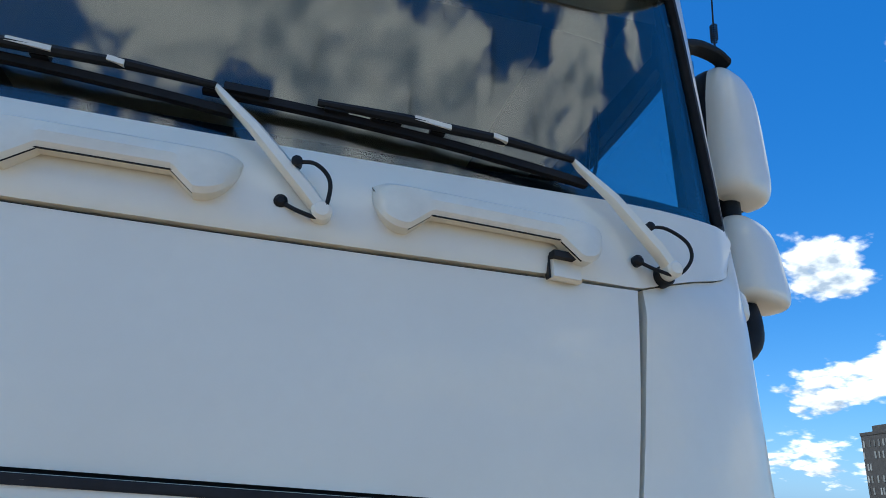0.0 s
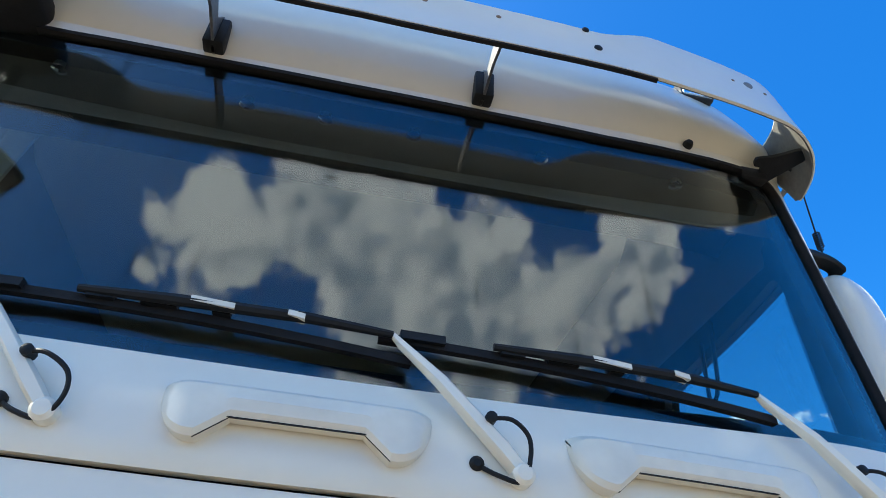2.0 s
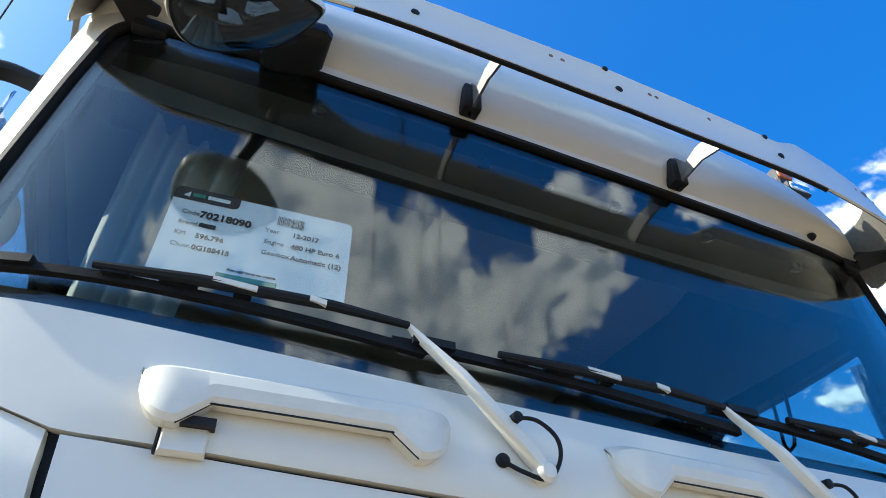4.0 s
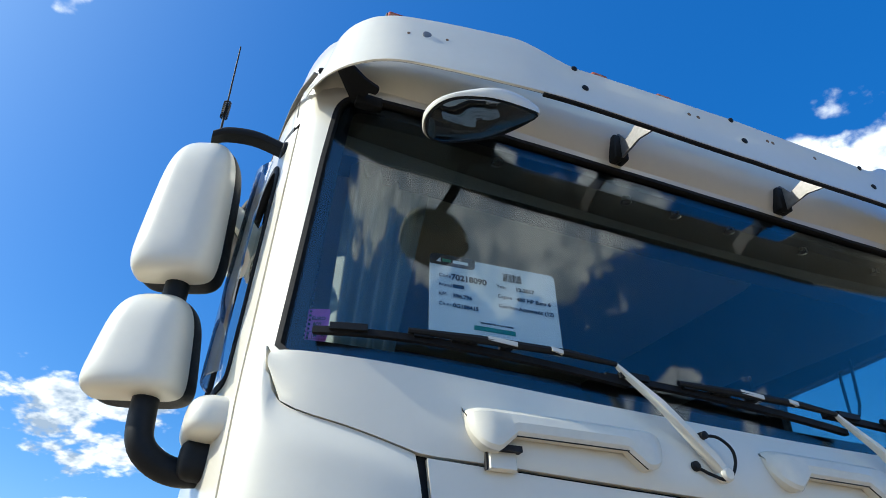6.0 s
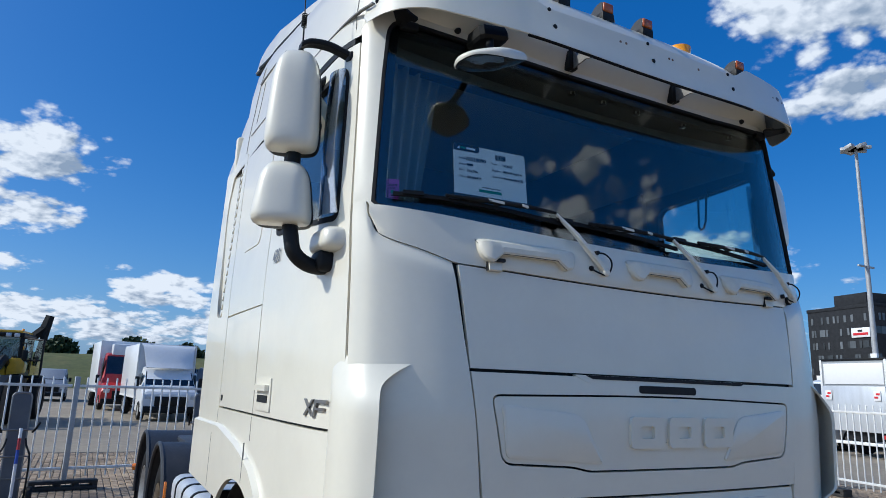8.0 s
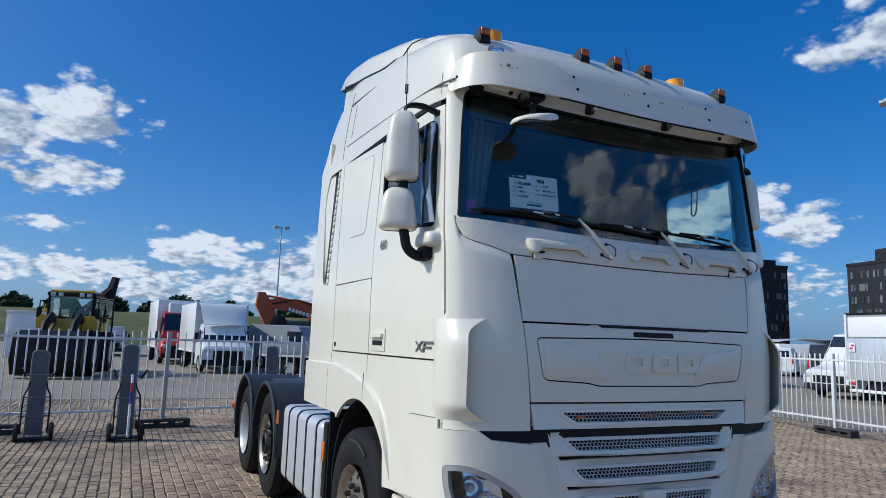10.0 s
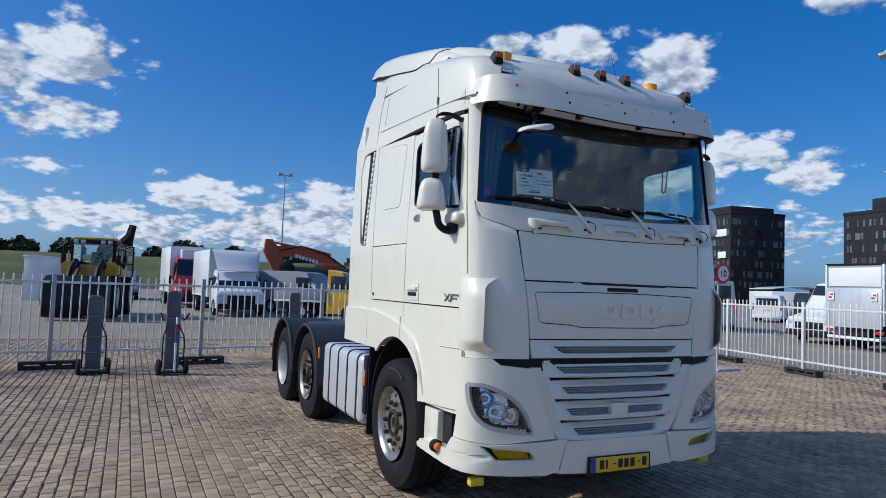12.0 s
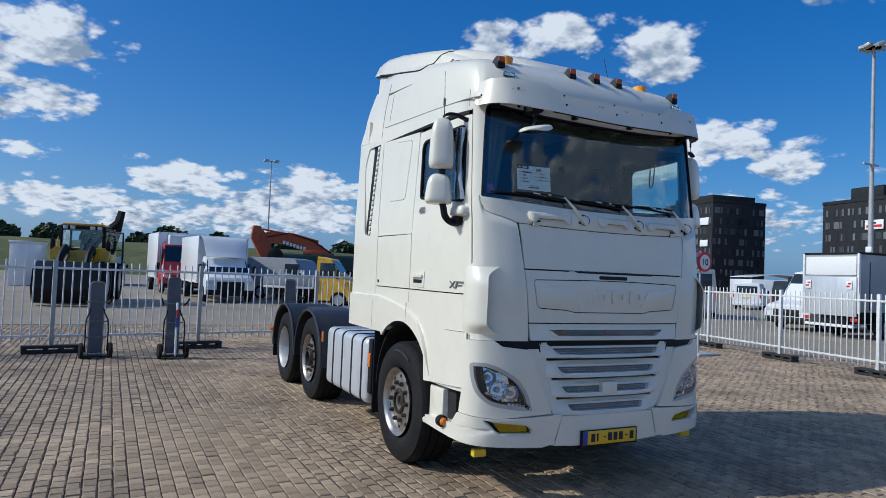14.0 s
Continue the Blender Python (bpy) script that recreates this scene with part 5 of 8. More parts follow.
def build_roof_lamps():
    def place(x, y):
        return 3.330 + 0.18 * y + (0.010 if abs(x) < 0.5 else -0.010)

    for x, y in ((-0.935, 0.275), (-0.25, 0.25), (0.0, 0.245), (0.25, 0.25), (0.935, 0.275)):
        z = place(x, y)
        shape = rounded([(y - 0.022, z - 0.03), (y - 0.022, z + 0.062), (y + 0.022, z + 0.060), (y + 0.105, z - 0.002), (y + 0.105, z - 0.03)], [0.0, 0.012, 0.018, 0.01, 0.0], 4)
        lm = part("roof_marker", prism(bmesh.new(), shape, lambda a, b, d: Vector((x + d, a, b)), -0.033, 0.033), FENDER, truck, "amber roof marker lamp in a dark wedge housing", sharp=40)
        part("marker_glass", block((x - 0.030, y - 0.031, z + 0.014), (x + 0.030, y - 0.006, z + 0.060), 0.008, seg=3), MARKER_AMBER, lm)
        part("marker_foot", block((x - 0.034, y - 0.028, z - 0.03), (x + 0.034, y + 0.02, z + 0.012), 0.005), BLACK, lm)
    for x, y in ((-0.825, 0.37), (0.62, 0.37)):
        z = place(x, y) + 0.027
        part("beacon", turned(bmesh.new(), [(-0.05, 0.06), (0.0, 0.062), (0.012, 0.058), (0.05, 0.060), (0.056, 0.05), (0.058, 0.01)], (x, y, z), "z", 24), BEACON, truck, "low round orange beacon")
    for x in (-0.86, 0.86):
        p = Vector((x * 1.035, 0.205, 3.277))
        lamp = part("corner_lamp", block(p - Vector((0.048, 0.014, 0.019)), p + Vector((0.048, 0.014, 0.019)), 0.006), FENDER, truck, "slim clear lamp in a dark frame")
        part("lamp_glass", block(p - Vector((0.042, 0.018, 0.014)), p + Vector((0.042, 0.004, 0.014)), 0.004), CHROME, lamp)
    part("roof_aerial", tube(bmesh.new(), [(0.50, 0.62, 3.43), (0.49, 0.66, 3.60), (0.47, 0.70, 3.80)], [0.006, 0.003, 0.002], 8), BLACK, truck)
    for x, z in ((-0.81, 3.03), (-0.81, 3.088), (0.806, 3.03), (0.808, 3.088)):
        part("header_stud", turned(bmesh.new(), [(0.01, 0.012), (-0.012, 0.012), (-0.02, 0.008), (-0.021, 0.001)], (x, 0.158 + 0.02 * abs(x), z), "y", 12), BLACK, truck)


def soft_shell(c, hx, hy, hz, taper=0.0, n=28, m=14, power=3.2, below=None):
    """A rounded housing: a squared ball, narrower at the top by taper; below: a squarer power for its lower half."""
    bm = bmesh.new()
    loops = []
    sg = lambda v, p: math.copysign(abs(v) ** (2 / p), v)
    for j in range(m + 1):
        ph = -math.pi / 2 + math.pi * j / m
        pv = below if below and ph < 0 else power
        loop = []
        for k in range(n):
            th = 2 * math.pi * k / n
            x, y, z = sg(math.cos(ph), pv) * sg(math.cos(th), power), sg(math.cos(ph), pv) * sg(math.sin(th), power), sg(math.sin(ph), pv)
            f = 1 - taper * (z + 1) / 2
            loop.append(Vector(c) + Vector((x * hx * f, y * hy * f, z * hz)))
        loops.append(loop)
    rings(bm, loops, True, False)
    bmesh.ops.remove_doubles(bm, verts=bm.verts, dist=1e-5)
    return bm


def clipped(bm, y, keep_front=True):
    g = bm.verts[:] + bm.edges[:] + bm.faces[:]
    r = bmesh.ops.bisect_plane(bm, geom=g, plane_co=(0, y, 0), plane_no=(0, 1, 0), clear_outer=keep_front, clear_inner=not keep_front)
    bmesh.ops.holes_fill(bm, edges=[e for e in bm.edges if len(e.link_faces) == 1])
    return bm


def build_mirror(s):
    up, lo = Vector((s * 1.340, 0.44, 2.705)), Vector((s * 1.352, 0.44, 2.348))
    arm = part("mirror_arm", tube(bmesh.new(), smooth_path([(s * 1.15, 0.37, 2.12), (s * 1.21, 0.37, 2.09), (s * 1.27, 0.37, 2.095), (s * 1.317, 0.37, 2.13), (s * 1.330, 0.38, 2.19), (s * 1.333, 0.41, 2.28), (s * 1.335, 0.42, 2.46), (s * 1.332, 0.42, 2.90)], 4), 0.027, 14), BLACK, truck, "bent black mirror arm")
    part("arm_foot", soft_shell((s * 1.172, 0.355, 2.182), 0.085, 0.115, 0.046, 0.10, power=3.6), WHITE, arm, "white mirror foot")
    part("arm_socket", block((min(s * 1.13, s * 1.245), 0.31, 2.07), (max(s * 1.13, s * 1.245), 0.43, 2.148), 0.024, seg=3), BLACK, arm)
    blade = smooth_path([(s * 1.350, 0.40, 2.918), (s * 1.315, 0.395, 2.938), (s * 1.25, 0.382, 2.938), (s * 1.19, 0.370, 2.918), (s * 1.155, 0.362, 2.902)], 4)
    part("upper_stay", rings(bmesh.new(), [[p + Vector((0, a * 0.024, b * 0.011)) for a, b in ((-1, -0.4), (-0.8, -1), (0.8, -1), (1, -0.4), (1, 0.4), (0.8, 1), (-0.8, 1), (-1, 0.4))] for p in blade]), BLACK, arm)
    part("stay_foot", block((min(s * 1.13, s * 1.178), 0.335, 2.885), (max(s * 1.13, s * 1.178), 0.39, 2.925), 0.012), BLACK, arm)
    for name, c, h, t, lab in (("main_mirror", up, (0.103, 0.104, 0.202), 0.20, "tall white mirror housing"), ("wide_mirror", lo, (0.113, 0.108, 0.120), 0.27, "short white wide-angle mirror housing")):
        front = clipped(soft_shell(c, *h, t, 44, 28, power=3.3, below=6.5), c.y - 0.018, True)
        ob = part(name, front, WHITE, truck, lab, sharp=60)
        back = clipped(soft_shell(c + Vector((s * -0.004, 0.004, 0)), h[0] * 0.985, h[1] * 0.52, h[2] * 0.985, t, 44, 28, power=3.6, below=6.5), c.y - 0.024, False)
        part("mirror_back", back, BLACK, ob, sharp=60)
        ob.matrix_basis = Matrix.Translation(c) @ Matrix.Rotation(radians(22.0 * s), 4, "Z") @ Matrix.Translation(-c)
        part("mirror_glass", slab(bmesh.new(), 8, 8, lambda u, v, o: c + Vector(((-1 + 2 * u) * h[0] * 0.8 * (1 - t * v), h[1] * 0.51 + o, (-1 + 2 * v) * h[2] * 0.8)), 0.0, 0.006), MIRROR, ob)
    a = part("mirror_aerial", tube(bmesh.new(), [(s * 1.335, 0.42, 2.91), (s * 1.338, 0.42, 3.05), (s * 1.345, 0.42, 3.28)], [0.004, 0.0025, 0.002], 8), BLACK, truck, "thin whip aerial with a coil")
    bm = bmesh.new()
    tube(bm, [Vector((s * 1.338 + 0.009 * math.cos(k * 0.9), 0.42 + 0.009 * math.sin(k * 0.9), 3.01 + 0.0011 * k)) for k in range(50)], 0.0025, 5)
    part("aerial_coil", bm, BLACK, a)
    if s < 0:
        # down-looking mirror on the door frame over the side window
        c = Vector((s * 1.258, 0.58, 2.735))
        pr = part("ramp_mirror", clipped(soft_shell((0, 0, 0), 0.100, 0.080, 0.108, 0.15, 32, 18, power=2.6), 0.01, True), WHITE, truck, "white ramp mirror over the side window", sharp=60)
        part("mirror_glass", clipped(soft_shell((0, 0.002, 0), 0.083, 0.025, 0.090, 0.15, 32, 18, power=2.6), 0.011, False), KERB_GLASS, pr, "dark domed mirror glass", sharp=60)
        pr.matrix_basis = Matrix.Translation(c) @ Vector((-0.70, -0.20, -0.68)).to_track_quat("Y", "Z").to_matrix().to_4x4()
        part("ramp_mirror_arm", tube(bmesh.new(), [(s * 1.18, 0.58, 2.90), (s * 1.215, 0.59, 2.87), (s * 1.24, 0.60, 2.80)], [0.02, 0.018, 0.022], 12), BLACK, truck)


def build_kerb_mirror():
    """Front mirror over the windscreen: square at its outer end, drawn to a point at the other, its domed glass facing down."""
    c = Vector((-0.798, -0.060, 2.806))
    ex = Vector((0.906, -0.387, 0.172)).normalized()
    ez = Vector((-0.20, -0.12, 0.97))
    ez = (ez - ex * ez.dot(ex)).normalized()
    ey = ez.cross(ex)
    n = 44
    angles = [2 * math.pi * k / n for k in range(n)]

    def rim(t, r, dz):
        co, si = math.cos(t), math.sin(t)
        if co < 0:  # squarer outer end
            x, y = -abs(co) ** 0.66, math.copysign(abs(si) ** 0.80, si)
        else:
            x, y = co, si * (1 - 0.55 * co ** 2)
        y = y * (0.098 if si < 0 else 0.080)
        wave = 0.012 * math.sin(2.6 * x) * max(0.0, -si)
        return c + ex * (0.130 * x * r) + ey * (y * r) + ez * (dz - wave * r * max(0.0, 1 - max(0.0, dz) / 0.012))

    loops = [[rim(t, r, dz * (1.0 if math.sin(t) < 0 else 0.75)) for t in angles] for r, dz in ((0.93, -0.002), (0.985, -0.008), (1.0, -0.001), (0.985, 0.008), (0.93, 0.017), (0.78, 0.025), (0.5, 0.030), (0.15, 0.031))]
    ob = part("kerb_mirror", rings(bmesh.new(), loops, True, True), WHITE, truck, "white kerb mirror hanging over the windscreen", sharp=60)
    part("mirror_seal", rings(bmesh.new(), [[rim(t, r, dz) for t in angles] for r, dz in ((0.955, -0.005), (0.95, -0.0105), (0.915, -0.010), (0.90, -0.005))], True, False), BLACK, ob)
    part("mirror_glass", rings(bmesh.new(), [[rim(t, r, -0.006 - 0.024 * (1 - r * r)) for t in angles] for r in (0.93, 0.86, 0.76, 0.64, 0.5, 0.35, 0.2, 0.06)]), KERB_GLASS, ob, "dark domed mirror glass", sharp=70)
    part("mirror_stem", tube(bmesh.new(), smooth_path([c + ez * 0.02 + ey * 0.02, c + ez * 0.04 + ey * 0.045, (-0.745, 0.040, 2.90), (-0.715, 0.085, 2.99)], 4), 0.015, 14), BLACK, ob)
    foot = [[Vector((-0.705 + x * w, y, 2.955 + 0.088 * k + 0.16 * (x * w))) for x, y in ((-0.066, y0 + 0.014), (-0.052, y0), (0.052, y0), (0.066, y0 + 0.014), (0.066, 0.17), (-0.066, 0.17))] for k, w, y0 in ((0.16, 0.62, 0.095), (0.26, 0.86, 0.066), (0.40, 0.97, 0.056), (0.7, 0.97, 0.062), (0.93, 0.90, 0.072), (1.0, 0.78, 0.09))]
    part("mirror_foot", rings(bmesh.new(), foot), BLACK, ob, "black plastic mirror foot", sharp=30)


def build_handles():
    P = lambda a, z, d: skin(ax(a), z, d)
    for x0, x1, lever in ((-0.785, -0.385, -1), (-0.14, 0.205, 0), (0.388, 0.775, 1)):
        zt = 2.194
        loops = []
        w = x1 - x0
        for k in range(81):
            t = k / 80
            x = x0 + w * t
            e = min(x - x0, x1 - x)                      # distance from the nearer end
            out = 0.010 + 0.042 * math.sqrt(1 - (1 - min(1.0, e / 0.05)) ** 2)
            g = min(1.0, max(0.0, (e - 0.056) / 0.034))    # 0 over the legs, 1 over the open grip
            top = zt + 0.004 - 0.008 * max(0.0, 1 - e / 0.03) ** 2
            foot = zt - 0.078 * math.sqrt(1 - (1 - min(1.0, e / 0.05)) ** 2) - 0.004 + 0.030 * g
            back = 0.004 + 0.018 * g
            mid = foot + (top - foot) * 0.42
            loops.append([P(x, top, 0.002), P(x, top - 0.006, out * 0.55 + 0.004), P(x, top - 0.016, out * 0.92), P(x, mid, out), P(x, foot + 0.008, out * 0.93), P(x, foot, out * 0.80), P(x, foot, min(back, out * 0.7)), P(x, mid, min(back, out * 0.7)), P(x, top - 0.02, 0.002)])
        h = part("grab_handle", rings(bmesh.new(), loops), WHITE_OLD, truck, "cream-white moulded grab handle", sharp=24)
        bm = bmesh.new()
        slab(bm, 20, 1, lambda u, v, o: P(x0 + 0.088 + (w - 0.176) * u, zt - 0.0525 + 0.0016 * v, o), 0.040, 0.0432)
        for s in (0, 1):
            xa, xb = (x0 + 0.056, x0 + 0.090) if s == 0 else (x1 - 0.056, x1 - 0.090)
            slab(bm, 4, 1, lambda u, v, o: P(xa + (xb - xa) * u, zt - 0.0825 + 0.030 * u + 0.0016 * v, o), 0.038, 0.0412)
        part("handle_seam", bm, BLACK, h)
        if lever:
            xa = x0 + 0.040 if lever < 0 else x1 - 0.098
            part("lever_slot", prism(bmesh.new(), quad(xa + 0.0, xa + 0.060, zt - 0.078, zt - 0.067), P, 0.010, 0.034), DARK, h)
            part("release_lever", prism(bmesh.new(), quad(xa + 0.002, xa + 0.055, 2.084, zt - 0.072), P, 0.004, 0.020, 0.003), WHITE, h)
            part("lever_gap", prism(bmesh.new(), quad(xa - 0.0018, xa + 0.001, 2.084, zt - 0.072), P, 0.004, 0.0165), DARK, h)


def build_wipers():
    for k, (px, pz, wx, wz, bx0) in enumerate(((-0.262, 2.134, -0.447, 2.335, -1.06), (0.314, 2.129, 0.140, 2.315, -0.47), (0.895, 2.146, 0.735, 2.320, 0.12))):
        pv, el = skin(ax(px), pz, 0.03), skin(ax(wx), wz, 0.022)
        arm_pts = [pv, pv + (el - pv) * 0.12 + Vector((0, -0.006, 0)), pv + (el - pv) * 0.6 + Vector((0, -0.012, 0)), pv + (el - pv) * 0.92, el]
        bm = bmesh.new()
        loops = []
        d = (el - pv).normalized()
        side = d.cross(Vector((0, -1, 0))).normalized()
        for p, w, h in zip(arm_pts, (0.0105, 0.0115, 0.009, 0.006, 0.004), (0.010, 0.010, 0.008, 0.006, 0.004)):
            up = Vector((0, -1, 0))
            loops.append([p + side * a * w + up * b * h for a, b in ((-1, -1), (1, -1), (1, 0.4), (0.6, 1), (-0.6, 1), (-1, 0.4))])
        rings(bm, loops)
        arm = part("wiper_arm", bm, WHITE, truck, "white painted wiper arm with a black blade")
        part("pivot_cap", turned(bmesh.new(), [(0.025, 0.016), (-0.008, 0.015), (-0.013, 0.010), (-0.014, 0.002)], pv + Vector((0.006, 0.0, -0.008)), "y", 16), WHITE, arm)
        part("pivot_socket", turned(bmesh.new(), [(0.02, 0.019), (0.0, 0.019), (-0.004, 0.016)], pv + Vector((0.004, 0.02, -0.012)), "y", 16), BLACK, arm)
        reach = (0.024, 0.013, 0.034)[k]
        hose = [pv + Vector(q) for q in ((-0.038, -0.006, 0.060), (-0.012, -0.016, 0.057), (reach * 0.75, -0.016, 0.038), (reach, -0.012, 0.010), (reach * 0.3, -0.006, -0.018), (-0.026, 0.0, -0.012), (-0.052, 0.012, 0.003))]
        part("washer_hose", tube(bmesh.new(), smooth_path(hose, 5), 0.0032, 8), BLACK, arm)
        part("washer_grommet", turned(bmesh.new(), [(0.02, 0.010), (-0.004, 0.010), (-0.008, 0.005)], hose[-1], "y", 12), BLACK, arm)
        part("hose_clip", turned(bmesh.new(), [(0.012, 0.008), (-0.006, 0.008), (-0.008, 0.003)], hose[0], "y", 10), BLACK, arm)
        end = skin(ax(bx0), wz - 0.008 + 0.01, 0.008)
        mid = skin(ax(wx + (bx0 - wx) * 0.5), wz, 0.03)
        blade = part("wiper_blade", slab(bmesh.new(), 24, 1, lambda u, v, o: skin(ax(bx0 + (wx + 0.03 - bx0) * u), wz - 0.013 - 0.03 * u * u + 0.014 * v, o), 0.0, 0.014), RUBBER, arm, "black wiper blade, paint worn at its joints")
        part("blade_carrier", tube(bmesh.new(), [el, skin(ax(wx - 0.12 * 1), wz + 0.003, 0.028), mid, skin(ax(wx + (bx0 - wx) * 0.72), wz + 0.002, 0.022)], [0.006, 0.0085, 0.009, 0.006], 8), BLACK, blade)
        for u0, u1 in ((0.05, 0.16), (0.30, 0.36), (0.42, 0.50), (0.58, 0.62)):
            part("blade_link", slab(bmesh.new(), 4, 1, lambda u, v, o: skin(ax(bx0 + (wx - bx0) * (u0 + (u1 - u0) * u)), wz - 0.008 + 0.014 * v, o), 0.008, 0.024), BLACK, blade)
        for u0, u1 in ((0.53, 0.63), (0.75, 0.79)):
            part("worn_joint", slab(bmesh.new(), 5, 1, lambda u, v, o: skin(ax(bx0 + (wx - bx0) * (u0 + (u1 - u0) * u)), wz - 0.001 + 0.009 * v - 0.004 * u, o), 0.020, 0.038), WHITE_OLD, blade, "bare white plastic joint")


def wheel(name, x, y, r, width, s, mat, hub_out, dual=False, label=""):
    """A lorry wheel: tyre with shoulders and grooves, dished rim with hand holes, studs and hub. The outer face looks along s."""
    ob = part(name, turned(bmesh.new(), [(s * -d, q) for d, q in ((0.035, 0.295), (0.012, 0.33), (0.0, 0.385), (0.004, 0.44), (0.02, r * 0.955), (0.045, r * 0.985), (0.07, r), (width * 0.27, r), (width * 0.275, r - 0.014), (width * 0.295, r - 0.014), (width * 0.3, r + 0.002),
                                                             (width * 0.48, r + 0.003), (width * 0.485, r - 0.012), (width * 0.51, r - 0.012), (width * 0.515, r + 0.003), (width * 0.7, r + 0.002), (width * 0.705, r - 0.014), (width * 0.73, r - 0.014), (width * 0.735, r), (width - 0.07, r), (width - 0.02, r * 0.955), (width, 0.42), (width - 0.03, 0.30))], (x, y, r - 0.012), "x", 64, False), RUBBER, truck, label)
    c = Vector((x, y, r - 0.012))
    deep = -0.13 if not dual else -0.17
    prof = [(0.0, 0.302), (-0.012 * 0, 0.300), (-0.018, 0.288), (-0.03, 0.278), (deep * 0.6, 0.262), (deep if dual else -0.05, 0.235), (deep if dual else -0.03, 0.16), (deep if dual else -0.03, 0.10)]
    if not dual:
        prof = [(0.004, 0.302), (-0.004, 0.297), (-0.014, 0.284), (-0.032, 0.275), (-0.050, 0.266), (-0.052, 0.252), (-0.040, 0.234), (-0.034, 0.20), (-0.032, 0.13), (-0.032, 0.05)]
    rim = part("rim", turned(bmesh.new(), [(s * d, q) for d, q in prof] + [(s * -0.2, 0.05), (s * -0.2, 0.29)], c, "x", 48, False), mat, ob, "dull alloy rim" if not dual else "pale dished steel rim")
    face = prof[-2][0]
    for k in range(10):
        a = 2 * math.pi * k / 10
        p = c + Vector((s * (face + 0.001), 0.168 * math.cos(a), 0.168 * math.sin(a)))
        part("wheel_nut", tube(bmesh.new(), [p - Vector((s * 0.01, 0, 0)), p + Vector((s * 0.022, 0, 0)), p + Vector((s * 0.034, 0, 0))], [0.020, 0.020, 0.012], 8), NUT, rim)
        a += math.pi / 10
        p = c + Vector((s * (face - 0.008 if not dual else face + 0.004), 0.218 * math.cos(a), 0.218 * math.sin(a)))
        part("hand_hole", tube(bmesh.new(), [p - Vector((s * 0.02, 0, 0)), p + Vector((s * (0.004 if not dual else 0.002), 0, 0))], 0.024 if not dual else 0.028, 12), DARK, rim)
    part("hub", turned(bmesh.new(), [(s * d, q) for d, q in ((face - 0.02, 0.118), (face + hub_out * 0.7, 0.112), (face + hub_out, 0.100), (face + hub_out, 0.085), (face + hub_out - 0.045, 0.078), (face + hub_out - 0.05, 0.002))], c, "x", 28), NUT, rim, "dark greasy hub")
    if dual:
        part("inner_tyre", turned(bmesh.new(), [(s * -d, q) for d, q in ((width + 0.05, 0.30), (width + 0.04, 0.44), (width + 0.10, r), (2 * width, r), (2 * width + 0.04, 0.44), (2 * width + 0.03, 0.3))], c, "x", 40), RUBBER, ob)
    return ob


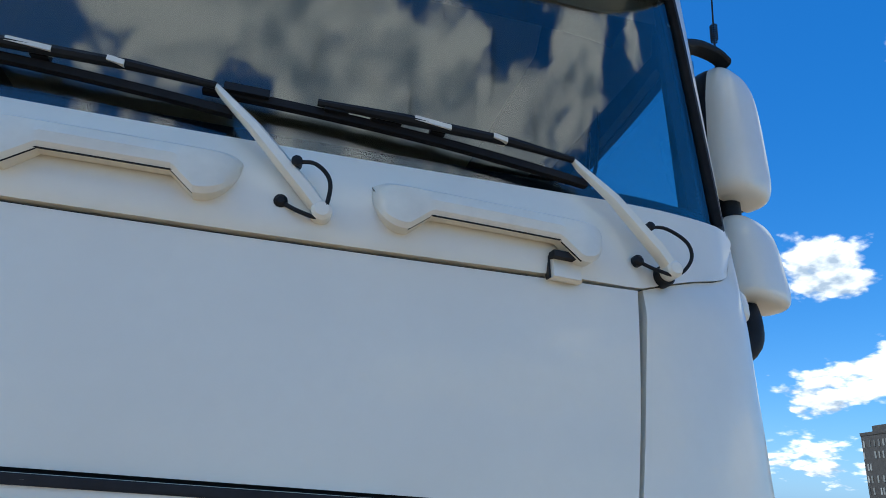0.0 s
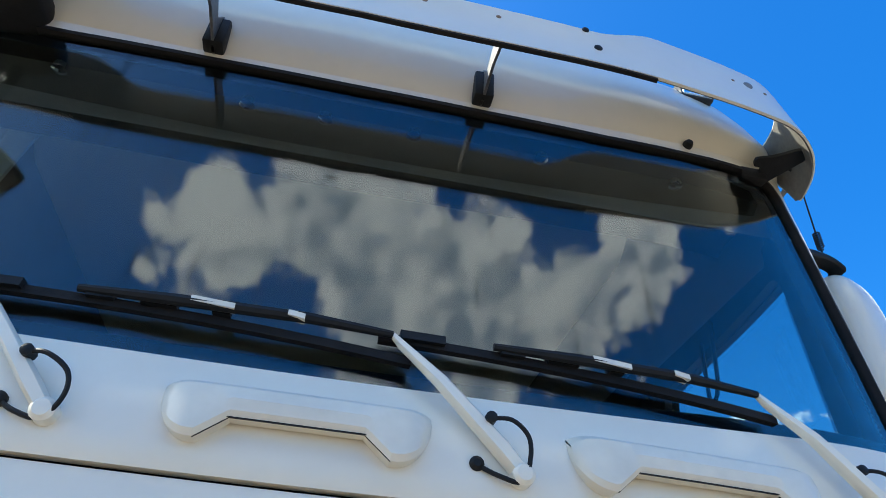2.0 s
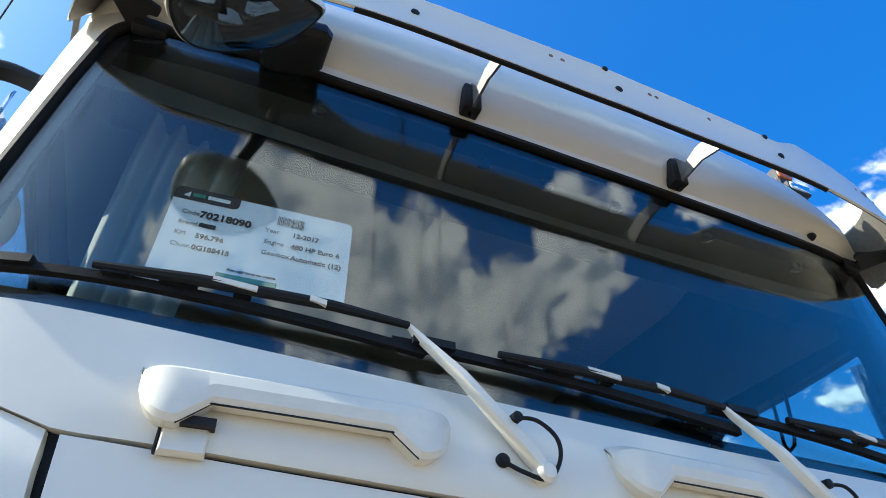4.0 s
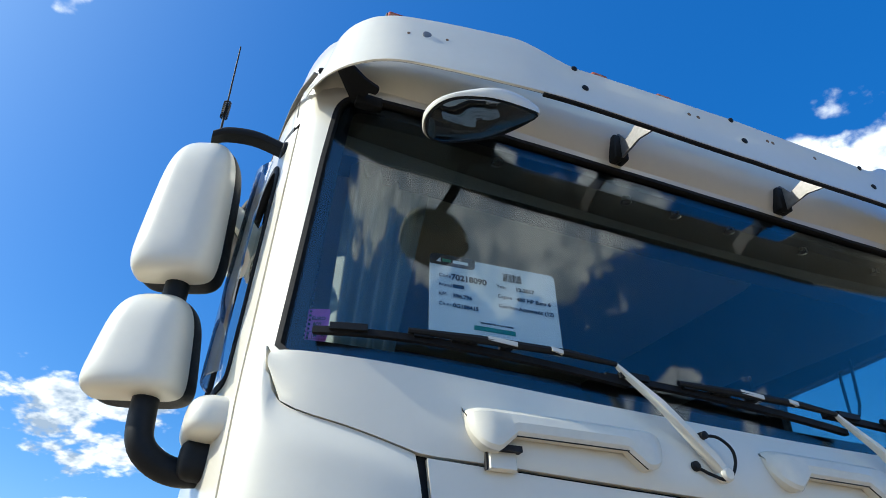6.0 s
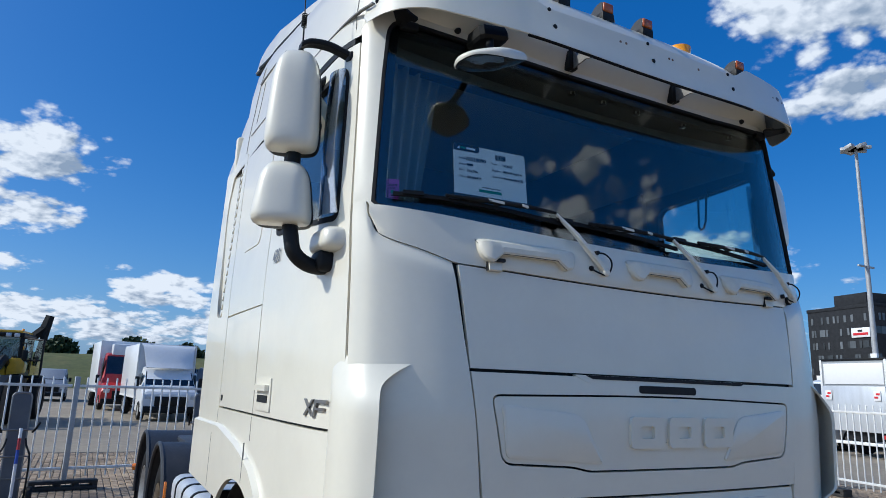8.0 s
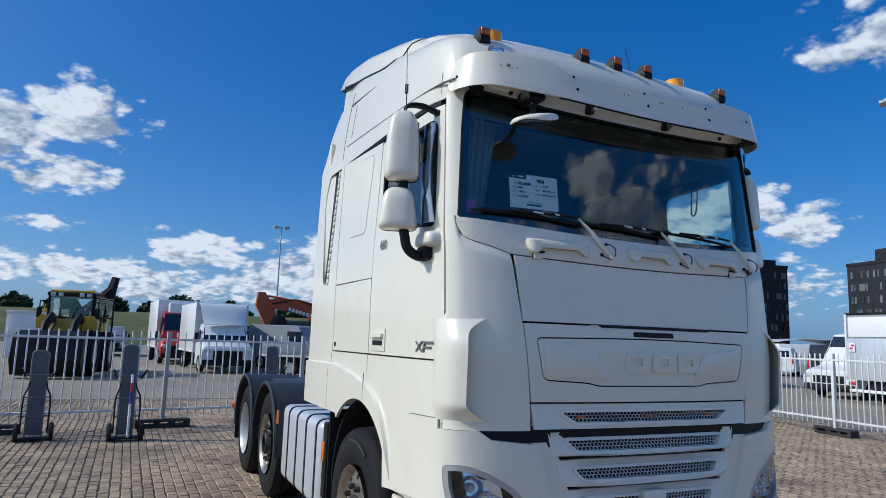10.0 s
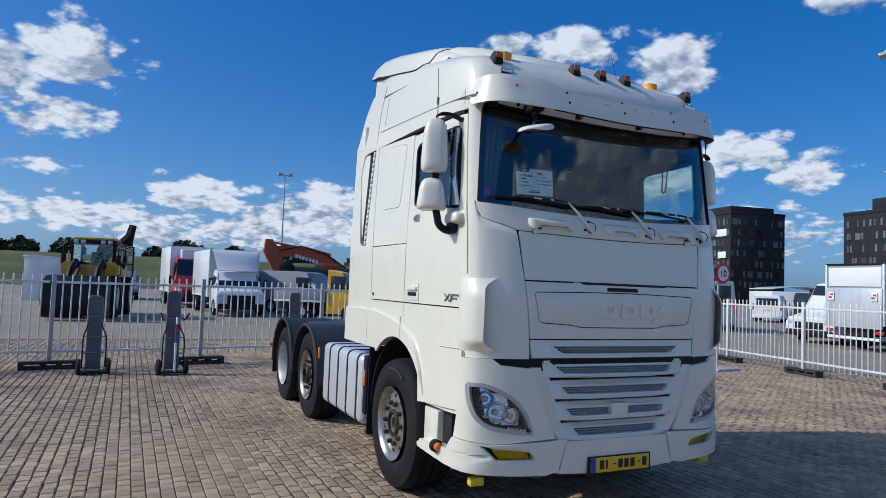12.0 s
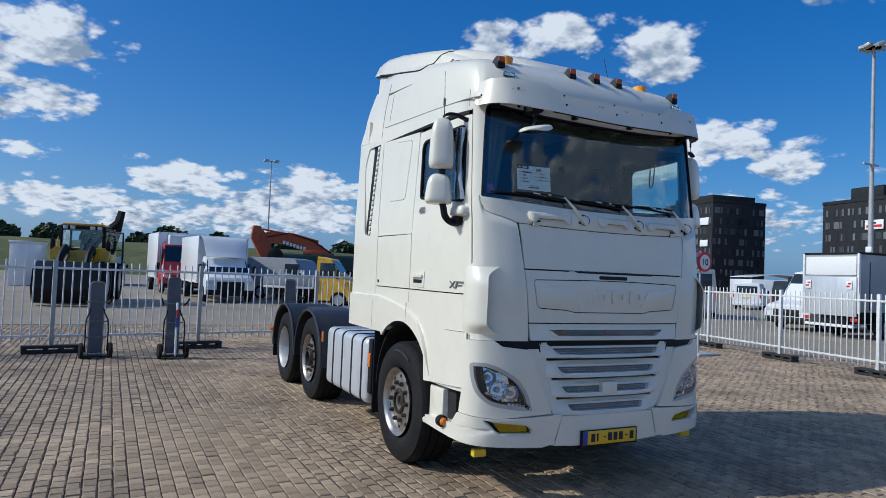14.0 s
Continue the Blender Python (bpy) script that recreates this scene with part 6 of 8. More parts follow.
def build_chassis():
    for s in (-1, 1):
        part("chassis_rail", block((s * 0.43 - 0.04, 1.0, 0.72), (s * 0.43 + 0.04, 6.35, 1.0), 0.01), DARK, truck)
        f = wheel("front_wheel", s * 1.245, 1.335, 0.535, 0.385, s, RIM, 0.02, False, "wide front tyre on a dull alloy rim")
        writing_bar = part("tyre_marking", slab(bmesh.new(), 14, 1, lambda u, v, o: Vector((s * (1.2465 + o), 1.335 + (0.445 + 0.022 * v) * math.cos(2.1 - 0.75 * u), 0.523 + (0.445 + 0.022 * v) * math.sin(2.1 - 0.75 * u))), -0.002, 0.0015), FENDER, f, "raised size marking, worn")
        wheel("pusher_wheel", s * 1.235, 4.30, 0.535, 0.385, s, RIM, 0.05, False, "second-axle tyre on an alloy rim")
        wheel("drive_wheel", s * 1.245, 5.62, 0.52, 0.315, s, RIM_STEEL, 0.06, True, "twin drive-axle tyres on a dished rim")
        # rear mudguards
        for yc in (4.30, 5.62):
            g = part("mudguard", slab(bmesh.new(), 26, 4, lambda u, v, o: Vector((s * (1.265 - 0.62 * v), yc + (0.625 + o) * math.cos(math.radians(-6 + 192 * u)), 0.54 + (0.60 + o) * math.sin(math.radians(-6 + 192 * u)) - 0.02 * (1 - v) * 0)), -0.012, 0.012), FENDER, truck, "dark grey plastic mudguard")
            part("mudguard_lip", tube(bmesh.new(), [Vector((s * 1.262, yc + 0.625 * math.cos(math.radians(a)), 0.54 + 0.60 * math.sin(math.radians(a)))) for a in range(-6, 187, 8)], 0.02, 8), FENDER, g)
        part("rear_mudflap", block((min(s * 0.66, s * 1.26), 6.24, 0.30), (max(s * 0.66, s * 1.26), 6.26, 0.75), 0.004), RUBBER, truck)
        part("side_reflector", block((min(s * 1.255, s * 1.275), 3.60, 0.80), (max(s * 1.255, s * 1.275), 3.64, 0.93), 0.008), AMBER, truck)
        # tank with straps
        tk = part("fuel_tank", block((min(s * 0.62, s * 1.235), 2.17, 0.33), (max(s * 0.62, s * 1.235), 3.55, 1.0), 0.07, seg=4), ALU, truck, "brushed aluminium fuel tank with black straps")
        for y in (2.30, 2.62, 2.94, 3.26) if s < 0 else (2.4, 3.3):
            part("tank_strap", prism(bmesh.new(), rounded(quad(min(s * 0.60, s * 1.241), max(s * 0.60, s * 1.241), 0.324, 1.006), 0.085), lambda a, b, d: Vector((a, d, b)), y - 0.017, y + 0.017), BLACK, tk)
        part("tank_end_box", block((min(s * 0.8, s * 1.225), 2.05, 0.45), (max(s * 0.8, s * 1.225), 2.15, 1.0), 0.015), BLACK, truck)
        part("tank_reflector", block((min(s * 1.222, s * 1.238), 2.07, 0.72), (max(s * 1.222, s * 1.238), 2.13, 0.86), 0.006), AMBER, truck)
    part("guard_bridge", block((-1.0, 4.25, 1.06), (1.0, 5.65, 1.12), 0.03), FENDER, truck, "dark deck between the mudguards")
    part("engine_block", block((-0.5, 0.45, 0.55), (0.5, 2.4, 1.25), 0.05), DARK, truck)
    part("radiator", block((-0.62, 0.12, 0.45), (0.62, 0.40, 1.3), 0.02), DARK, truck)
    part("front_axle", rod((-1.0, 1.335, 0.5), (1.0, 1.335, 0.5), 0.07), DARK, truck)
    for y in (4.30, 5.62):
        part("rear_axle", rod((-1.0, y, 0.52), (1.0, y, 0.52), 0.09), DARK, truck)
    part("cab_back", block((-1.19, 2.52, 1.40), (1.19, 2.58, 3.30), 0.02), WHITE_OLD, truck)
    part("cab_floor", block((-1.15, 0.12, 1.38), (1.15, 2.54, 1.46), 0.01), DARK, truck)
    part("tail_marker", turned(bmesh.new(), [(-0.03, 0.03), (0.02, 0.045), (0.03, 0.03)], (-1.28, 6.3, 0.72), "x", 14), AMBER, truck)
    part("coupling_plate", block((-0.45, 4.55, 1.02), (0.45, 5.45, 1.14), 0.03), STEEL, truck)


def build_interior():
    for s in (-1, 1):
        part("door_lining", panel(bmesh.new(), s * abs(ay(0.22)), s * abs(ay(1.15)), 1.46, 2.235, 10, 4, -0.09, -0.055), CABIN, truck)
        part("sleeper_lining", panel(bmesh.new(), s * abs(ay(1.15)), s * abs(ay(2.54)), 1.46, 2.95, 12, 4, -0.09, -0.055), CABIN, truck)
        part("pillar_lining", panel(bmesh.new(), s * ax(1.115), s * abs(ay(0.27)), 2.2, 2.95, 4, 6, -0.06, -0.034), CABIN, truck)
    part("cabin_back_wall", block((-1.12, 2.44, 1.46), (1.12, 2.48, 3.05), 0.01), CURTAIN, truck, "grey rear wall of the sleeper")
    tub = [[Vector((x * q, y0 + (1 - q) * (3.2 if y0 < 1 else -1.0), z)) for x, y0 in ((-1.13, 0.30), (1.13, 0.30), (1.13, 2.50), (-1.13, 2.50))] for q, z in ((1.0, 2.90), (0.99, 3.04), (0.86, 3.44))]
    bm = rings(bmesh.new(), tub + [[v + Vector((0, 0, 0.02)) for v in loop] for loop in reversed(tub)], True, False)
    bm.verts.ensure_lookup_table()
    bm.faces.new(bm.verts[8:12])
    bm.faces.new(bm.verts[12:16])
    part("headliner", bm, CABIN_LIGHT, truck)
    bm = bmesh.new()
    loops = []
    for x in np.linspace(-1.06, 1.06, 25):
        y0 = skin(ax(x), 2.9, -0.06).y
        e = 0.055 * (x / 1.06) ** 2
        loops.append([Vector((x, y0 + 0.045, 3.06)), Vector((x, y0 + 0.03, 2.945 + e)), Vector((x, y0 + 0.06, 2.925 + e)), Vector((x, y0 + 0.20, 2.935 + e)), Vector((x, y0 + 0.235, 2.915 + e)), Vector((x, y0 + 0.25, 2.94 + e)), Vector((x, y0 + 0.26, 3.06))])
    sh = part("overhead_shelf", rings(bm, loops), SHELF, truck, "dark brown overhead storage console")
    for x in (-0.62, -0.22, -0.05, 0.15, 0.45, 0.80):
        part("reading_lamp", turned(bmesh.new(), [(0.01, 0.016), (-0.004, 0.017), (-0.008, 0.01), (-0.009, 0.001)], (x, skin(ax(x), 2.9).y + 0.09, 2.932 + 0.055 * (x / 1.06) ** 2), "z", 14), CHROME if abs(x) > 0.3 or x else BLACK, sh)
    # privacy curtain gathered behind the windscreen pillar
    def fold(u, v, o):
        a, b = -0.985 + 0.010 * v, -0.70 - 0.12 * (1 - v) ** 0.8
        ripple = math.cos(u * 8.5 * math.pi + 0.8 * math.sin(2.5 * v))
        return Vector((a + (b - a) * u, 0.425 + 0.020 * ripple + 0.05 * u + o, 2.26 + 0.86 * v))

    part("gathered_curtain", slab(bmesh.new(), 60, 10, fold, -0.002, 0.002), TIED_CURTAIN, truck, "grey curtain gathered behind the pillar", sharp=60)
    dash = bmesh.new()
    loops = []
    for x in np.linspace(-1.08, 1.08, 25):
        y0 = skin(ax(x), 2.2, -0.05).y
        hump = 0.05 * math.exp(-((x - 0.55) / 0.3) ** 2)
        loops.append([Vector((x, y0, 1.7)), Vector((x, y0, 2.17)), Vector((x, y0 + 0.15, 2.20 + hump * 0.4)), Vector((x, y0 + 0.40, 2.215 + hump)), Vector((x, y0 + 0.50, 2.16 + hump)), Vector((x, y0 + 0.55, 1.95)), Vector((x, y0 + 0.5, 1.7))])
    part("dashboard", rings(dash, loops), CABIN, truck)
    c, ring = Vector((0.56, 0.62, 2.20)), []
    for k in range(29):
        t = 2 * math.pi * k / 28
        ring.append(c + Vector((0.22 * math.cos(t), 0.22 * math.sin(t) * 0.8, 0.22 * math.sin(t) * 0.5)))
    sw = part("steering_wheel", tube(bmesh.new(), ring, 0.016, 8), BLACK, truck)
    part("wheel_boss", tube(bmesh.new(), [c + Vector((0, -0.06, -0.10)), c, c + Vector((0, 0.01, 0.02))], [0.05, 0.08, 0.06], 14), BLACK, sw)
    part("wheel_spoke", block(c - Vector((0.20, 0.02, 0.014)), c + Vector((0.20, 0.02, 0.014)), 0.01), BLACK, sw)
    for x in (-0.58, 0.58):
        st = part("cab_seat", block((x - 0.26, 0.95, 1.72), (x + 0.26, 1.45, 1.92), 0.06, seg=3), SEAT, truck, "dark cloth seat")
        part("seat_back", block((x - 0.25, 1.40, 1.85), (x + 0.25, 1.56, 2.48), 0.07, seg=3), SEAT, st)
        part("seat_head", block((x - 0.15, 1.42, 2.49), (x + 0.15, 1.53, 2.68), 0.05, seg=3), SEAT, st)
    part("bunk", block((-1.10, 1.75, 1.70), (1.10, 2.44, 1.98), 0.05), SEAT, truck)
    part("pull_strap", tube(bmesh.new(), [(1.08, 0.62, 2.84), (1.07, 0.625, 2.66), (1.065, 0.635, 2.62), (1.065, 0.655, 2.61), (1.065, 0.67, 2.63), (1.075, 0.675, 2.80)], 0.006, 8), BLACK, truck)
    part("dash_lamp", turned(bmesh.new(), [(0.0, 0.009), (-0.006, 0.007), (-0.008, 0.001)], (-0.838, 1.06, 3.43), "y", 10), RED_LAMP, truck, "tiny glowing red tell-tale")


def on_glass(off=-0.024):
    """A plane just behind the glass at the price sheet."""
    o, xr, zu = skin(ax(-0.84), 2.368, off), skin(ax(-0.55), 2.368, off), skin(ax(-0.84), 2.555, off)
    ex = (xr - o).normalized()
    ez = (zu - o)
    ez = (ez - ex * ez.dot(ex)).normalized()
    return Matrix((ex, ez, ex.cross(ez))).transposed().to_4x4(), o


def build_sheet():
    rot, o = on_glass()
    M = Matrix.Translation(o) @ rot
    w, h = 0.297, 0.195
    T = lambda x, y, d=0.0: M @ Vector((x, y, d))
    sheet = thing("price_sheet", "white printed vehicle data sheet behind the windscreen", "sign")
    part("paper", prism(bmesh.new(), rounded(quad(0, w, 0, h), [0.002, 0.002, 0.012, 0.012]), lambda a, b, d: T(a, b, d), -0.001, 0.0), PAPER, sheet)
    part("header_patch", prism(bmesh.new(), rounded(quad(0, 0.104, h - 0.026, h + 0.003), [0.002, 0.012, 0.004, 0.012]), lambda a, b, d: T(a, b, d), 0.0003, 0.0012), INK, sheet, "dark header patch with a small logo")
    part("logo_mark", prism(bmesh.new(), [(0.014, h - 0.018), (0.024, h - 0.020), (0.024, h - 0.007)], lambda a, b, d: T(a, b, d), 0.0014, 0.0018), PAPER, sheet)
    part("logo_bar", prism(bmesh.new(), quad(0.028, 0.048, h - 0.017, h - 0.009), lambda a, b, d: T(a, b, d), 0.0014, 0.0018), INK_GREEN, sheet)
    part("logo_bar", prism(bmesh.new(), quad(0.052, 0.088, h - 0.017, h - 0.009), lambda a, b, d: T(a, b, d), 0.0014, 0.0018), PAPER, sheet)

    def txt(body, x, y, size, mat, bold=0.0):
        writing("print", body, size, M @ Matrix.Translation((x, y, 0.0012)), mat, sheet, bold)

    for body, x, y, size, mat, bold in (("Code", 0.020, 0.137, 0.0125, INK_GREY, 0), ("70218090", 0.048, 0.134, 0.0205, INK, 0.0007), ("Brand", 0.020, 0.113, 0.0125, INK_GREY, 0),
                                        ("KM", 0.020, 0.089, 0.0125, INK_GREY, 0), ("596.796", 0.052, 0.088, 0.0135, INK, 0.0004), ("Ch.nr.", 0.020, 0.064, 0.0125, INK_GREY, 0), ("0G188415", 0.052, 0.063, 0.0135, INK, 0.0004),
                                        ("Year", 0.153, 0.134, 0.0125, INK_GREY, 0), ("12-2017", 0.198, 0.133, 0.0135, INK, 0.0004), ("Engine", 0.155, 0.108, 0.0125, INK_GREY, 0), ("480 HP Euro 6", 0.199, 0.107, 0.0135, INK, 0.0004),
                                        ("Gearbox", 0.155, 0.083, 0.0125, INK_GREY, 0), ("Automatic (12)", 0.202, 0.082, 0.0135, INK, 0.0004), ("More info? Go to our website:", 0.112, 0.034, 0.006, INK, 0.0002)):
        txt(body, x, y, size, mat, bold)
    part("name_bar", prism(bmesh.new(), quad(0.052, 0.078, 0.113, 0.122), lambda a, b, d: T(a, b, d), 0.0006, 0.0012), INK, sheet)
    part("address_bar", prism(bmesh.new(), quad(0.098, 0.190, 0.016, 0.027), lambda a, b, d: T(a, b, d), 0.0006, 0.0012), INK_GREEN, sheet)
    random.seed(5)
    x = 0.170
    while x < 0.214:
        wd = random.choice((0.0006, 0.001, 0.0016))
        part("code_stripe", prism(bmesh.new(), quad(x, x + wd, 0.155, 0.176), lambda a, b, d: T(a, b, d), 0.0006, 0.0012), INK, sheet)
        x += wd + random.choice((0.0006, 0.001, 0.0014))
    # environmental badge in the corner
    st = thing("emission_sticker", "pink emission-class sticker stuck inside the windscreen corner", "sticker")
    a0, a1 = ax(-1.083), ax(-1.040)
    S = lambda p, q, d: skin(a0 + (a1 - a0) * p, 2.300 + 0.092 * q, -0.0235 + d)
    part("sticker_film", prism(bmesh.new(), rounded([(0, 0.22), (0.25, 0), (0.75, 0), (1, 0.22), (1, 1), (0, 1)], [0.2, 0.2, 0.2, 0.2, 0.08, 0.08]), S, 0.0, 0.0006), PINK, st)
    p0, p1, p2 = S(0, 0, 0), S(1, 0, 0), S(0, 1, 0)
    ex, ez = (p1 - p0).normalized(), (p2 - p0).normalized()
    ez = (ez - ex * ez.dot(ex)).normalized()
    MM = Matrix.Translation(p0) @ Matrix((ex, ez, ex.cross(ez))).transposed().to_4x4()
    for body, x, y, size in (("EURO", 0.008, 0.066, 0.0105), ("6/VI", 0.012, 0.054, 0.0105), ("F", 0.003, 0.027, 0.010), ("M", 0.016, 0.027, 0.010), ("N", 0.032, 0.027, 0.010), ("S", 0.006, 0.010, 0.010), ("B", 0.016, 0.010, 0.010), ("A", 0.028, 0.010, 0.010)):
        writing("print", body, size, MM @ Matrix.Translation((x, y, 0.0022)), INK, st, 0.0002)
    for q0, q1, r0, r1 in ((0.02, 0.98, 0.43, 0.44), (0.02, 0.98, 0.245, 0.255), (0.33, 0.345, 0.06, 0.43), (0.66, 0.675, 0.06, 0.43)):
        part("grid_line", prism(bmesh.new(), quad(q0, q1, r0, r1), S, 0.001, 0.0016), INK, st)
    part("seal_disc", turned(bmesh.new(), [(0.0, 0.007), (-0.0008, 0.007), (-0.001, 0.001)], S(0.5, 0.47, 0.0026), "y", 18), INK_GREEN, st)


LINING = make_mat("unpainted_plastic", (0.16, 0.15, 0.125), 0.7, vary=0.2, scale=9)
SMOKED = make_glass("smoked_acrylic", (0.62, 0.68, 0.74), 0.26)
CHROME_DULL = make_mat("dull_silver", (0.48, 0.48, 0.48), 0.4, 0.5, vary=0.08)
LAMP_BACK = make_mat("lamp_interior", (0.55, 0.57, 0.60), 0.35, 0.3, vary=0.3, scale=25)
LAMP_CHROME = make_mat("lamp_chrome", (0.85, 0.87, 0.90), 0.06, 1.0, vary=0.1, bump=1.0, bump_scale=11)
YELLOW_BRIGHT = make_mat("signal_yellow", (0.80, 0.55, 0.01), 0.35, vary=0.08, coat=0.4)
MESH_GREY = make_mat("grille_mesh_grey", (0.60, 0.595, 0.57), 0.5, vary=0.1)
SEAM_GREY = make_mat("seam_and_crease_grey", (0.16, 0.16, 0.155), 0.7, vary=0.2)
NUT = make_mat("greasy_steel", (0.035, 0.032, 0.03), 0.5, 0.4, vary=0.4, scale=40, dirt=(0.10, 0.06, 0.03), dirt_amount=0.5, dirt_scale=30)
STAIN = make_mat("rust_stain", (0.22, 0.13, 0.07), 0.8, vary=0.4, scale=60)
RED_LAMP = make_mat("red_telltale", (0.6, 0.02, 0.01), 0.4, emit=((1.0, 0.06, 0.02), 6.0))

build_front()
for side_sign in (-1, 1):
    build_corner(side_sign)
    build_side(side_sign)
    build_bumper(side_sign)
    build_mirror(side_sign)
build_bumper_centre()
build_windscreen()
build_roof()
build_visor()
build_roof_lamps()
build_kerb_mirror()
build_handles()
build_wipers()
build_chassis()
build_interior()
build_sheet()


# ---- the yard ----
def build_ground():
    bm = bmesh.new()
    rr = [0, 6, 12, 20, 35, 60, 110, 220, 500, 1200, 3500]
    seg = 48
    rows = [[bm.verts.new((r * math.cos(2 * math.pi * k / seg), r * math.sin(2 * math.pi * k / seg), -0.012)) for k in range(seg)] for r in rr[1:]]
    mid = bm.verts.new((0, 0, -0.012))
    for k in range(seg):
        bm.faces.new((mid, rows[0][k], rows[0][(k + 1) % seg]))
    for a, b in zip(rows, rows[1:]):
        for k in range(seg):
            bm.faces.new((a[k], b[k], b[(k + 1) % seg], a[(k + 1) % seg]))
    return flat("ground", bm, YARD, "sun-bleached paved lorry yard with dark stains", "ground")


ground = build_ground()


def paver_mesh(w, l):
    """One worn paver: top eased at its edges."""
    bm = bmesh.new()
    e = 0.006
    lo = [(-w / 2, -l / 2), (w / 2, -l / 2), (w / 2, l / 2), (-w / 2, l / 2)]
    up = [(-w / 2 + e, -l / 2 + e), (w / 2 - e, -l / 2 + e), (w / 2 - e, l / 2 - e), (-w / 2 + e, l / 2 - e)]
    rings(bm, [[Vector((x, y, -0.03)) for x, y in lo], [Vector((x, y, -0.005)) for x, y in lo], [Vector((x, y, 0.0)) for x, y in up]])
    bm.faces.ensure_lookup_table()
    return bm


def build_pavers():
    """Stretcher-bond pavers in courses that run along the lorry; a near strip is laid singly, the rest is joined."""
    W, Lp, gap = 0.105, 0.145, 0.007
    rng = random.Random(11)
    lay = part("paving_bed", block((-13.1, -6.5, -0.026), (12.4, 15.2, -0.0105)), JOINT)
    tagged(lay, "sand bed and joints of the paved yard", "paving", kind="structure")
    single = finish(paver_mesh(W - gap, Lp - gap), "paver")
    single.materials.append(PAVER)
    verts, faces = [], []
    near = []
    for i in range(int(25.2 / W)):
        x = -12.95 + W * (i + 0.5)
        off = (Lp / 2 if i % 2 else 0) + rng.uniform(-0.02, 0.02)
        for j in range(int(21.4 / Lp)):
            y = -6.4 + Lp * (j + 0.5) + off
            if y > 15.0:
                continue
            z = rng.uniform(-0.004, 0.003) + 0.005 * math.sin(1.3 * x) * math.sin(0.9 * y)
            tx, ty = rng.uniform(-0.034, 0.034), rng.uniform(-0.030, 0.030)
            if -3.4 < x < -2.1 and 0.35 < y < 3.9 and len(near) < 300:
                near.append((x, y, z, tx, ty))
                continue
            w, l = (W - gap) / 2, (Lp - gap) / 2
            b = len(verts)
            jx, turn = rng.uniform(-0.003, 0.003), rng.uniform(-0.02, 0.02)
            worn = rng.uniform(0.005, 0.012)
            for hw, hl, h in ((w, l, -0.014), (w - worn, l - worn, 0.0)):
                for sx, sy in ((-1, -1), (1, -1), (1, 1), (-1, 1)):
                    nib = rng.uniform(-0.003, 0.003) if h == 0.0 else 0.0
                    verts.append((x + jx + sx * hw - turn * sy * hl + nib, y + sy * hl + turn * sx * hw + nib, z + h + (tx * sx * hw + ty * sy * hl)))
            faces.append((b + 4, b + 5, b + 6, b + 7))
            for k in range(4):
                faces.append((b + k, b + (k + 1) % 4, b + 4 + (k + 1) % 4, b + 4 + k))
    me = bpy.data.meshes.new("paver_field")
    me.from_pydata(verts, [], faces)
    me.materials.append(PAVER_FIELD)
    field = new("paver_field", me)
    field.parent = lay
    tagged(field, "weathered grey-brown concrete pavers with dark joints", kind="stuff")
    for x, y, z, tx, ty in near:
        ob = new("paver", single)
        ob.parent = lay
        ob.matrix_basis = Matrix.Translation((x, y, z)) @ Euler((ty, -tx, 0)).to_matrix().to_4x4()


def fence_panel(post_mat):
    """One fence panel, 2.5 m: end post, two rails, round pickets."""
    t = thing("fence_panel", "white-grey painted steel picket fence panel on loose feet", "fence", group="yard fence")
    part("post", block((-0.035, -0.035, 0.10), (0.035, 0.035, 1.64), 0.006), post_mat, t, "square steel post")
    for z in (0.30, 1.50):
        part("rail", block((0.035, -0.022, z - 0.02), (2.475, 0.022, z + 0.02), 0.005), GALV, t)
    one = finish(tube(bmesh.new(), [(0, 0, 0.18), (0, 0, 0.19), (0, 0, 1.62), (0, 0, 1.635)], [0.008, 0.0125, 0.0125, 0.006], 8), "picket")
    one.materials.append(GALV)
    for k in range(17):
        p = new("picket", one)
        p.parent = t
        p.location = (0.14 + 0.1385 * k, 0, 0)
    bm = bmesh.new()
    box(bm, (-0.45, -0.11, 0.0), (0.45, 0.11, 0.05), 0.008)
    box(bm, (-0.45, -0.11, 0.09), (0.45, 0.11, 0.135), 0.008)
    for x0 in (-0.45, -0.12, 0.12, 0.37):
        box(bm, (x0, -0.10, 0.04), (x0 + 0.08, 0.10, 0.10), 0.004)
    part("foot_block", bm, WOOD_DARK, t, "black rubber foot with slots")
    return t


def build_fence():
    first, other = fence_panel(POST_GREY), fence_panel(GALV)
    spots = []
    d = math.degrees(math.atan2(0.44, 2.5))
    for k in range(-4, 6):
        spots.append((-4.46 + 2.5 * k, 9.36 + 0.44 * k, d))
    end = Vector((-4.46 + 2.5 * 6, 9.36 + 0.44 * 6))
    a, b = Vector((11.45, 10.9)), Vector((10.06, 3.5))
    u = (b - a).normalized()
    ang = math.degrees(math.atan2(u.y, u.x))
    base = Vector((10.55, 6.09))
    for k in range(-3, 4):
        p = base + u * 2.53 * k
        spots.append((p.x, p.y, ang))
    for n, (x, y, rz) in enumerate(spots):
        m = pose(x, y, 0, 0, 0, rz)
        if n in (0, 10):
            (other if n else first).matrix_basis = m
        else:
            copy_thing(other if n > 10 else first, m)


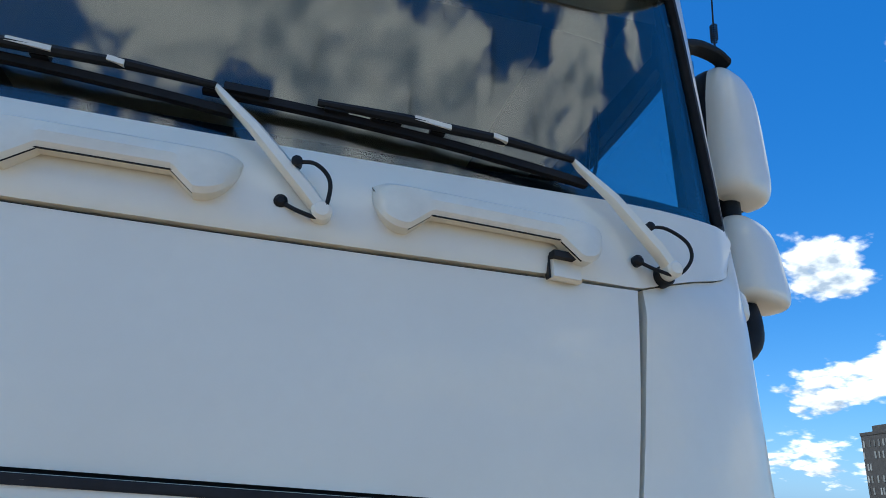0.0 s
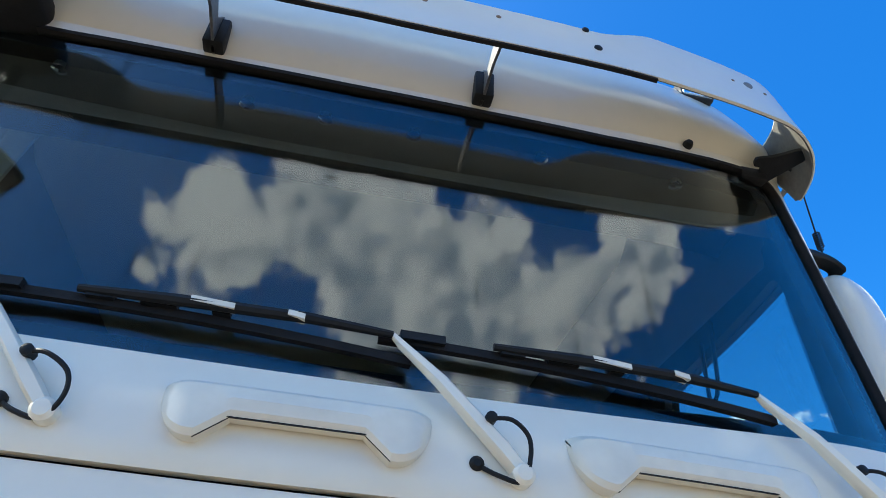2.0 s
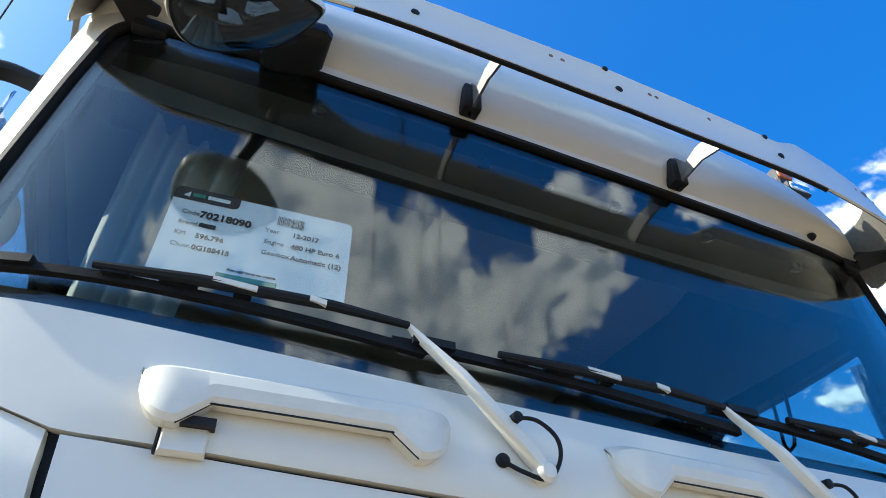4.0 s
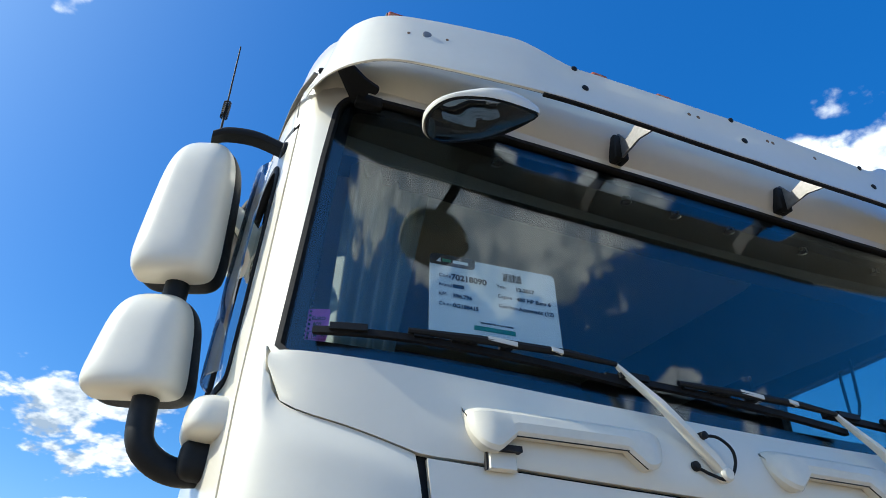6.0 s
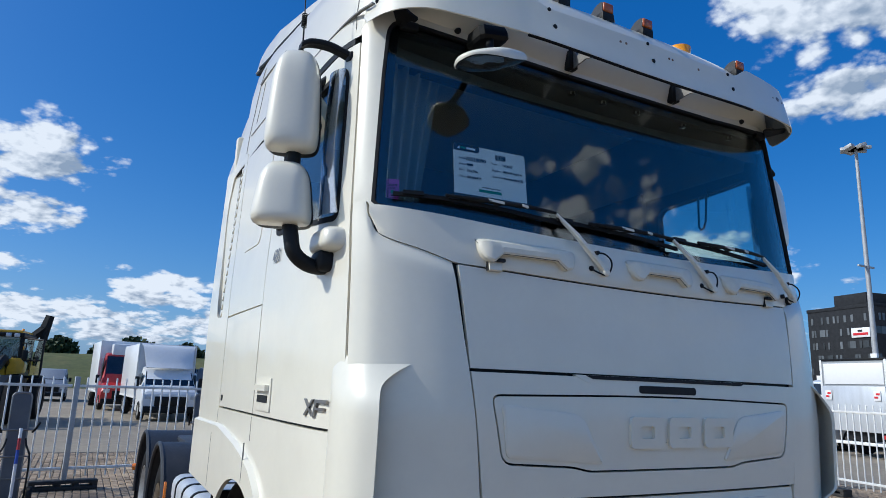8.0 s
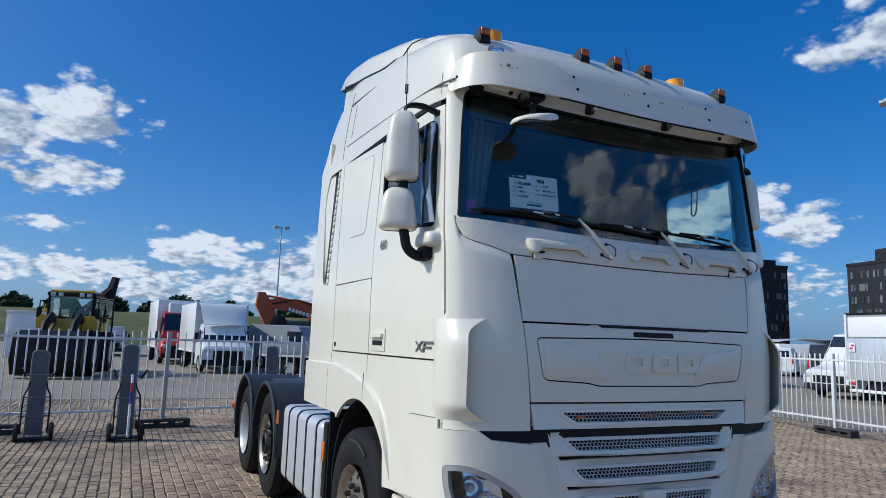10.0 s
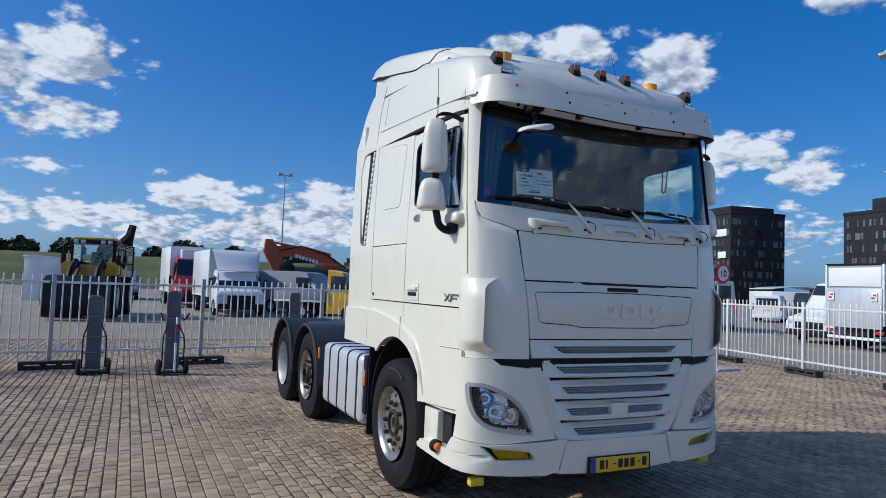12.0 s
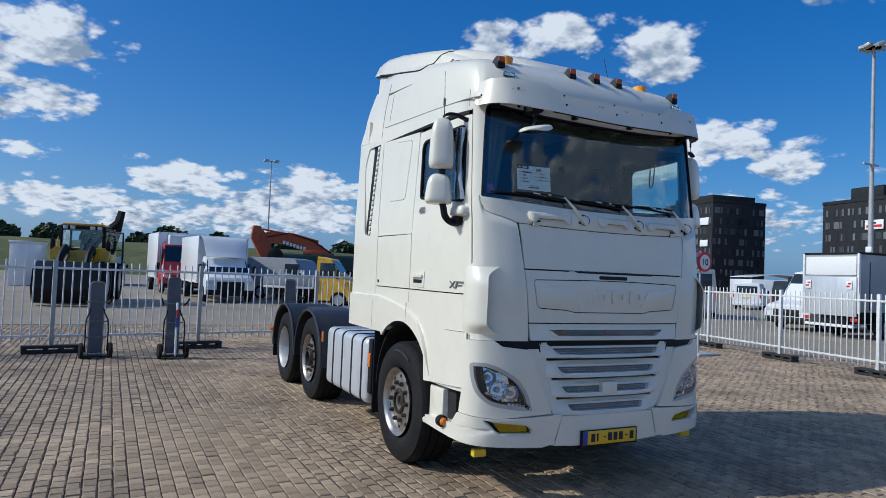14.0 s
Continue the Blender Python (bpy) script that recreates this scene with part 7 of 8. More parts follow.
def flat_trolley(x, y, rz, shade, label, tall=1.40):
    """Upright hand trolley with a padded board."""
    t = thing("hand_trolley", label, "trolley", (x, y, 0), rz, "yard trolleys")
    part("board", prism(bmesh.new(), rounded(quad(-0.10, 0.10, 0.08, tall), [0.02, 0.02, 0.06, 0.06]), lambda a, b, d: Vector((a, d + 0.05 * b, b)), -0.012, 0.012), BOARD, t, "dark grey board")
    loop = rounded(quad(-0.105, 0.105, 0.05, tall + 0.015), [0.02, 0.02, 0.065, 0.065])
    part("board_frame", tube(bmesh.new(), [Vector((a, 0.05 * b, b)) for a, b in loop + loop[:1]], 0.014, 8), STEEL, t)
    for s in (-1, 1):
        part("side_tube", tube(bmesh.new(), [(s * 0.17, -0.12, 0.12), (s * 0.175, -0.12, 0.50), (s * 0.165, -0.09, 0.66), (s * 0.12, -0.03, 0.76), (s * 0.105, 0.02, 0.84)], 0.012, 8), BLACK, t)
        part("grip", tube(bmesh.new(), [(s * 0.17, 0.04, 0.92), (s * 0.20, -0.08, 0.98), (s * 0.23, -0.12, 1.05)], 0.014, 8), BLACK, t)
        w = part("trolley_wheel", turned(bmesh.new(), [(-0.03, 0.09), (-0.028, 0.125), (0.0, 0.135), (0.028, 0.125), (0.03, 0.09)], (s * 0.22, -0.10, 0.135), "x", 20), RUBBER, t)
        part("wheel_disc", turned(bmesh.new(), [(-0.02, 0.09), (-0.022, 0.02), (0.022, 0.02), (0.02, 0.09)], (s * 0.22, -0.10, 0.135), "x", 16), STEEL, w)
    for z in (0.35, 0.62, 0.95):
        part("cross_bar", rod((-0.17, 0.05 * z - 0.02, z), (0.17, 0.05 * z - 0.02, z), 0.011, 8), STEEL, t)
    part("toe_plate", block((-0.2, -0.16, 0.03), (0.2, 0.06, 0.05), 0.004), BLACK, t)
    if shade:
        for z0, z1, mt in ((0.05, 0.55, SIGN_WHITE), (0.55, 0.72, BLUE), (0.72, 0.86, RED), (0.86, 0.98, SIGN_WHITE)):
            part("striped_pole", rod((0.03, -0.16, z0), (0.03, -0.13, z1), 0.02, 10), mt, t, "red, white and blue pole")
    return t


# ---- vehicles behind the fence ----
def rubber_wheel(t, x, y, r=0.35, w=0.22, s=1):
    k = part("tyre", turned(bmesh.new(), [(-w / 2, r * 0.62), (-w / 2, r * 0.92), (-w * 0.36, r), (w * 0.36, r), (w / 2, r * 0.92), (w / 2, r * 0.62)], (x, y, r), "x", 22, False), RUBBER, t)
    part("wheel_rim", turned(bmesh.new(), [(s * w * 0.42, r * 0.63), (s * w * 0.30, r * 0.5), (s * w * 0.38, r * 0.2), (s * w * 0.40, 0.01)], (x, y, r), "x", 18), RIM_STEEL, k)


def van_body(t, name, half, sections, mat, label=""):
    """A body skinned from cross-sections (y, bottom, shoulder, top, top width share)."""
    loops = []
    for y, zb, zs, zt, tw in sections:
        loops.append([Vector((x, y, z)) for x, z in [(-half, zb), (-half, zs), (-half * (tw + 1) / 2, (zs + zt) / 2), (-half * tw, zt - 0.04), (-half * tw * 0.92, zt), (half * tw * 0.92, zt), (half * tw, zt - 0.04), (half * (tw + 1) / 2, (zs + zt) / 2), (half, zs), (half, zb)]])
    return part(name, rings(bmesh.new(), loops), mat, t, label, sharp=30)


def van(name, label, loc, rz, mat, length=5.0, height=1.95, half=0.95, glass_rear=True):
    """A panel van; its nose looks along -y of its own."""
    t = thing(name, label, "van", loc, rz)
    h = height
    b = van_body(t, "body", half, [(0.0, 0.35, 0.8, 0.95, 0.86), (0.06, 0.28, 0.85, 1.02, 0.9), (0.95, 0.26, 1.05, 1.22, 0.9), (1.75, 0.26, 1.1, h - 0.08, 0.84), (2.3, 0.26, 1.1, h, 0.86), (length - 0.12, 0.28, 1.1, h, 0.86), (length, 0.34, 1.1, h - 0.1, 0.84)], mat)
    part("windscreen", slab(bmesh.new(), 6, 6, lambda u, v, o: Vector(((-1 + 2 * u) * half * 0.86 * (1 - 0.06 * v), 1.0 + 0.70 * v - o * 0.7, 1.245 + (h - 1.40) * v + o * 0.7)), 0.0, 0.012), FAR_GLASS, t)
    part("grille", block((-half * 0.6, -0.02, 0.55), (half * 0.6, 0.05, 0.82), 0.02), BLACK, t)
    part("bumper", block((-half * 0.98, -0.05, 0.28), (half * 0.98, 0.2, 0.52), 0.05), BLACK, t)
    for s in (-1, 1):
        part("headlight", block((s * half * 0.78 - 0.13, -0.015, 0.72), (s * half * 0.78 + 0.13, 0.12, 0.9), 0.03), LAMP_BACK, t)
        part("tail_light", block((s * half * 0.93 - 0.05, length - 0.06, 0.85), (s * half * 0.93 + 0.05, length + 0.015, 1.3), 0.015), RED, t)
        part("door_window", block((s * half * 0.945 - 0.02, 1.45, 1.2), (s * half * 0.945 + 0.02, 2.3, h - 0.3), 0.015), FAR_GLASS, t)
        part("door_mirror", block((s * (half + 0.12) - 0.07, 1.2, 1.15), (s * (half + 0.12) + 0.07, 1.3, 1.4), 0.03), BLACK, t)
        for y in (0.95, length - 1.0):
            rubber_wheel(t, s * (half - 0.1), y, 0.34, 0.22, s)
    if glass_rear:
        part("rear_window", block((-half * 0.72, length - 0.03, 1.2), (half * 0.72, length + 0.012, h - 0.22), 0.02), FAR_GLASS, t)
        part("rear_bumper", block((-half * 0.97, length - 0.1, 0.3), (half * 0.97, length + 0.06, 0.55), 0.04), mat, t)
        part("plate_panel", block((-0.26, length + 0.002, 0.80), (0.26, length + 0.02, 0.92), 0.004), PLATE, t)
    return t


def box_truck(name, label, loc, rz, cab_mat, box_mat, cab_len=1.75, cab_h=2.2, half=1.05, box_len=4.6, box_h=3.15, fairing=True):
    """A light lorry with a box body; its nose looks along -y of its own."""
    t = thing(name, label, "box truck", loc, rz)
    van_body(t, "cab", half * 0.95, [(0.0, 0.42, 0.85, 1.0, 0.9), (0.06, 0.34, 0.9, 1.1, 0.92), (0.62, 0.32, 1.15, 1.3, 0.92), (1.15, 0.32, 1.2, cab_h - 0.1, 0.84), (cab_len, 0.32, 1.2, cab_h, 0.86)], cab_mat)
    part("windscreen", slab(bmesh.new(), 6, 6, lambda u, v, o: Vector(((-1 + 2 * u) * half * 0.84 * (1 - 0.07 * v), 0.66 + 0.44 * v - o, 1.33 + (cab_h - 1.52) * v + o * 0.7)), 0.0, 0.012), FAR_GLASS, t)
    part("grille", block((-half * 0.55, -0.03, 0.55), (half * 0.55, 0.05, 0.92), 0.02), BLACK, t)
    part("bumper", block((-half * 0.94, -0.06, 0.30), (half * 0.94, 0.2, 0.55), 0.05), BLACK, t)
    bx = part("cargo_box", block((-half, cab_len + 0.08, 0.85), (half, cab_len + 0.08 + box_len, box_h), 0.03), box_mat, t)
    for x in (-1, 1):
        part("box_corner_rail", block((x * half - 0.035, cab_len + 0.06, 0.83), (x * half + 0.035, cab_len + 0.13, box_h + 0.01), 0.008), GALV, bx)
    part("box_sill", block((-half * 1.005, cab_len + 0.1, 0.78), (half * 1.005, cab_len + 0.06 + box_len, 0.87), 0.01), GALV, bx)
    if fairing:
        part("roof_fairing", slab(bmesh.new(), 10, 10, lambda u, v, o: Vector(((-1 + 2 * u) * half * (0.80 + 0.15 * v), 0.95 + (cab_len - 0.92) * v ** 0.8 - o + 0.12 * abs(2 * u - 1) ** 3 * (1 - v), cab_h - 0.05 + (box_h - cab_h) * math.sin(0.5 * math.pi * v) + o)), -0.01, 0.012), cab_mat, t)
    for s in (-1, 1):
        part("headlight", block((s * half * 0.76 - 0.14, -0.02, 0.82), (s * half * 0.76 + 0.14, 0.12, 1.0), 0.03), LAMP_BACK, t)
        part("door_window", block((s * half * 0.925 - 0.02, 0.95, 1.32), (s * half * 0.925 + 0.02, 1.6, cab_h - 0.28), 0.015), FAR_GLASS, t)
        part("door_mirror", block((s * (half + 0.1) - 0.08, 0.72, 1.25), (s * (half + 0.1) + 0.08, 0.84, 1.65), 0.03), BLACK, t)
        rubber_wheel(t, s * (half - 0.14), 0.75, 0.36, 0.22, s)
        rubber_wheel(t, s * (half - 0.16), cab_len + box_len - 1.1, 0.36, 0.30, s)
    part("chassis", block((-0.4, 0.8, 0.45), (0.4, cab_len + box_len, 0.78), 0.02), DARK, t)
    return t, bx


def build_vehicles():
    # white box van and red reefer, noses to the yard
    t, b = box_truck("box_truck", "white box-body light lorry with roof fairing and dark grille", (1.25, 26.2, 0), 4, FAR_WHITE, FAR_WHITE, half=1.1, box_h=2.98, cab_h=2.05)
    t, b = box_truck("reefer_truck", "red cab lorry with white refrigerated box", (0.1, 34.0, 0), 4, RED, FAR_WHITE, half=1.2, box_h=3.35, cab_h=2.75, fairing=False)
    part("fridge_unit", block((-0.75, 1.15, 2.55), (0.85, 1.86, 3.2), 0.08, seg=3), FAR_WHITE, t, "white refrigeration unit over the cab")
    part("price_card", block((-0.2, 0.55, 1.65), (0.2, 0.56, 1.85)), PAPER, t)
    # yellow and grey pick-up with dark blue van body
    t, b = box_truck("tipper_truck", "yellow cab light tipper with grey drop-side body", (6.3, 23.4, 0), 60, YELLOW, GREY_BOX, half=1.0, box_h=1.35, box_len=2.2, fairing=False)
    van("panel_van", "dark blue-grey panel van", (6.6, 28.4, 0), 40, GREY_PAINT, 4.8, 2.15, 1.0)
    van("panel_van", "white panel van, partly hidden", (3.0, 33.0, 0), 20, FAR_WHITE, 5.4, 2.4, 1.0)
    van("panel_van", "small dark van far off", (-3.6, 44.0, 0), 0, GREY_PAINT, 4.5, 1.9, 0.95)
    # right-hand side
    van("people_carrier", "silver-white passenger van seen from its tailgate", (41.5, 30.8, 0), 122, FAR_WHITE, 4.9, 1.92, 0.95)
    van("panel_van", "long blue-grey high-roof van", (26.5, 24.1, 0), 140, GREY_PAINT, 6.0, 2.45, 1.0)
    van("panel_van", "dark grey van beside the passenger van", (29.6, 18.6, 0), 120, FAR_DARK, 5.3, 2.0, 0.98)
    van("panel_van", "white van with yellow number plate facing the yard", (21.0, 13.4, 0), -88, FAR_WHITE, 5.6, 2.45, 0.98)
    t = thing("delivery_truck", "grey box lorry with white roll door and lowered tail lift", "box truck", (19.6, 10.7, 0), -97)
    w, h, ln = 1.1, 2.98, 5.6
    bx = part("cargo_box", block((-w, 0.0, 0.95), (w, ln, h), 0.03), GREY_BOX, t)
    part("roll_door", block((-w + 0.09, -0.03, 2.22), (w - 0.09, 0.02, h - 0.10), 0.01), SIGN_WHITE, bx, "white roller door")
    part("tail_lift", block((-w + 0.03, -0.09, 0.78), (w - 0.03, -0.035, 2.16), 0.01), ALU, bx, "dull metal tail-lift platform")
    for s in (-1, 1):
        part("corner_post", block((s * w - 0.05, -0.04, 0.9), (s * w + 0.03, 0.06, h + 0.01), 0.01), GALV, bx)
        part("warning_flag", block((s * 0.82 - 0.11, -0.125, 1.72), (s * 0.82 + 0.11, -0.11, 2.02), 0.004), SIGN_WHITE, bx, "white flag with red stripes")
        part("flag_stripe", block((s * 0.82 - 0.09, -0.135, 1.80), (s * 0.82 + 0.03, -0.124, 1.86), 0.002), SIGN_RED, bx)
        part("flag_stripe", block((s * 0.82 - 0.03, -0.135, 1.90), (s * 0.82 + 0.09, -0.124, 1.96), 0.002), SIGN_RED, bx)
        part("tail_light", block((s * 0.95 - 0.14, -0.04, 0.60), (s * 0.95 + 0.14, 0.03, 0.72), 0.01), RED, t)
        rubber_wheel(t, s * 0.92, 1.5, 0.42, 0.34, s)
        rubber_wheel(t, s * 0.92, 6.6, 0.42, 0.28, s)
    part("door_edge", block((-w - 0.02, 0.9, 1.0), (-w + 0.0, 0.93, 2.7)), BLACK, bx)
    part("door_edge", block((w, 0.5, 1.0), (w + 0.012, 0.53, 2.7)), BLACK, bx)
    part("door_edge", block((w, 1.6, 1.0), (w + 0.012, 1.63, 2.7)), BLACK, bx)
    part("roof_rim", block((-w - 0.03, -0.03, h - 0.02), (w + 0.03, ln, h + 0.05), 0.012), BLACK, bx)
    part("rear_bar", block((-1.0, -0.12, 0.38), (1.0, -0.03, 0.48), 0.02), SIGN_WHITE, t)
    part("chassis", block((-0.5, 0.1, 0.5), (0.5, 7.2, 0.93), 0.02), DARK, t)
    part("cab", block((-1.02, ln + 0.1, 0.5), (1.02, ln + 1.8, 2.35), 0.12, seg=3), FAR_WHITE, t)


def build_loader():
    t = thing("wheel_loader", "yellow wheel loader with open black cab door and wide black bucket", "loader", (-4.95, 22.2, 0), -8)
    t.matrix_basis = t.matrix_basis @ Matrix.Diagonal((0.82, 1, 1, 1))
    prof = [(0.0, 0.05), (-0.5, 0.12), (-0.75, 0.6), (-0.55, 1.35), (0.0, 1.55), (-0.05, 1.45), (-0.45, 1.25), (-0.62, 0.65), (-0.42, 0.22), (0.0, 0.14)]
    bu = part("bucket", prism(bmesh.new(), [(y + 0.6, z) for y, z in prof], lambda a, b, d: Vector((d, a, b)), -1.25, 1.25), BLACK, t, "wide black steel bucket")
    for s in (-1, 1):
        part("bucket_side", prism(bmesh.new(), [(y + 0.6, z) for y, z in prof[:5]], lambda a, b, d: Vector((s * 1.23 + d, a, b)), -0.02, 0.02), BLACK, bu)
        part("lift_arm", tube(bmesh.new(), [(s * 0.55, 0.6, 0.9), (s * 0.55, 1.3, 1.75), (s * 0.55, 2.0, 2.05), (s * 0.55, 2.7, 1.75)], [0.12, 0.15, 0.16, 0.12], 8), BLACK, t)
        part("lift_ram", tube(bmesh.new(), [(s * 0.42, 1.0, 1.2), (s * 0.42, 2.3, 1.9)], 0.07, 8), STEEL, t)
        part("wing_panel", prism(bmesh.new(), rounded([(0.62, 1.55), (1.18, 1.62), (1.22, 1.95), (1.0, 2.12), (0.62, 2.05)], 0.06), lambda a, b, d: Vector((s * a, 2.30 + d, b)), -0.06, 0.5, 0.03), YELLOW, t, "yellow mudguard panel")
        for y in (1.9, 5.0):
            rubber_wheel(t, s * 1.05, y, 0.78, 0.58, s)
    part("front_frame", block((-0.5, 1.2, 0.7), (0.5, 2.9, 1.5), 0.08), BLACK, t)
    part("engine_hood", block((-0.85, 4.45, 1.1), (0.85, 6.4, 2.15), 0.12, seg=3), YELLOW, t)
    part("cab_floor", block((-0.9, 2.75, 1.3), (0.9, 4.3, 1.72), 0.05), BLACK, t)
    part("hood_front", prism(bmesh.new(), rounded([(-0.62, 1.45), (0.62, 1.45), (0.52, 1.98), (-0.52, 1.98)], 0.1), lambda a, b, d: Vector((a, 2.15 + d + 0.15 * (b - 1.45), b)), -0.05, 0.5, 0.04), YELLOW, t)
    cab = part("cab_roof", block((-0.98, 2.55, 2.80), (0.98, 4.4, 2.96), 0.06, seg=3), BLACK, t)
    part("roof_top", block((-0.88, 2.62, 2.95), (0.88, 4.2, 3.04), 0.035), YELLOW, cab)
    for x in (-0.88, 0.88):
        for y in (2.65, 4.3):
            part("cab_post", block((x - 0.05, y - 0.05, 1.6), (x + 0.05, y + 0.05, 2.84), 0.015), BLACK, cab)
        part("side_glass", block((x - 0.008, 2.70, 1.75), (x + 0.008, 4.25, 2.8)), SIDE_GLASS, cab).visible_shadow = False
    part("cab_glass", block((-0.83, 2.62, 1.72), (0.83, 2.635, 2.8)), SIDE_GLASS, cab).visible_shadow = False
    part("cab_rear", block((-0.86, 4.2, 1.7), (0.86, 4.26, 2.1)), BLACK, cab)
    part("cab_seat", block((-0.27, 3.4, 1.7), (0.27, 3.9, 2.5), 0.08), SEAT, cab)
    part("steering_column", tube(bmesh.new(), [(0, 2.8, 1.7), (0, 3.05, 2.2)], 0.06, 8), BLACK, cab)
    part("steering_wheel", turned(bmesh.new(), [(0.0, 0.20), (0.02, 0.22), (0.04, 0.20), (0.02, 0.18)], (0, 3.05, 2.22), "z", 18, False), BLACK, cab)
    part("wiper", rod((-0.1, 2.60, 1.78), (0.35, 2.60, 2.5), 0.015, 6), BLACK, cab)
    frame_pts = [(0.95, 1.5), (1.78, 1.5), (1.80, 1.75), (1.78, 2.72), (0.95, 2.78)]
    door = part("door_frame", tube(bmesh.new(), [(a, 2.65 - (a - 0.95) * 0.44, b) for a, b in frame_pts + frame_pts[:1]], 0.045, 8), BLACK, cab, "open black door frame")
    part("door_glass", prism(bmesh.new(), frame_pts, lambda a, b, d: Vector((a, 2.65 - (a - 0.95) * 0.44 + d, b)), -0.005, 0.005), SIDE_GLASS, door).visible_shadow = False
    part("door_bar", tube(bmesh.new(), [(0.95, 2.65, 2.05), (1.78, 2.285, 2.05)], 0.03, 8), BLACK, door)
    for x in (-0.72, -0.42, 0.42, 0.72):
        part("work_light", block((x - 0.1, 2.50, 2.80), (x + 0.1, 2.58, 2.93), 0.02), LAMP_BACK, cab)
    for s in (-1, 1):
        part("mirror_bar", tube(bmesh.new(), [(s * 0.93, 2.6, 2.62), (s * 1.15, 2.35, 2.6), (s * 1.15, 2.35, 2.2)], 0.028, 8), BLACK, cab)
        part("mirror_head", block((s * 1.15 - 0.10, 2.31, 2.0), (s * 1.15 + 0.10, 2.39, 2.38), 0.03), BLACK, cab)
        part("step_ladder", block((s * 0.98 - 0.06, 2.9, 0.6), (s * 0.98 + 0.06, 3.3, 1.5), 0.03), BLACK, t)
        part("hand_rail", tube(bmesh.new(), [(s * 1.02, 2.62, 1.65), (s * 1.06, 2.58, 2.0), (s * 1.0, 2.6, 2.5)], 0.022, 8), YELLOW, t)
    part("beacon_lamp", turned(bmesh.new(), [(0.0, 0.06), (0.10, 0.055), (0.13, 0.03), (0.135, 0.002)], (0.55, 3.9, 3.03), "z", 14), BEACON, cab)
    # dark crane arm behind
    c = thing("loading_crane", "folded dark crane arm standing behind the loader", "crane", (-4.1, 27.0, 0), 0)
    part("crane_base", block((-0.4, -0.4, 0.0), (0.4, 0.4, 1.8), 0.05), BLACK, c)
    bm = bmesh.new()
    for a, b in (((-0.3, 0, 1.4), (-0.1, 0, 2.4)), ((-0.1, 0, 2.4), (0.75, 0, 3.3)), ((0.75, 0, 3.3), (0.85, 0, 3.75))):
        tube(bm, [a, b], [0.2, 0.16], 6)
    part("crane_arm", bm, BLACK, c)
    part("crane_jib", tube(bmesh.new(), [(0.85, 0, 3.75), (0.75, 0, 2.9), (0.55, 0, 1.9)], [0.16, 0.14, 0.1], 6), BLACK, c)


def build_excavator():
    t = thing("excavator", "orange excavator arm rising over dark machine bodies", "excavator", (7.5, 38.0, 0), 0)
    boom = [(-2.75, 3.45), (-2.2, 3.55), (-0.6, 3.42), (1.2, 2.85), (2.6, 1.7)]
    loops = []
    for k, (x, z) in enumerate(boom):
        h = (0.24, 0.32, 0.30, 0.33, 0.3)[k]
        loops.append([Vector((x, y, z + q)) for y, q in ((-0.25, -h), (0.25, -h), (0.25, h), (-0.25, h))])
    bm = part("boom", rings(bmesh.new(), loops), ORANGE, t, "orange boom with faded lettering")
    part("stick", rings(bmesh.new(), [[Vector((x + q, y, z)) for q, y in ((-h, -0.2), (h, -0.2), (h, 0.2), (-h, 0.2))] for x, z, h in ((-3.0, 4.2, 0.2), (-2.75, 3.4, 0.55), (-2.2, 2.0, 0.36), (-1.7, 0.9, 0.3))]), ORANGE, t)
    part("ram", tube(bmesh.new(), [(-2.6, 0, 4.0), (-0.8, 0, 3.78), (-0.7, 0, 3.78), (1.0, 0, 3.4)], [0.06, 0.06, 0.11, 0.11], 8), ORANGE, bm)
    part("hose", tube(bmesh.new(), [(-2.4, -0.3, 3.5), (-1.0, -0.3, 3.85), (0.6, -0.3, 3.45), (2.0, -0.3, 2.6)], 0.04, 6), BLACK, bm)
    for k in range(7):
        part("letter_bar", block((-1.35 + 0.22 * k, -0.262, 3.12 - 0.055 * k), (-1.20 + 0.22 * k, -0.25, 3.34 - 0.055 * k)), SIGN_WHITE, bm)
    part("body", block((1.0, -1.2, 0.9), (4.0, 1.2, 2.4), 0.15, seg=3), BLACK, t)
    part("track", block((0.6, -1.5, 0.0), (4.4, 1.5, 0.85), 0.3, seg=4), RUBBER, t)
    m = thing("dark_machine", "long dark green machine body behind the vans", "machine", (6.0, 33.0, 0), -14)
    part("machine_body", block((-1.6, -0.8, 1.5), (3.4, 0.8, 2.45), 0.12, seg=3), DARK_GREEN, m)
    part("machine_base", block((-1.2, -0.9, 0.0), (3.2, 0.9, 1.5), 0.1), BLACK, m)
    part("machine_sign", block((0.2, -0.75, 2.45), (1.5, -0.7, 2.68), 0.01), ORANGE, m)
    part("rotating_joint", turned(bmesh.new(), [(-0.9, 0.35), (-0.95, 0.42), (-1.0, 0.3), (-1.02, 0.05)], (-1.3, 0, 2.3), "y", 18), BLACK, m)


DARK_GREEN = make_mat("dark_green_paint", (0.012, 0.035, 0.028), 0.5, vary=0.2)


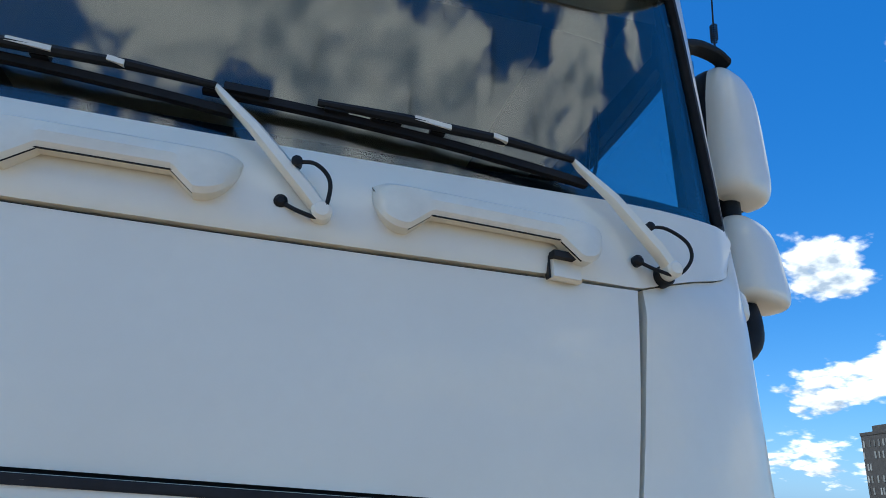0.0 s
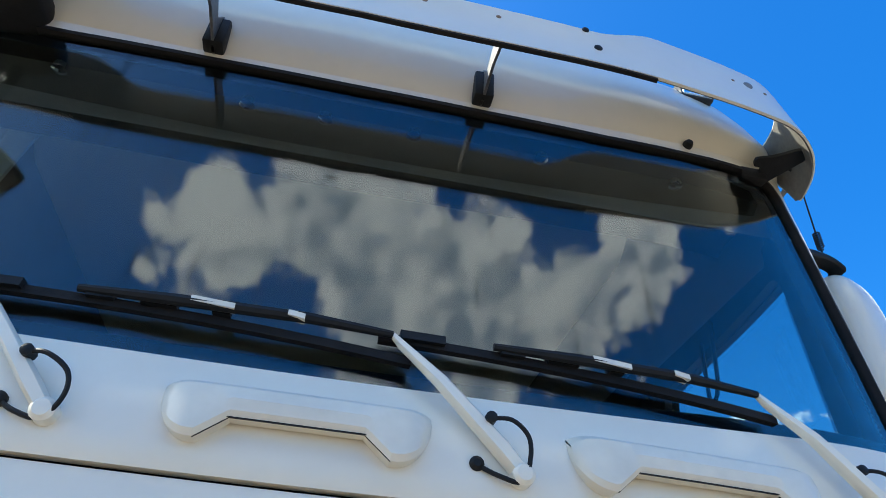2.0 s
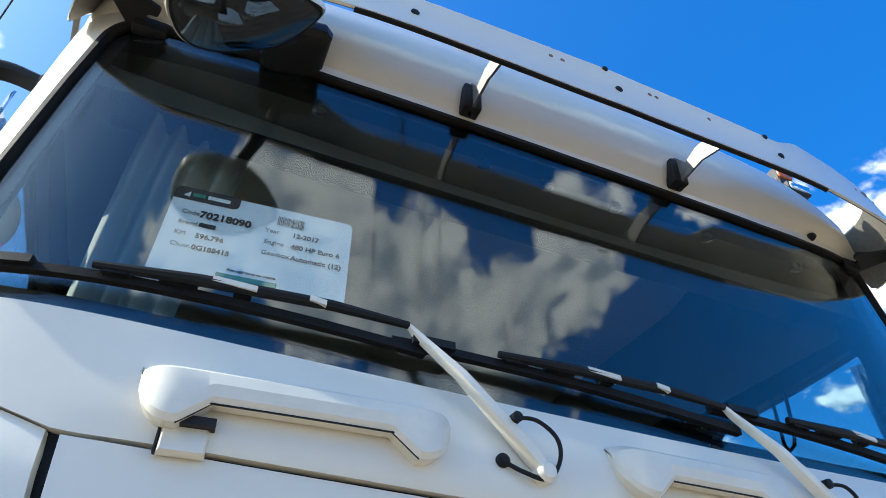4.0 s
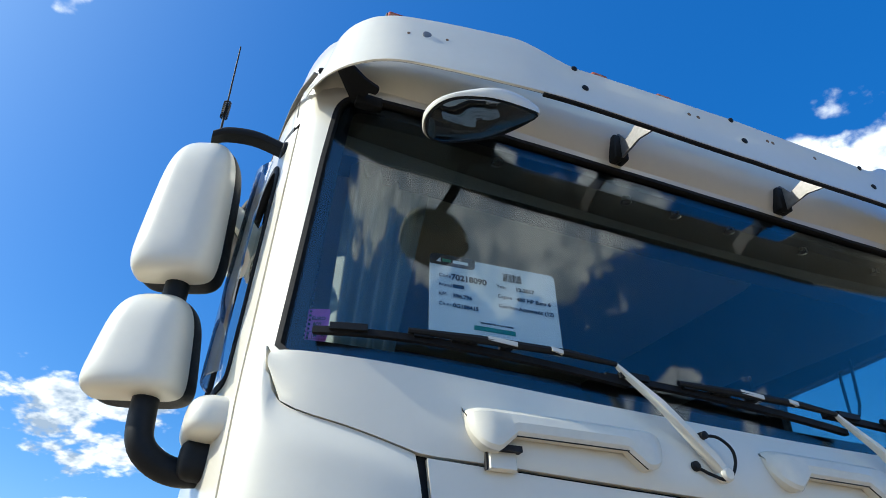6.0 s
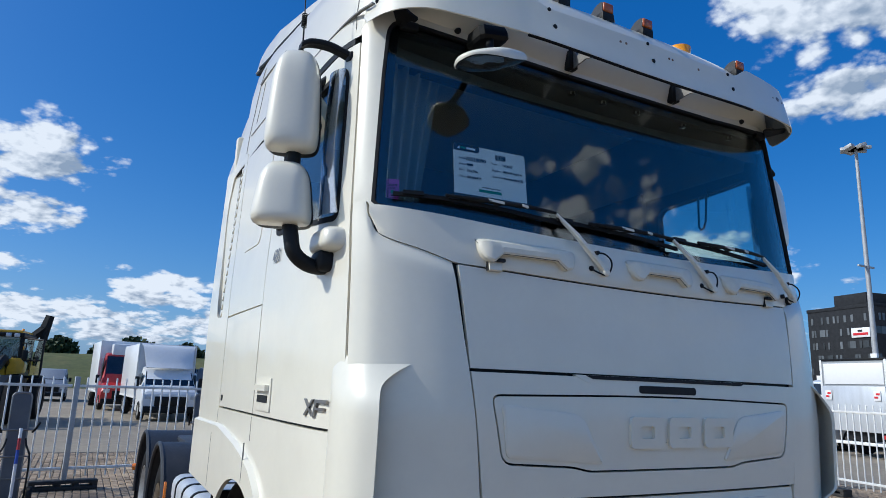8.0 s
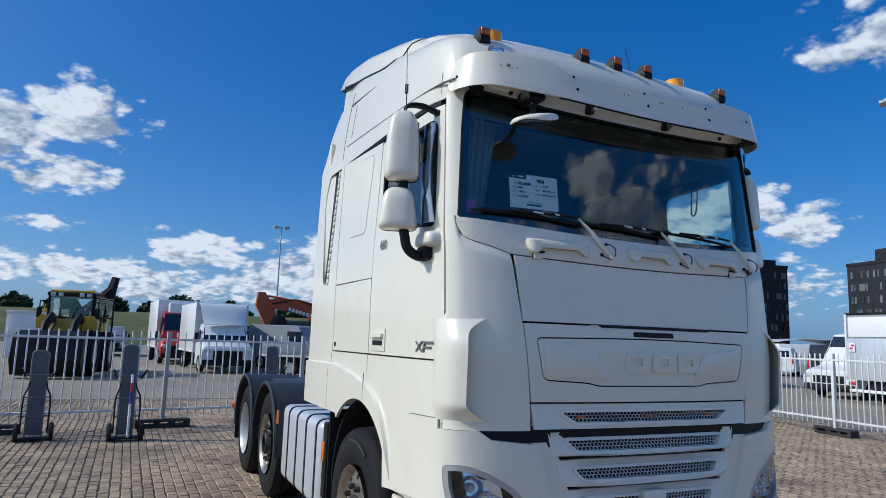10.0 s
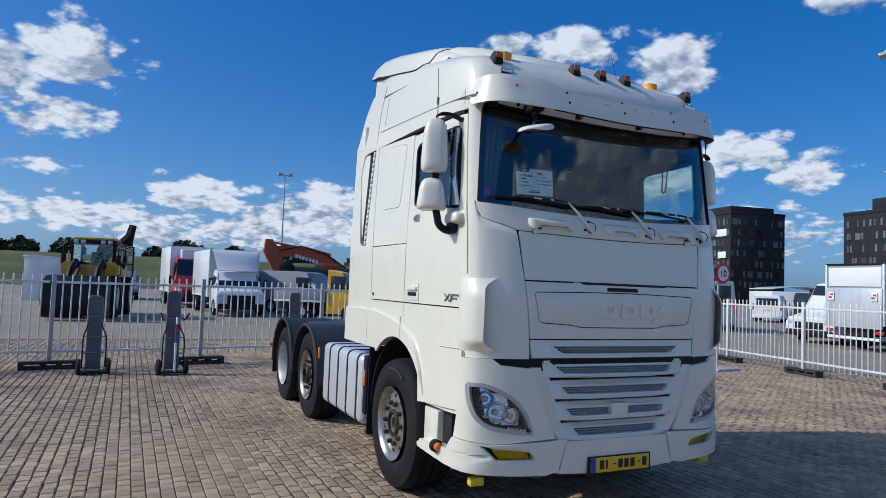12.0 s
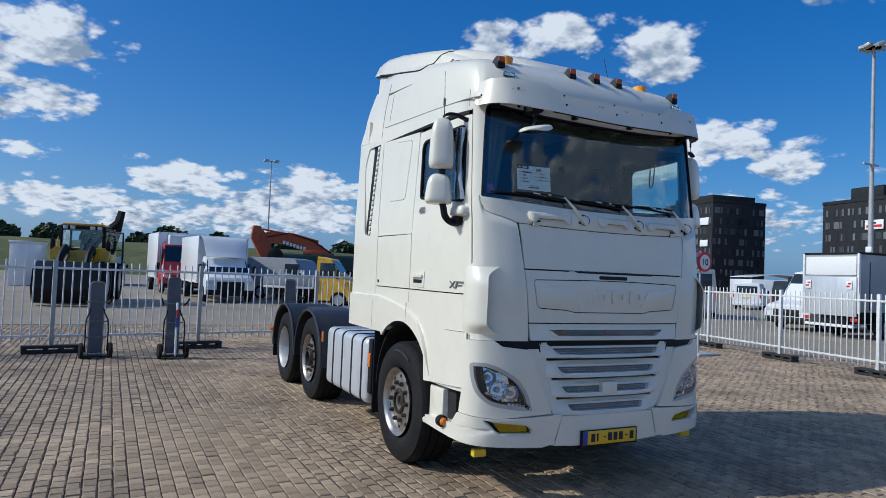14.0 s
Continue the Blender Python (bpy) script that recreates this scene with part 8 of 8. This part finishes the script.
def office(name, label, loc, rz, w, d, h, floors, cols, dcols, seed, penthouse, signs):
    """A black brick office block with scattered narrow windows."""
    t = thing(name, label, "office building", loc, rz)
    wall = part("wall", block((0, 0, 0), (w, d, h), 0.05), FACADE, t)
    part("parapet", block((-0.12, -0.12, h - 0.5), (w + 0.12, d + 0.12, h + 0.25), 0.05), FACADE, t)
    part("roof", block(penthouse[0], penthouse[1], 0.05), FACADE, t, "set-back plant storey")
    rng = random.Random(seed)
    fh = (h - 2) / floors
    meshes = {}
    for ww, hh in ((0.6, 1.5), (1.4, 1.5), (0.5, 1.5)):
        for ori in (0, 1):
            m1 = finish(block((-ww / 2, -0.10, 0), (ww / 2, 0.02, hh), 0.0) if ori == 0 else block((-0.10, -ww / 2, 0), (0.02, ww / 2, hh), 0.0), "pane")
            m1.materials.append(FACADE_PANE)
            meshes[(ww, ori)] = m1
    for f in range(floors):
        z = 1.2 + fh * f + 0.3
        for face, n, ln in ((0, cols, w), (1, dcols, d)):
            for k in range(n):
                if rng.random() < 0.22:
                    continue
                ww = rng.choice((0.6, 0.6, 0.5, 0.5, 1.4))
                p = ln * (k + 0.5) / n + rng.uniform(-0.5, 0.5)
                ob = new("window", meshes[(ww, face)])
                ob.parent = t
                ob.location = (p, 0, z) if face == 0 else (0, p, z)
    for lo, hi, mat in signs:
        part("sign_board", block(lo, hi, 0.02), mat, t, "pale company sign")
    return t


def build_distance():
    # two black office blocks: the shorter faces turn to the yard
    office("office_building", "eight-storey black brick office block with white signs", (128.5, 110.5, 0), -12, 15.5, 20.0, 22.5, 8, 10, 12, 3, ((1.0, 1.5, 22.0), (13.5, 17.0, 24.2)),
           [((-0.3, 1.2, 16.6), (-0.1, 5.4, 18.4), SIGN_WHITE), ((-0.3, 1.4, 11.2), (-0.1, 4.4, 12.8), SIGN_WHITE)])
    office("office_building", "black brick office block with red and white sign", (139.3, 75.1, 0), -12, 30.0, 17.0, 21.5, 7, 18, 11, 8, ((0.5, 2.0, 21.0), (28.0, 10.0, 24.2)),
           [((-0.3, 1.2, 14.8), (-0.1, 5.6, 16.8), SIGN_WHITE), ((-0.36, 1.6, 15.25), (-0.29, 5.2, 15.75), SIGN_RED), ((-0.36, 2.9, 15.95), (-0.29, 4.0, 16.35), INK), ((-0.3, 11.5, 5.4), (-0.1, 15.5, 7.0), SIGN_WHITE), ((1.0, -0.3, 5.4), (4.0, -0.1, 6.6), SIGN_WHITE)])
    w = thing("warehouse", "low white hall with curved roof far behind the vans", "hall", (76.0, 58.0, 0), -30)
    part("hall_wall", block((0, 0, 0), (10, 8, 2.7), 0.05), FAR_WHITE, w)
    part("hall_roof", slab(bmesh.new(), 12, 2, lambda p, q, o: Vector((10 * p, 8 * q, 2.7 + 0.8 * math.sin(math.pi * (0.15 + 0.8 * p)) + o)), -0.1, 0.0), FAR_WHITE, w)
    for x, y, h, r, heads in ((39.0, 20.6, 17.2, 0.17, 6), (9.0, 56.0, 11.2, 0.09, 2)):
        l = thing("light_mast", "tall galvanised floodlight mast", "light mast", (x, y, 0), 0, "yard masts")
        part("mast", tube(bmesh.new(), [(0, 0, 0), (0, 0, h * 0.5), (0, 0, h)], [r, r * 0.8, r * 0.55], 12), POST_GREY, l)
        for k in range(heads):
            a = 2 * math.pi * k / heads
            part("floodlight", block((-0.22, -0.22, -0.1), (0.22, 0.22, 0.12), 0.03, Matrix.Translation((0.62 * math.cos(a), 0.62 * math.sin(a), h)) @ Euler((0.3, 0, a)).to_matrix().to_4x4() if heads > 2 else Matrix.Translation((0.45 * math.cos(a), 0, h))), POST_GREY, l)
        part("head_ring", turned(bmesh.new(), [(-0.04, 0.55), (0.04, 0.55), (0.04, 0.50), (-0.04, 0.50)], (0, 0, h), "z", 20) if heads > 2 else block((-0.5, -0.05, h - 0.05), (0.5, 0.05, h + 0.02)), POST_GREY, l)
        if heads > 2:
            part("mast_arm", block((-0.9, -0.06, h * 0.56), (0.7, 0.06, h * 0.56 + 0.1), 0.01), POST_GREY, l)
            part("mast_box", block((-0.28, -0.22, h * 0.24), (-0.06, 0.15, h * 0.24 + 0.35), 0.02), SIGN_WHITE, l)
    # speed sign by the right fence
    s = thing("speed_sign", "two round red-rimmed speed signs on a thin pole", "road sign", (9.15, 7.25, 0), 0)
    part("pole", rod((0, 0, 0.03), (0, 0, 2.5), 0.025, 10), POST_GREY, s)
    part("sign_foot", block((-0.35, -0.35, 0.0), (0.35, 0.35, 0.05), 0.01), POST_GREY, s)
    for dx, dy, z, rz in ((-0.10, 0.02, 2.28, 28), (0.06, -0.08, 2.23, 2)):
        R = pose(dx, dy, z, 0, 0, rz)
        dsk = part("sign_disc", turned(bmesh.new(), [(0.01, 0.24), (-0.01, 0.24), (-0.012, 0.235), (-0.012, 0.18)], (0, 0, 0), "y", 30), SIGN_RED, s)
        dsk.matrix_basis = R
        part("sign_face", turned(bmesh.new(), [(0.0, 0.18), (-0.014, 0.18), (-0.015, 0.01)], (0, 0, 0), "y", 30), SIGN_WHITE, dsk)
        writing("print", "10", 0.22, Matrix.Translation((0, -0.017, -0.075)) @ Euler((math.pi / 2, 0, 0)).to_matrix().to_4x4(), INK, dsk, 0.004, "CENTER")
    # white storage box behind the loader
    c = thing("storage_container", "white container standing behind the loader", "container", (-8.35, 40.0, 0), -10)
    part("container_wall", block((-0.35, 0, 0), (0.5, 4, 2.5), 0.03), FAR_WHITE, c)
    part("container_frame", block((-0.4, -0.05, 2.42), (0.55, 4.05, 2.55), 0.02), GALV, c)
    # grassy dike
    bm = bmesh.new()
    xs = np.linspace(-160, 60, 60)
    prof = [(0, -0.5), (6, 1.4), (14, 3.6), (18, 4.3), (30, 4.3), (40, -0.5)]
    rows = []
    for x in xs:
        n = 0.5 * math.sin(x * 0.11) + 0.3 * math.sin(x * 0.31)
        rows.append([Vector((x, 82 + y + n - 0.05 * x, max(-0.5, z * (1 + 0.06 * n)))) for y, z in prof])
    rings(bm, rows, False, False)
    flat("dike", bm, GRASS, "grass-grown dike behind the yard", "grass bank")


def build_trees():
    """A far row of shrubs and trees along the dike: crowns of many leaf clumps."""
    rng = random.Random(4)
    for k in range(34):
        x = -120 + 5.2 * k + rng.uniform(-1.5, 1.5)
        y = 104 - 0.05 * x + rng.uniform(-2, 3)
        h = rng.uniform(1.3, 2.8) * (1.25 if -12 < x < 20 and k % 3 == 0 else 1)
        t = thing("dike_tree", "dark green scrubby tree on the dike", "tree", (x, y, 4.0), 0, "dike trees")
        part("trunk", tube(bmesh.new(), [(0, 0, -0.6), (0.1, 0, h * 0.3), (0.0, 0.1, h * 0.6)], [0.16, 0.12, 0.05], 6), BARK, t)
        verts, faces = [], []
        for c in range(230):
            a, r = rng.uniform(0, 2 * math.pi), h * 0.75 * math.sqrt(rng.random())
            zc = h * (0.12 + 0.85 * rng.random() * (1 - 0.55 * (r / (h * 0.75)) ** 2))
            cx, cy = r * math.cos(a) * 1.1, r * math.sin(a)
            for q in range(4):
                sz = rng.uniform(0.25, 0.55)
                d = Vector((rng.uniform(-1, 1), rng.uniform(-1, 1), rng.uniform(-0.6, 1))).normalized()
                e = d.orthogonal().normalized()
                f = d.cross(e)
                o = Vector((cx, cy, zc)) + Vector((rng.uniform(-0.3, 0.3), rng.uniform(-0.3, 0.3), rng.uniform(-0.2, 0.2)))
                b = len(verts)
                verts += [o + e * sz, o + f * sz * 0.7, o - e * sz, o - f * sz * 0.7]
                faces.append((b, b + 1, b + 2, b + 3))
        me = bpy.data.meshes.new("crown")
        me.from_pydata([tuple(v) for v in verts], [], faces)
        me.materials.append(LEAF)
        cr = new("crown", me)
        cr.parent = t


build_fence()
flat_trolley(-3.76, 8.62, 8, False, "grey-boarded hand trolley standing at the fence", 1.28)
flat_trolley(-2.55, 8.42, 6, True, "grey-boarded hand trolley with a striped pole")
flat_trolley(-0.08, 10.0, 6, False, "grey-boarded hand trolley beyond the lorry")
build_vehicles()
build_loader()
build_excavator()
build_distance()
build_trees()
build_pavers()
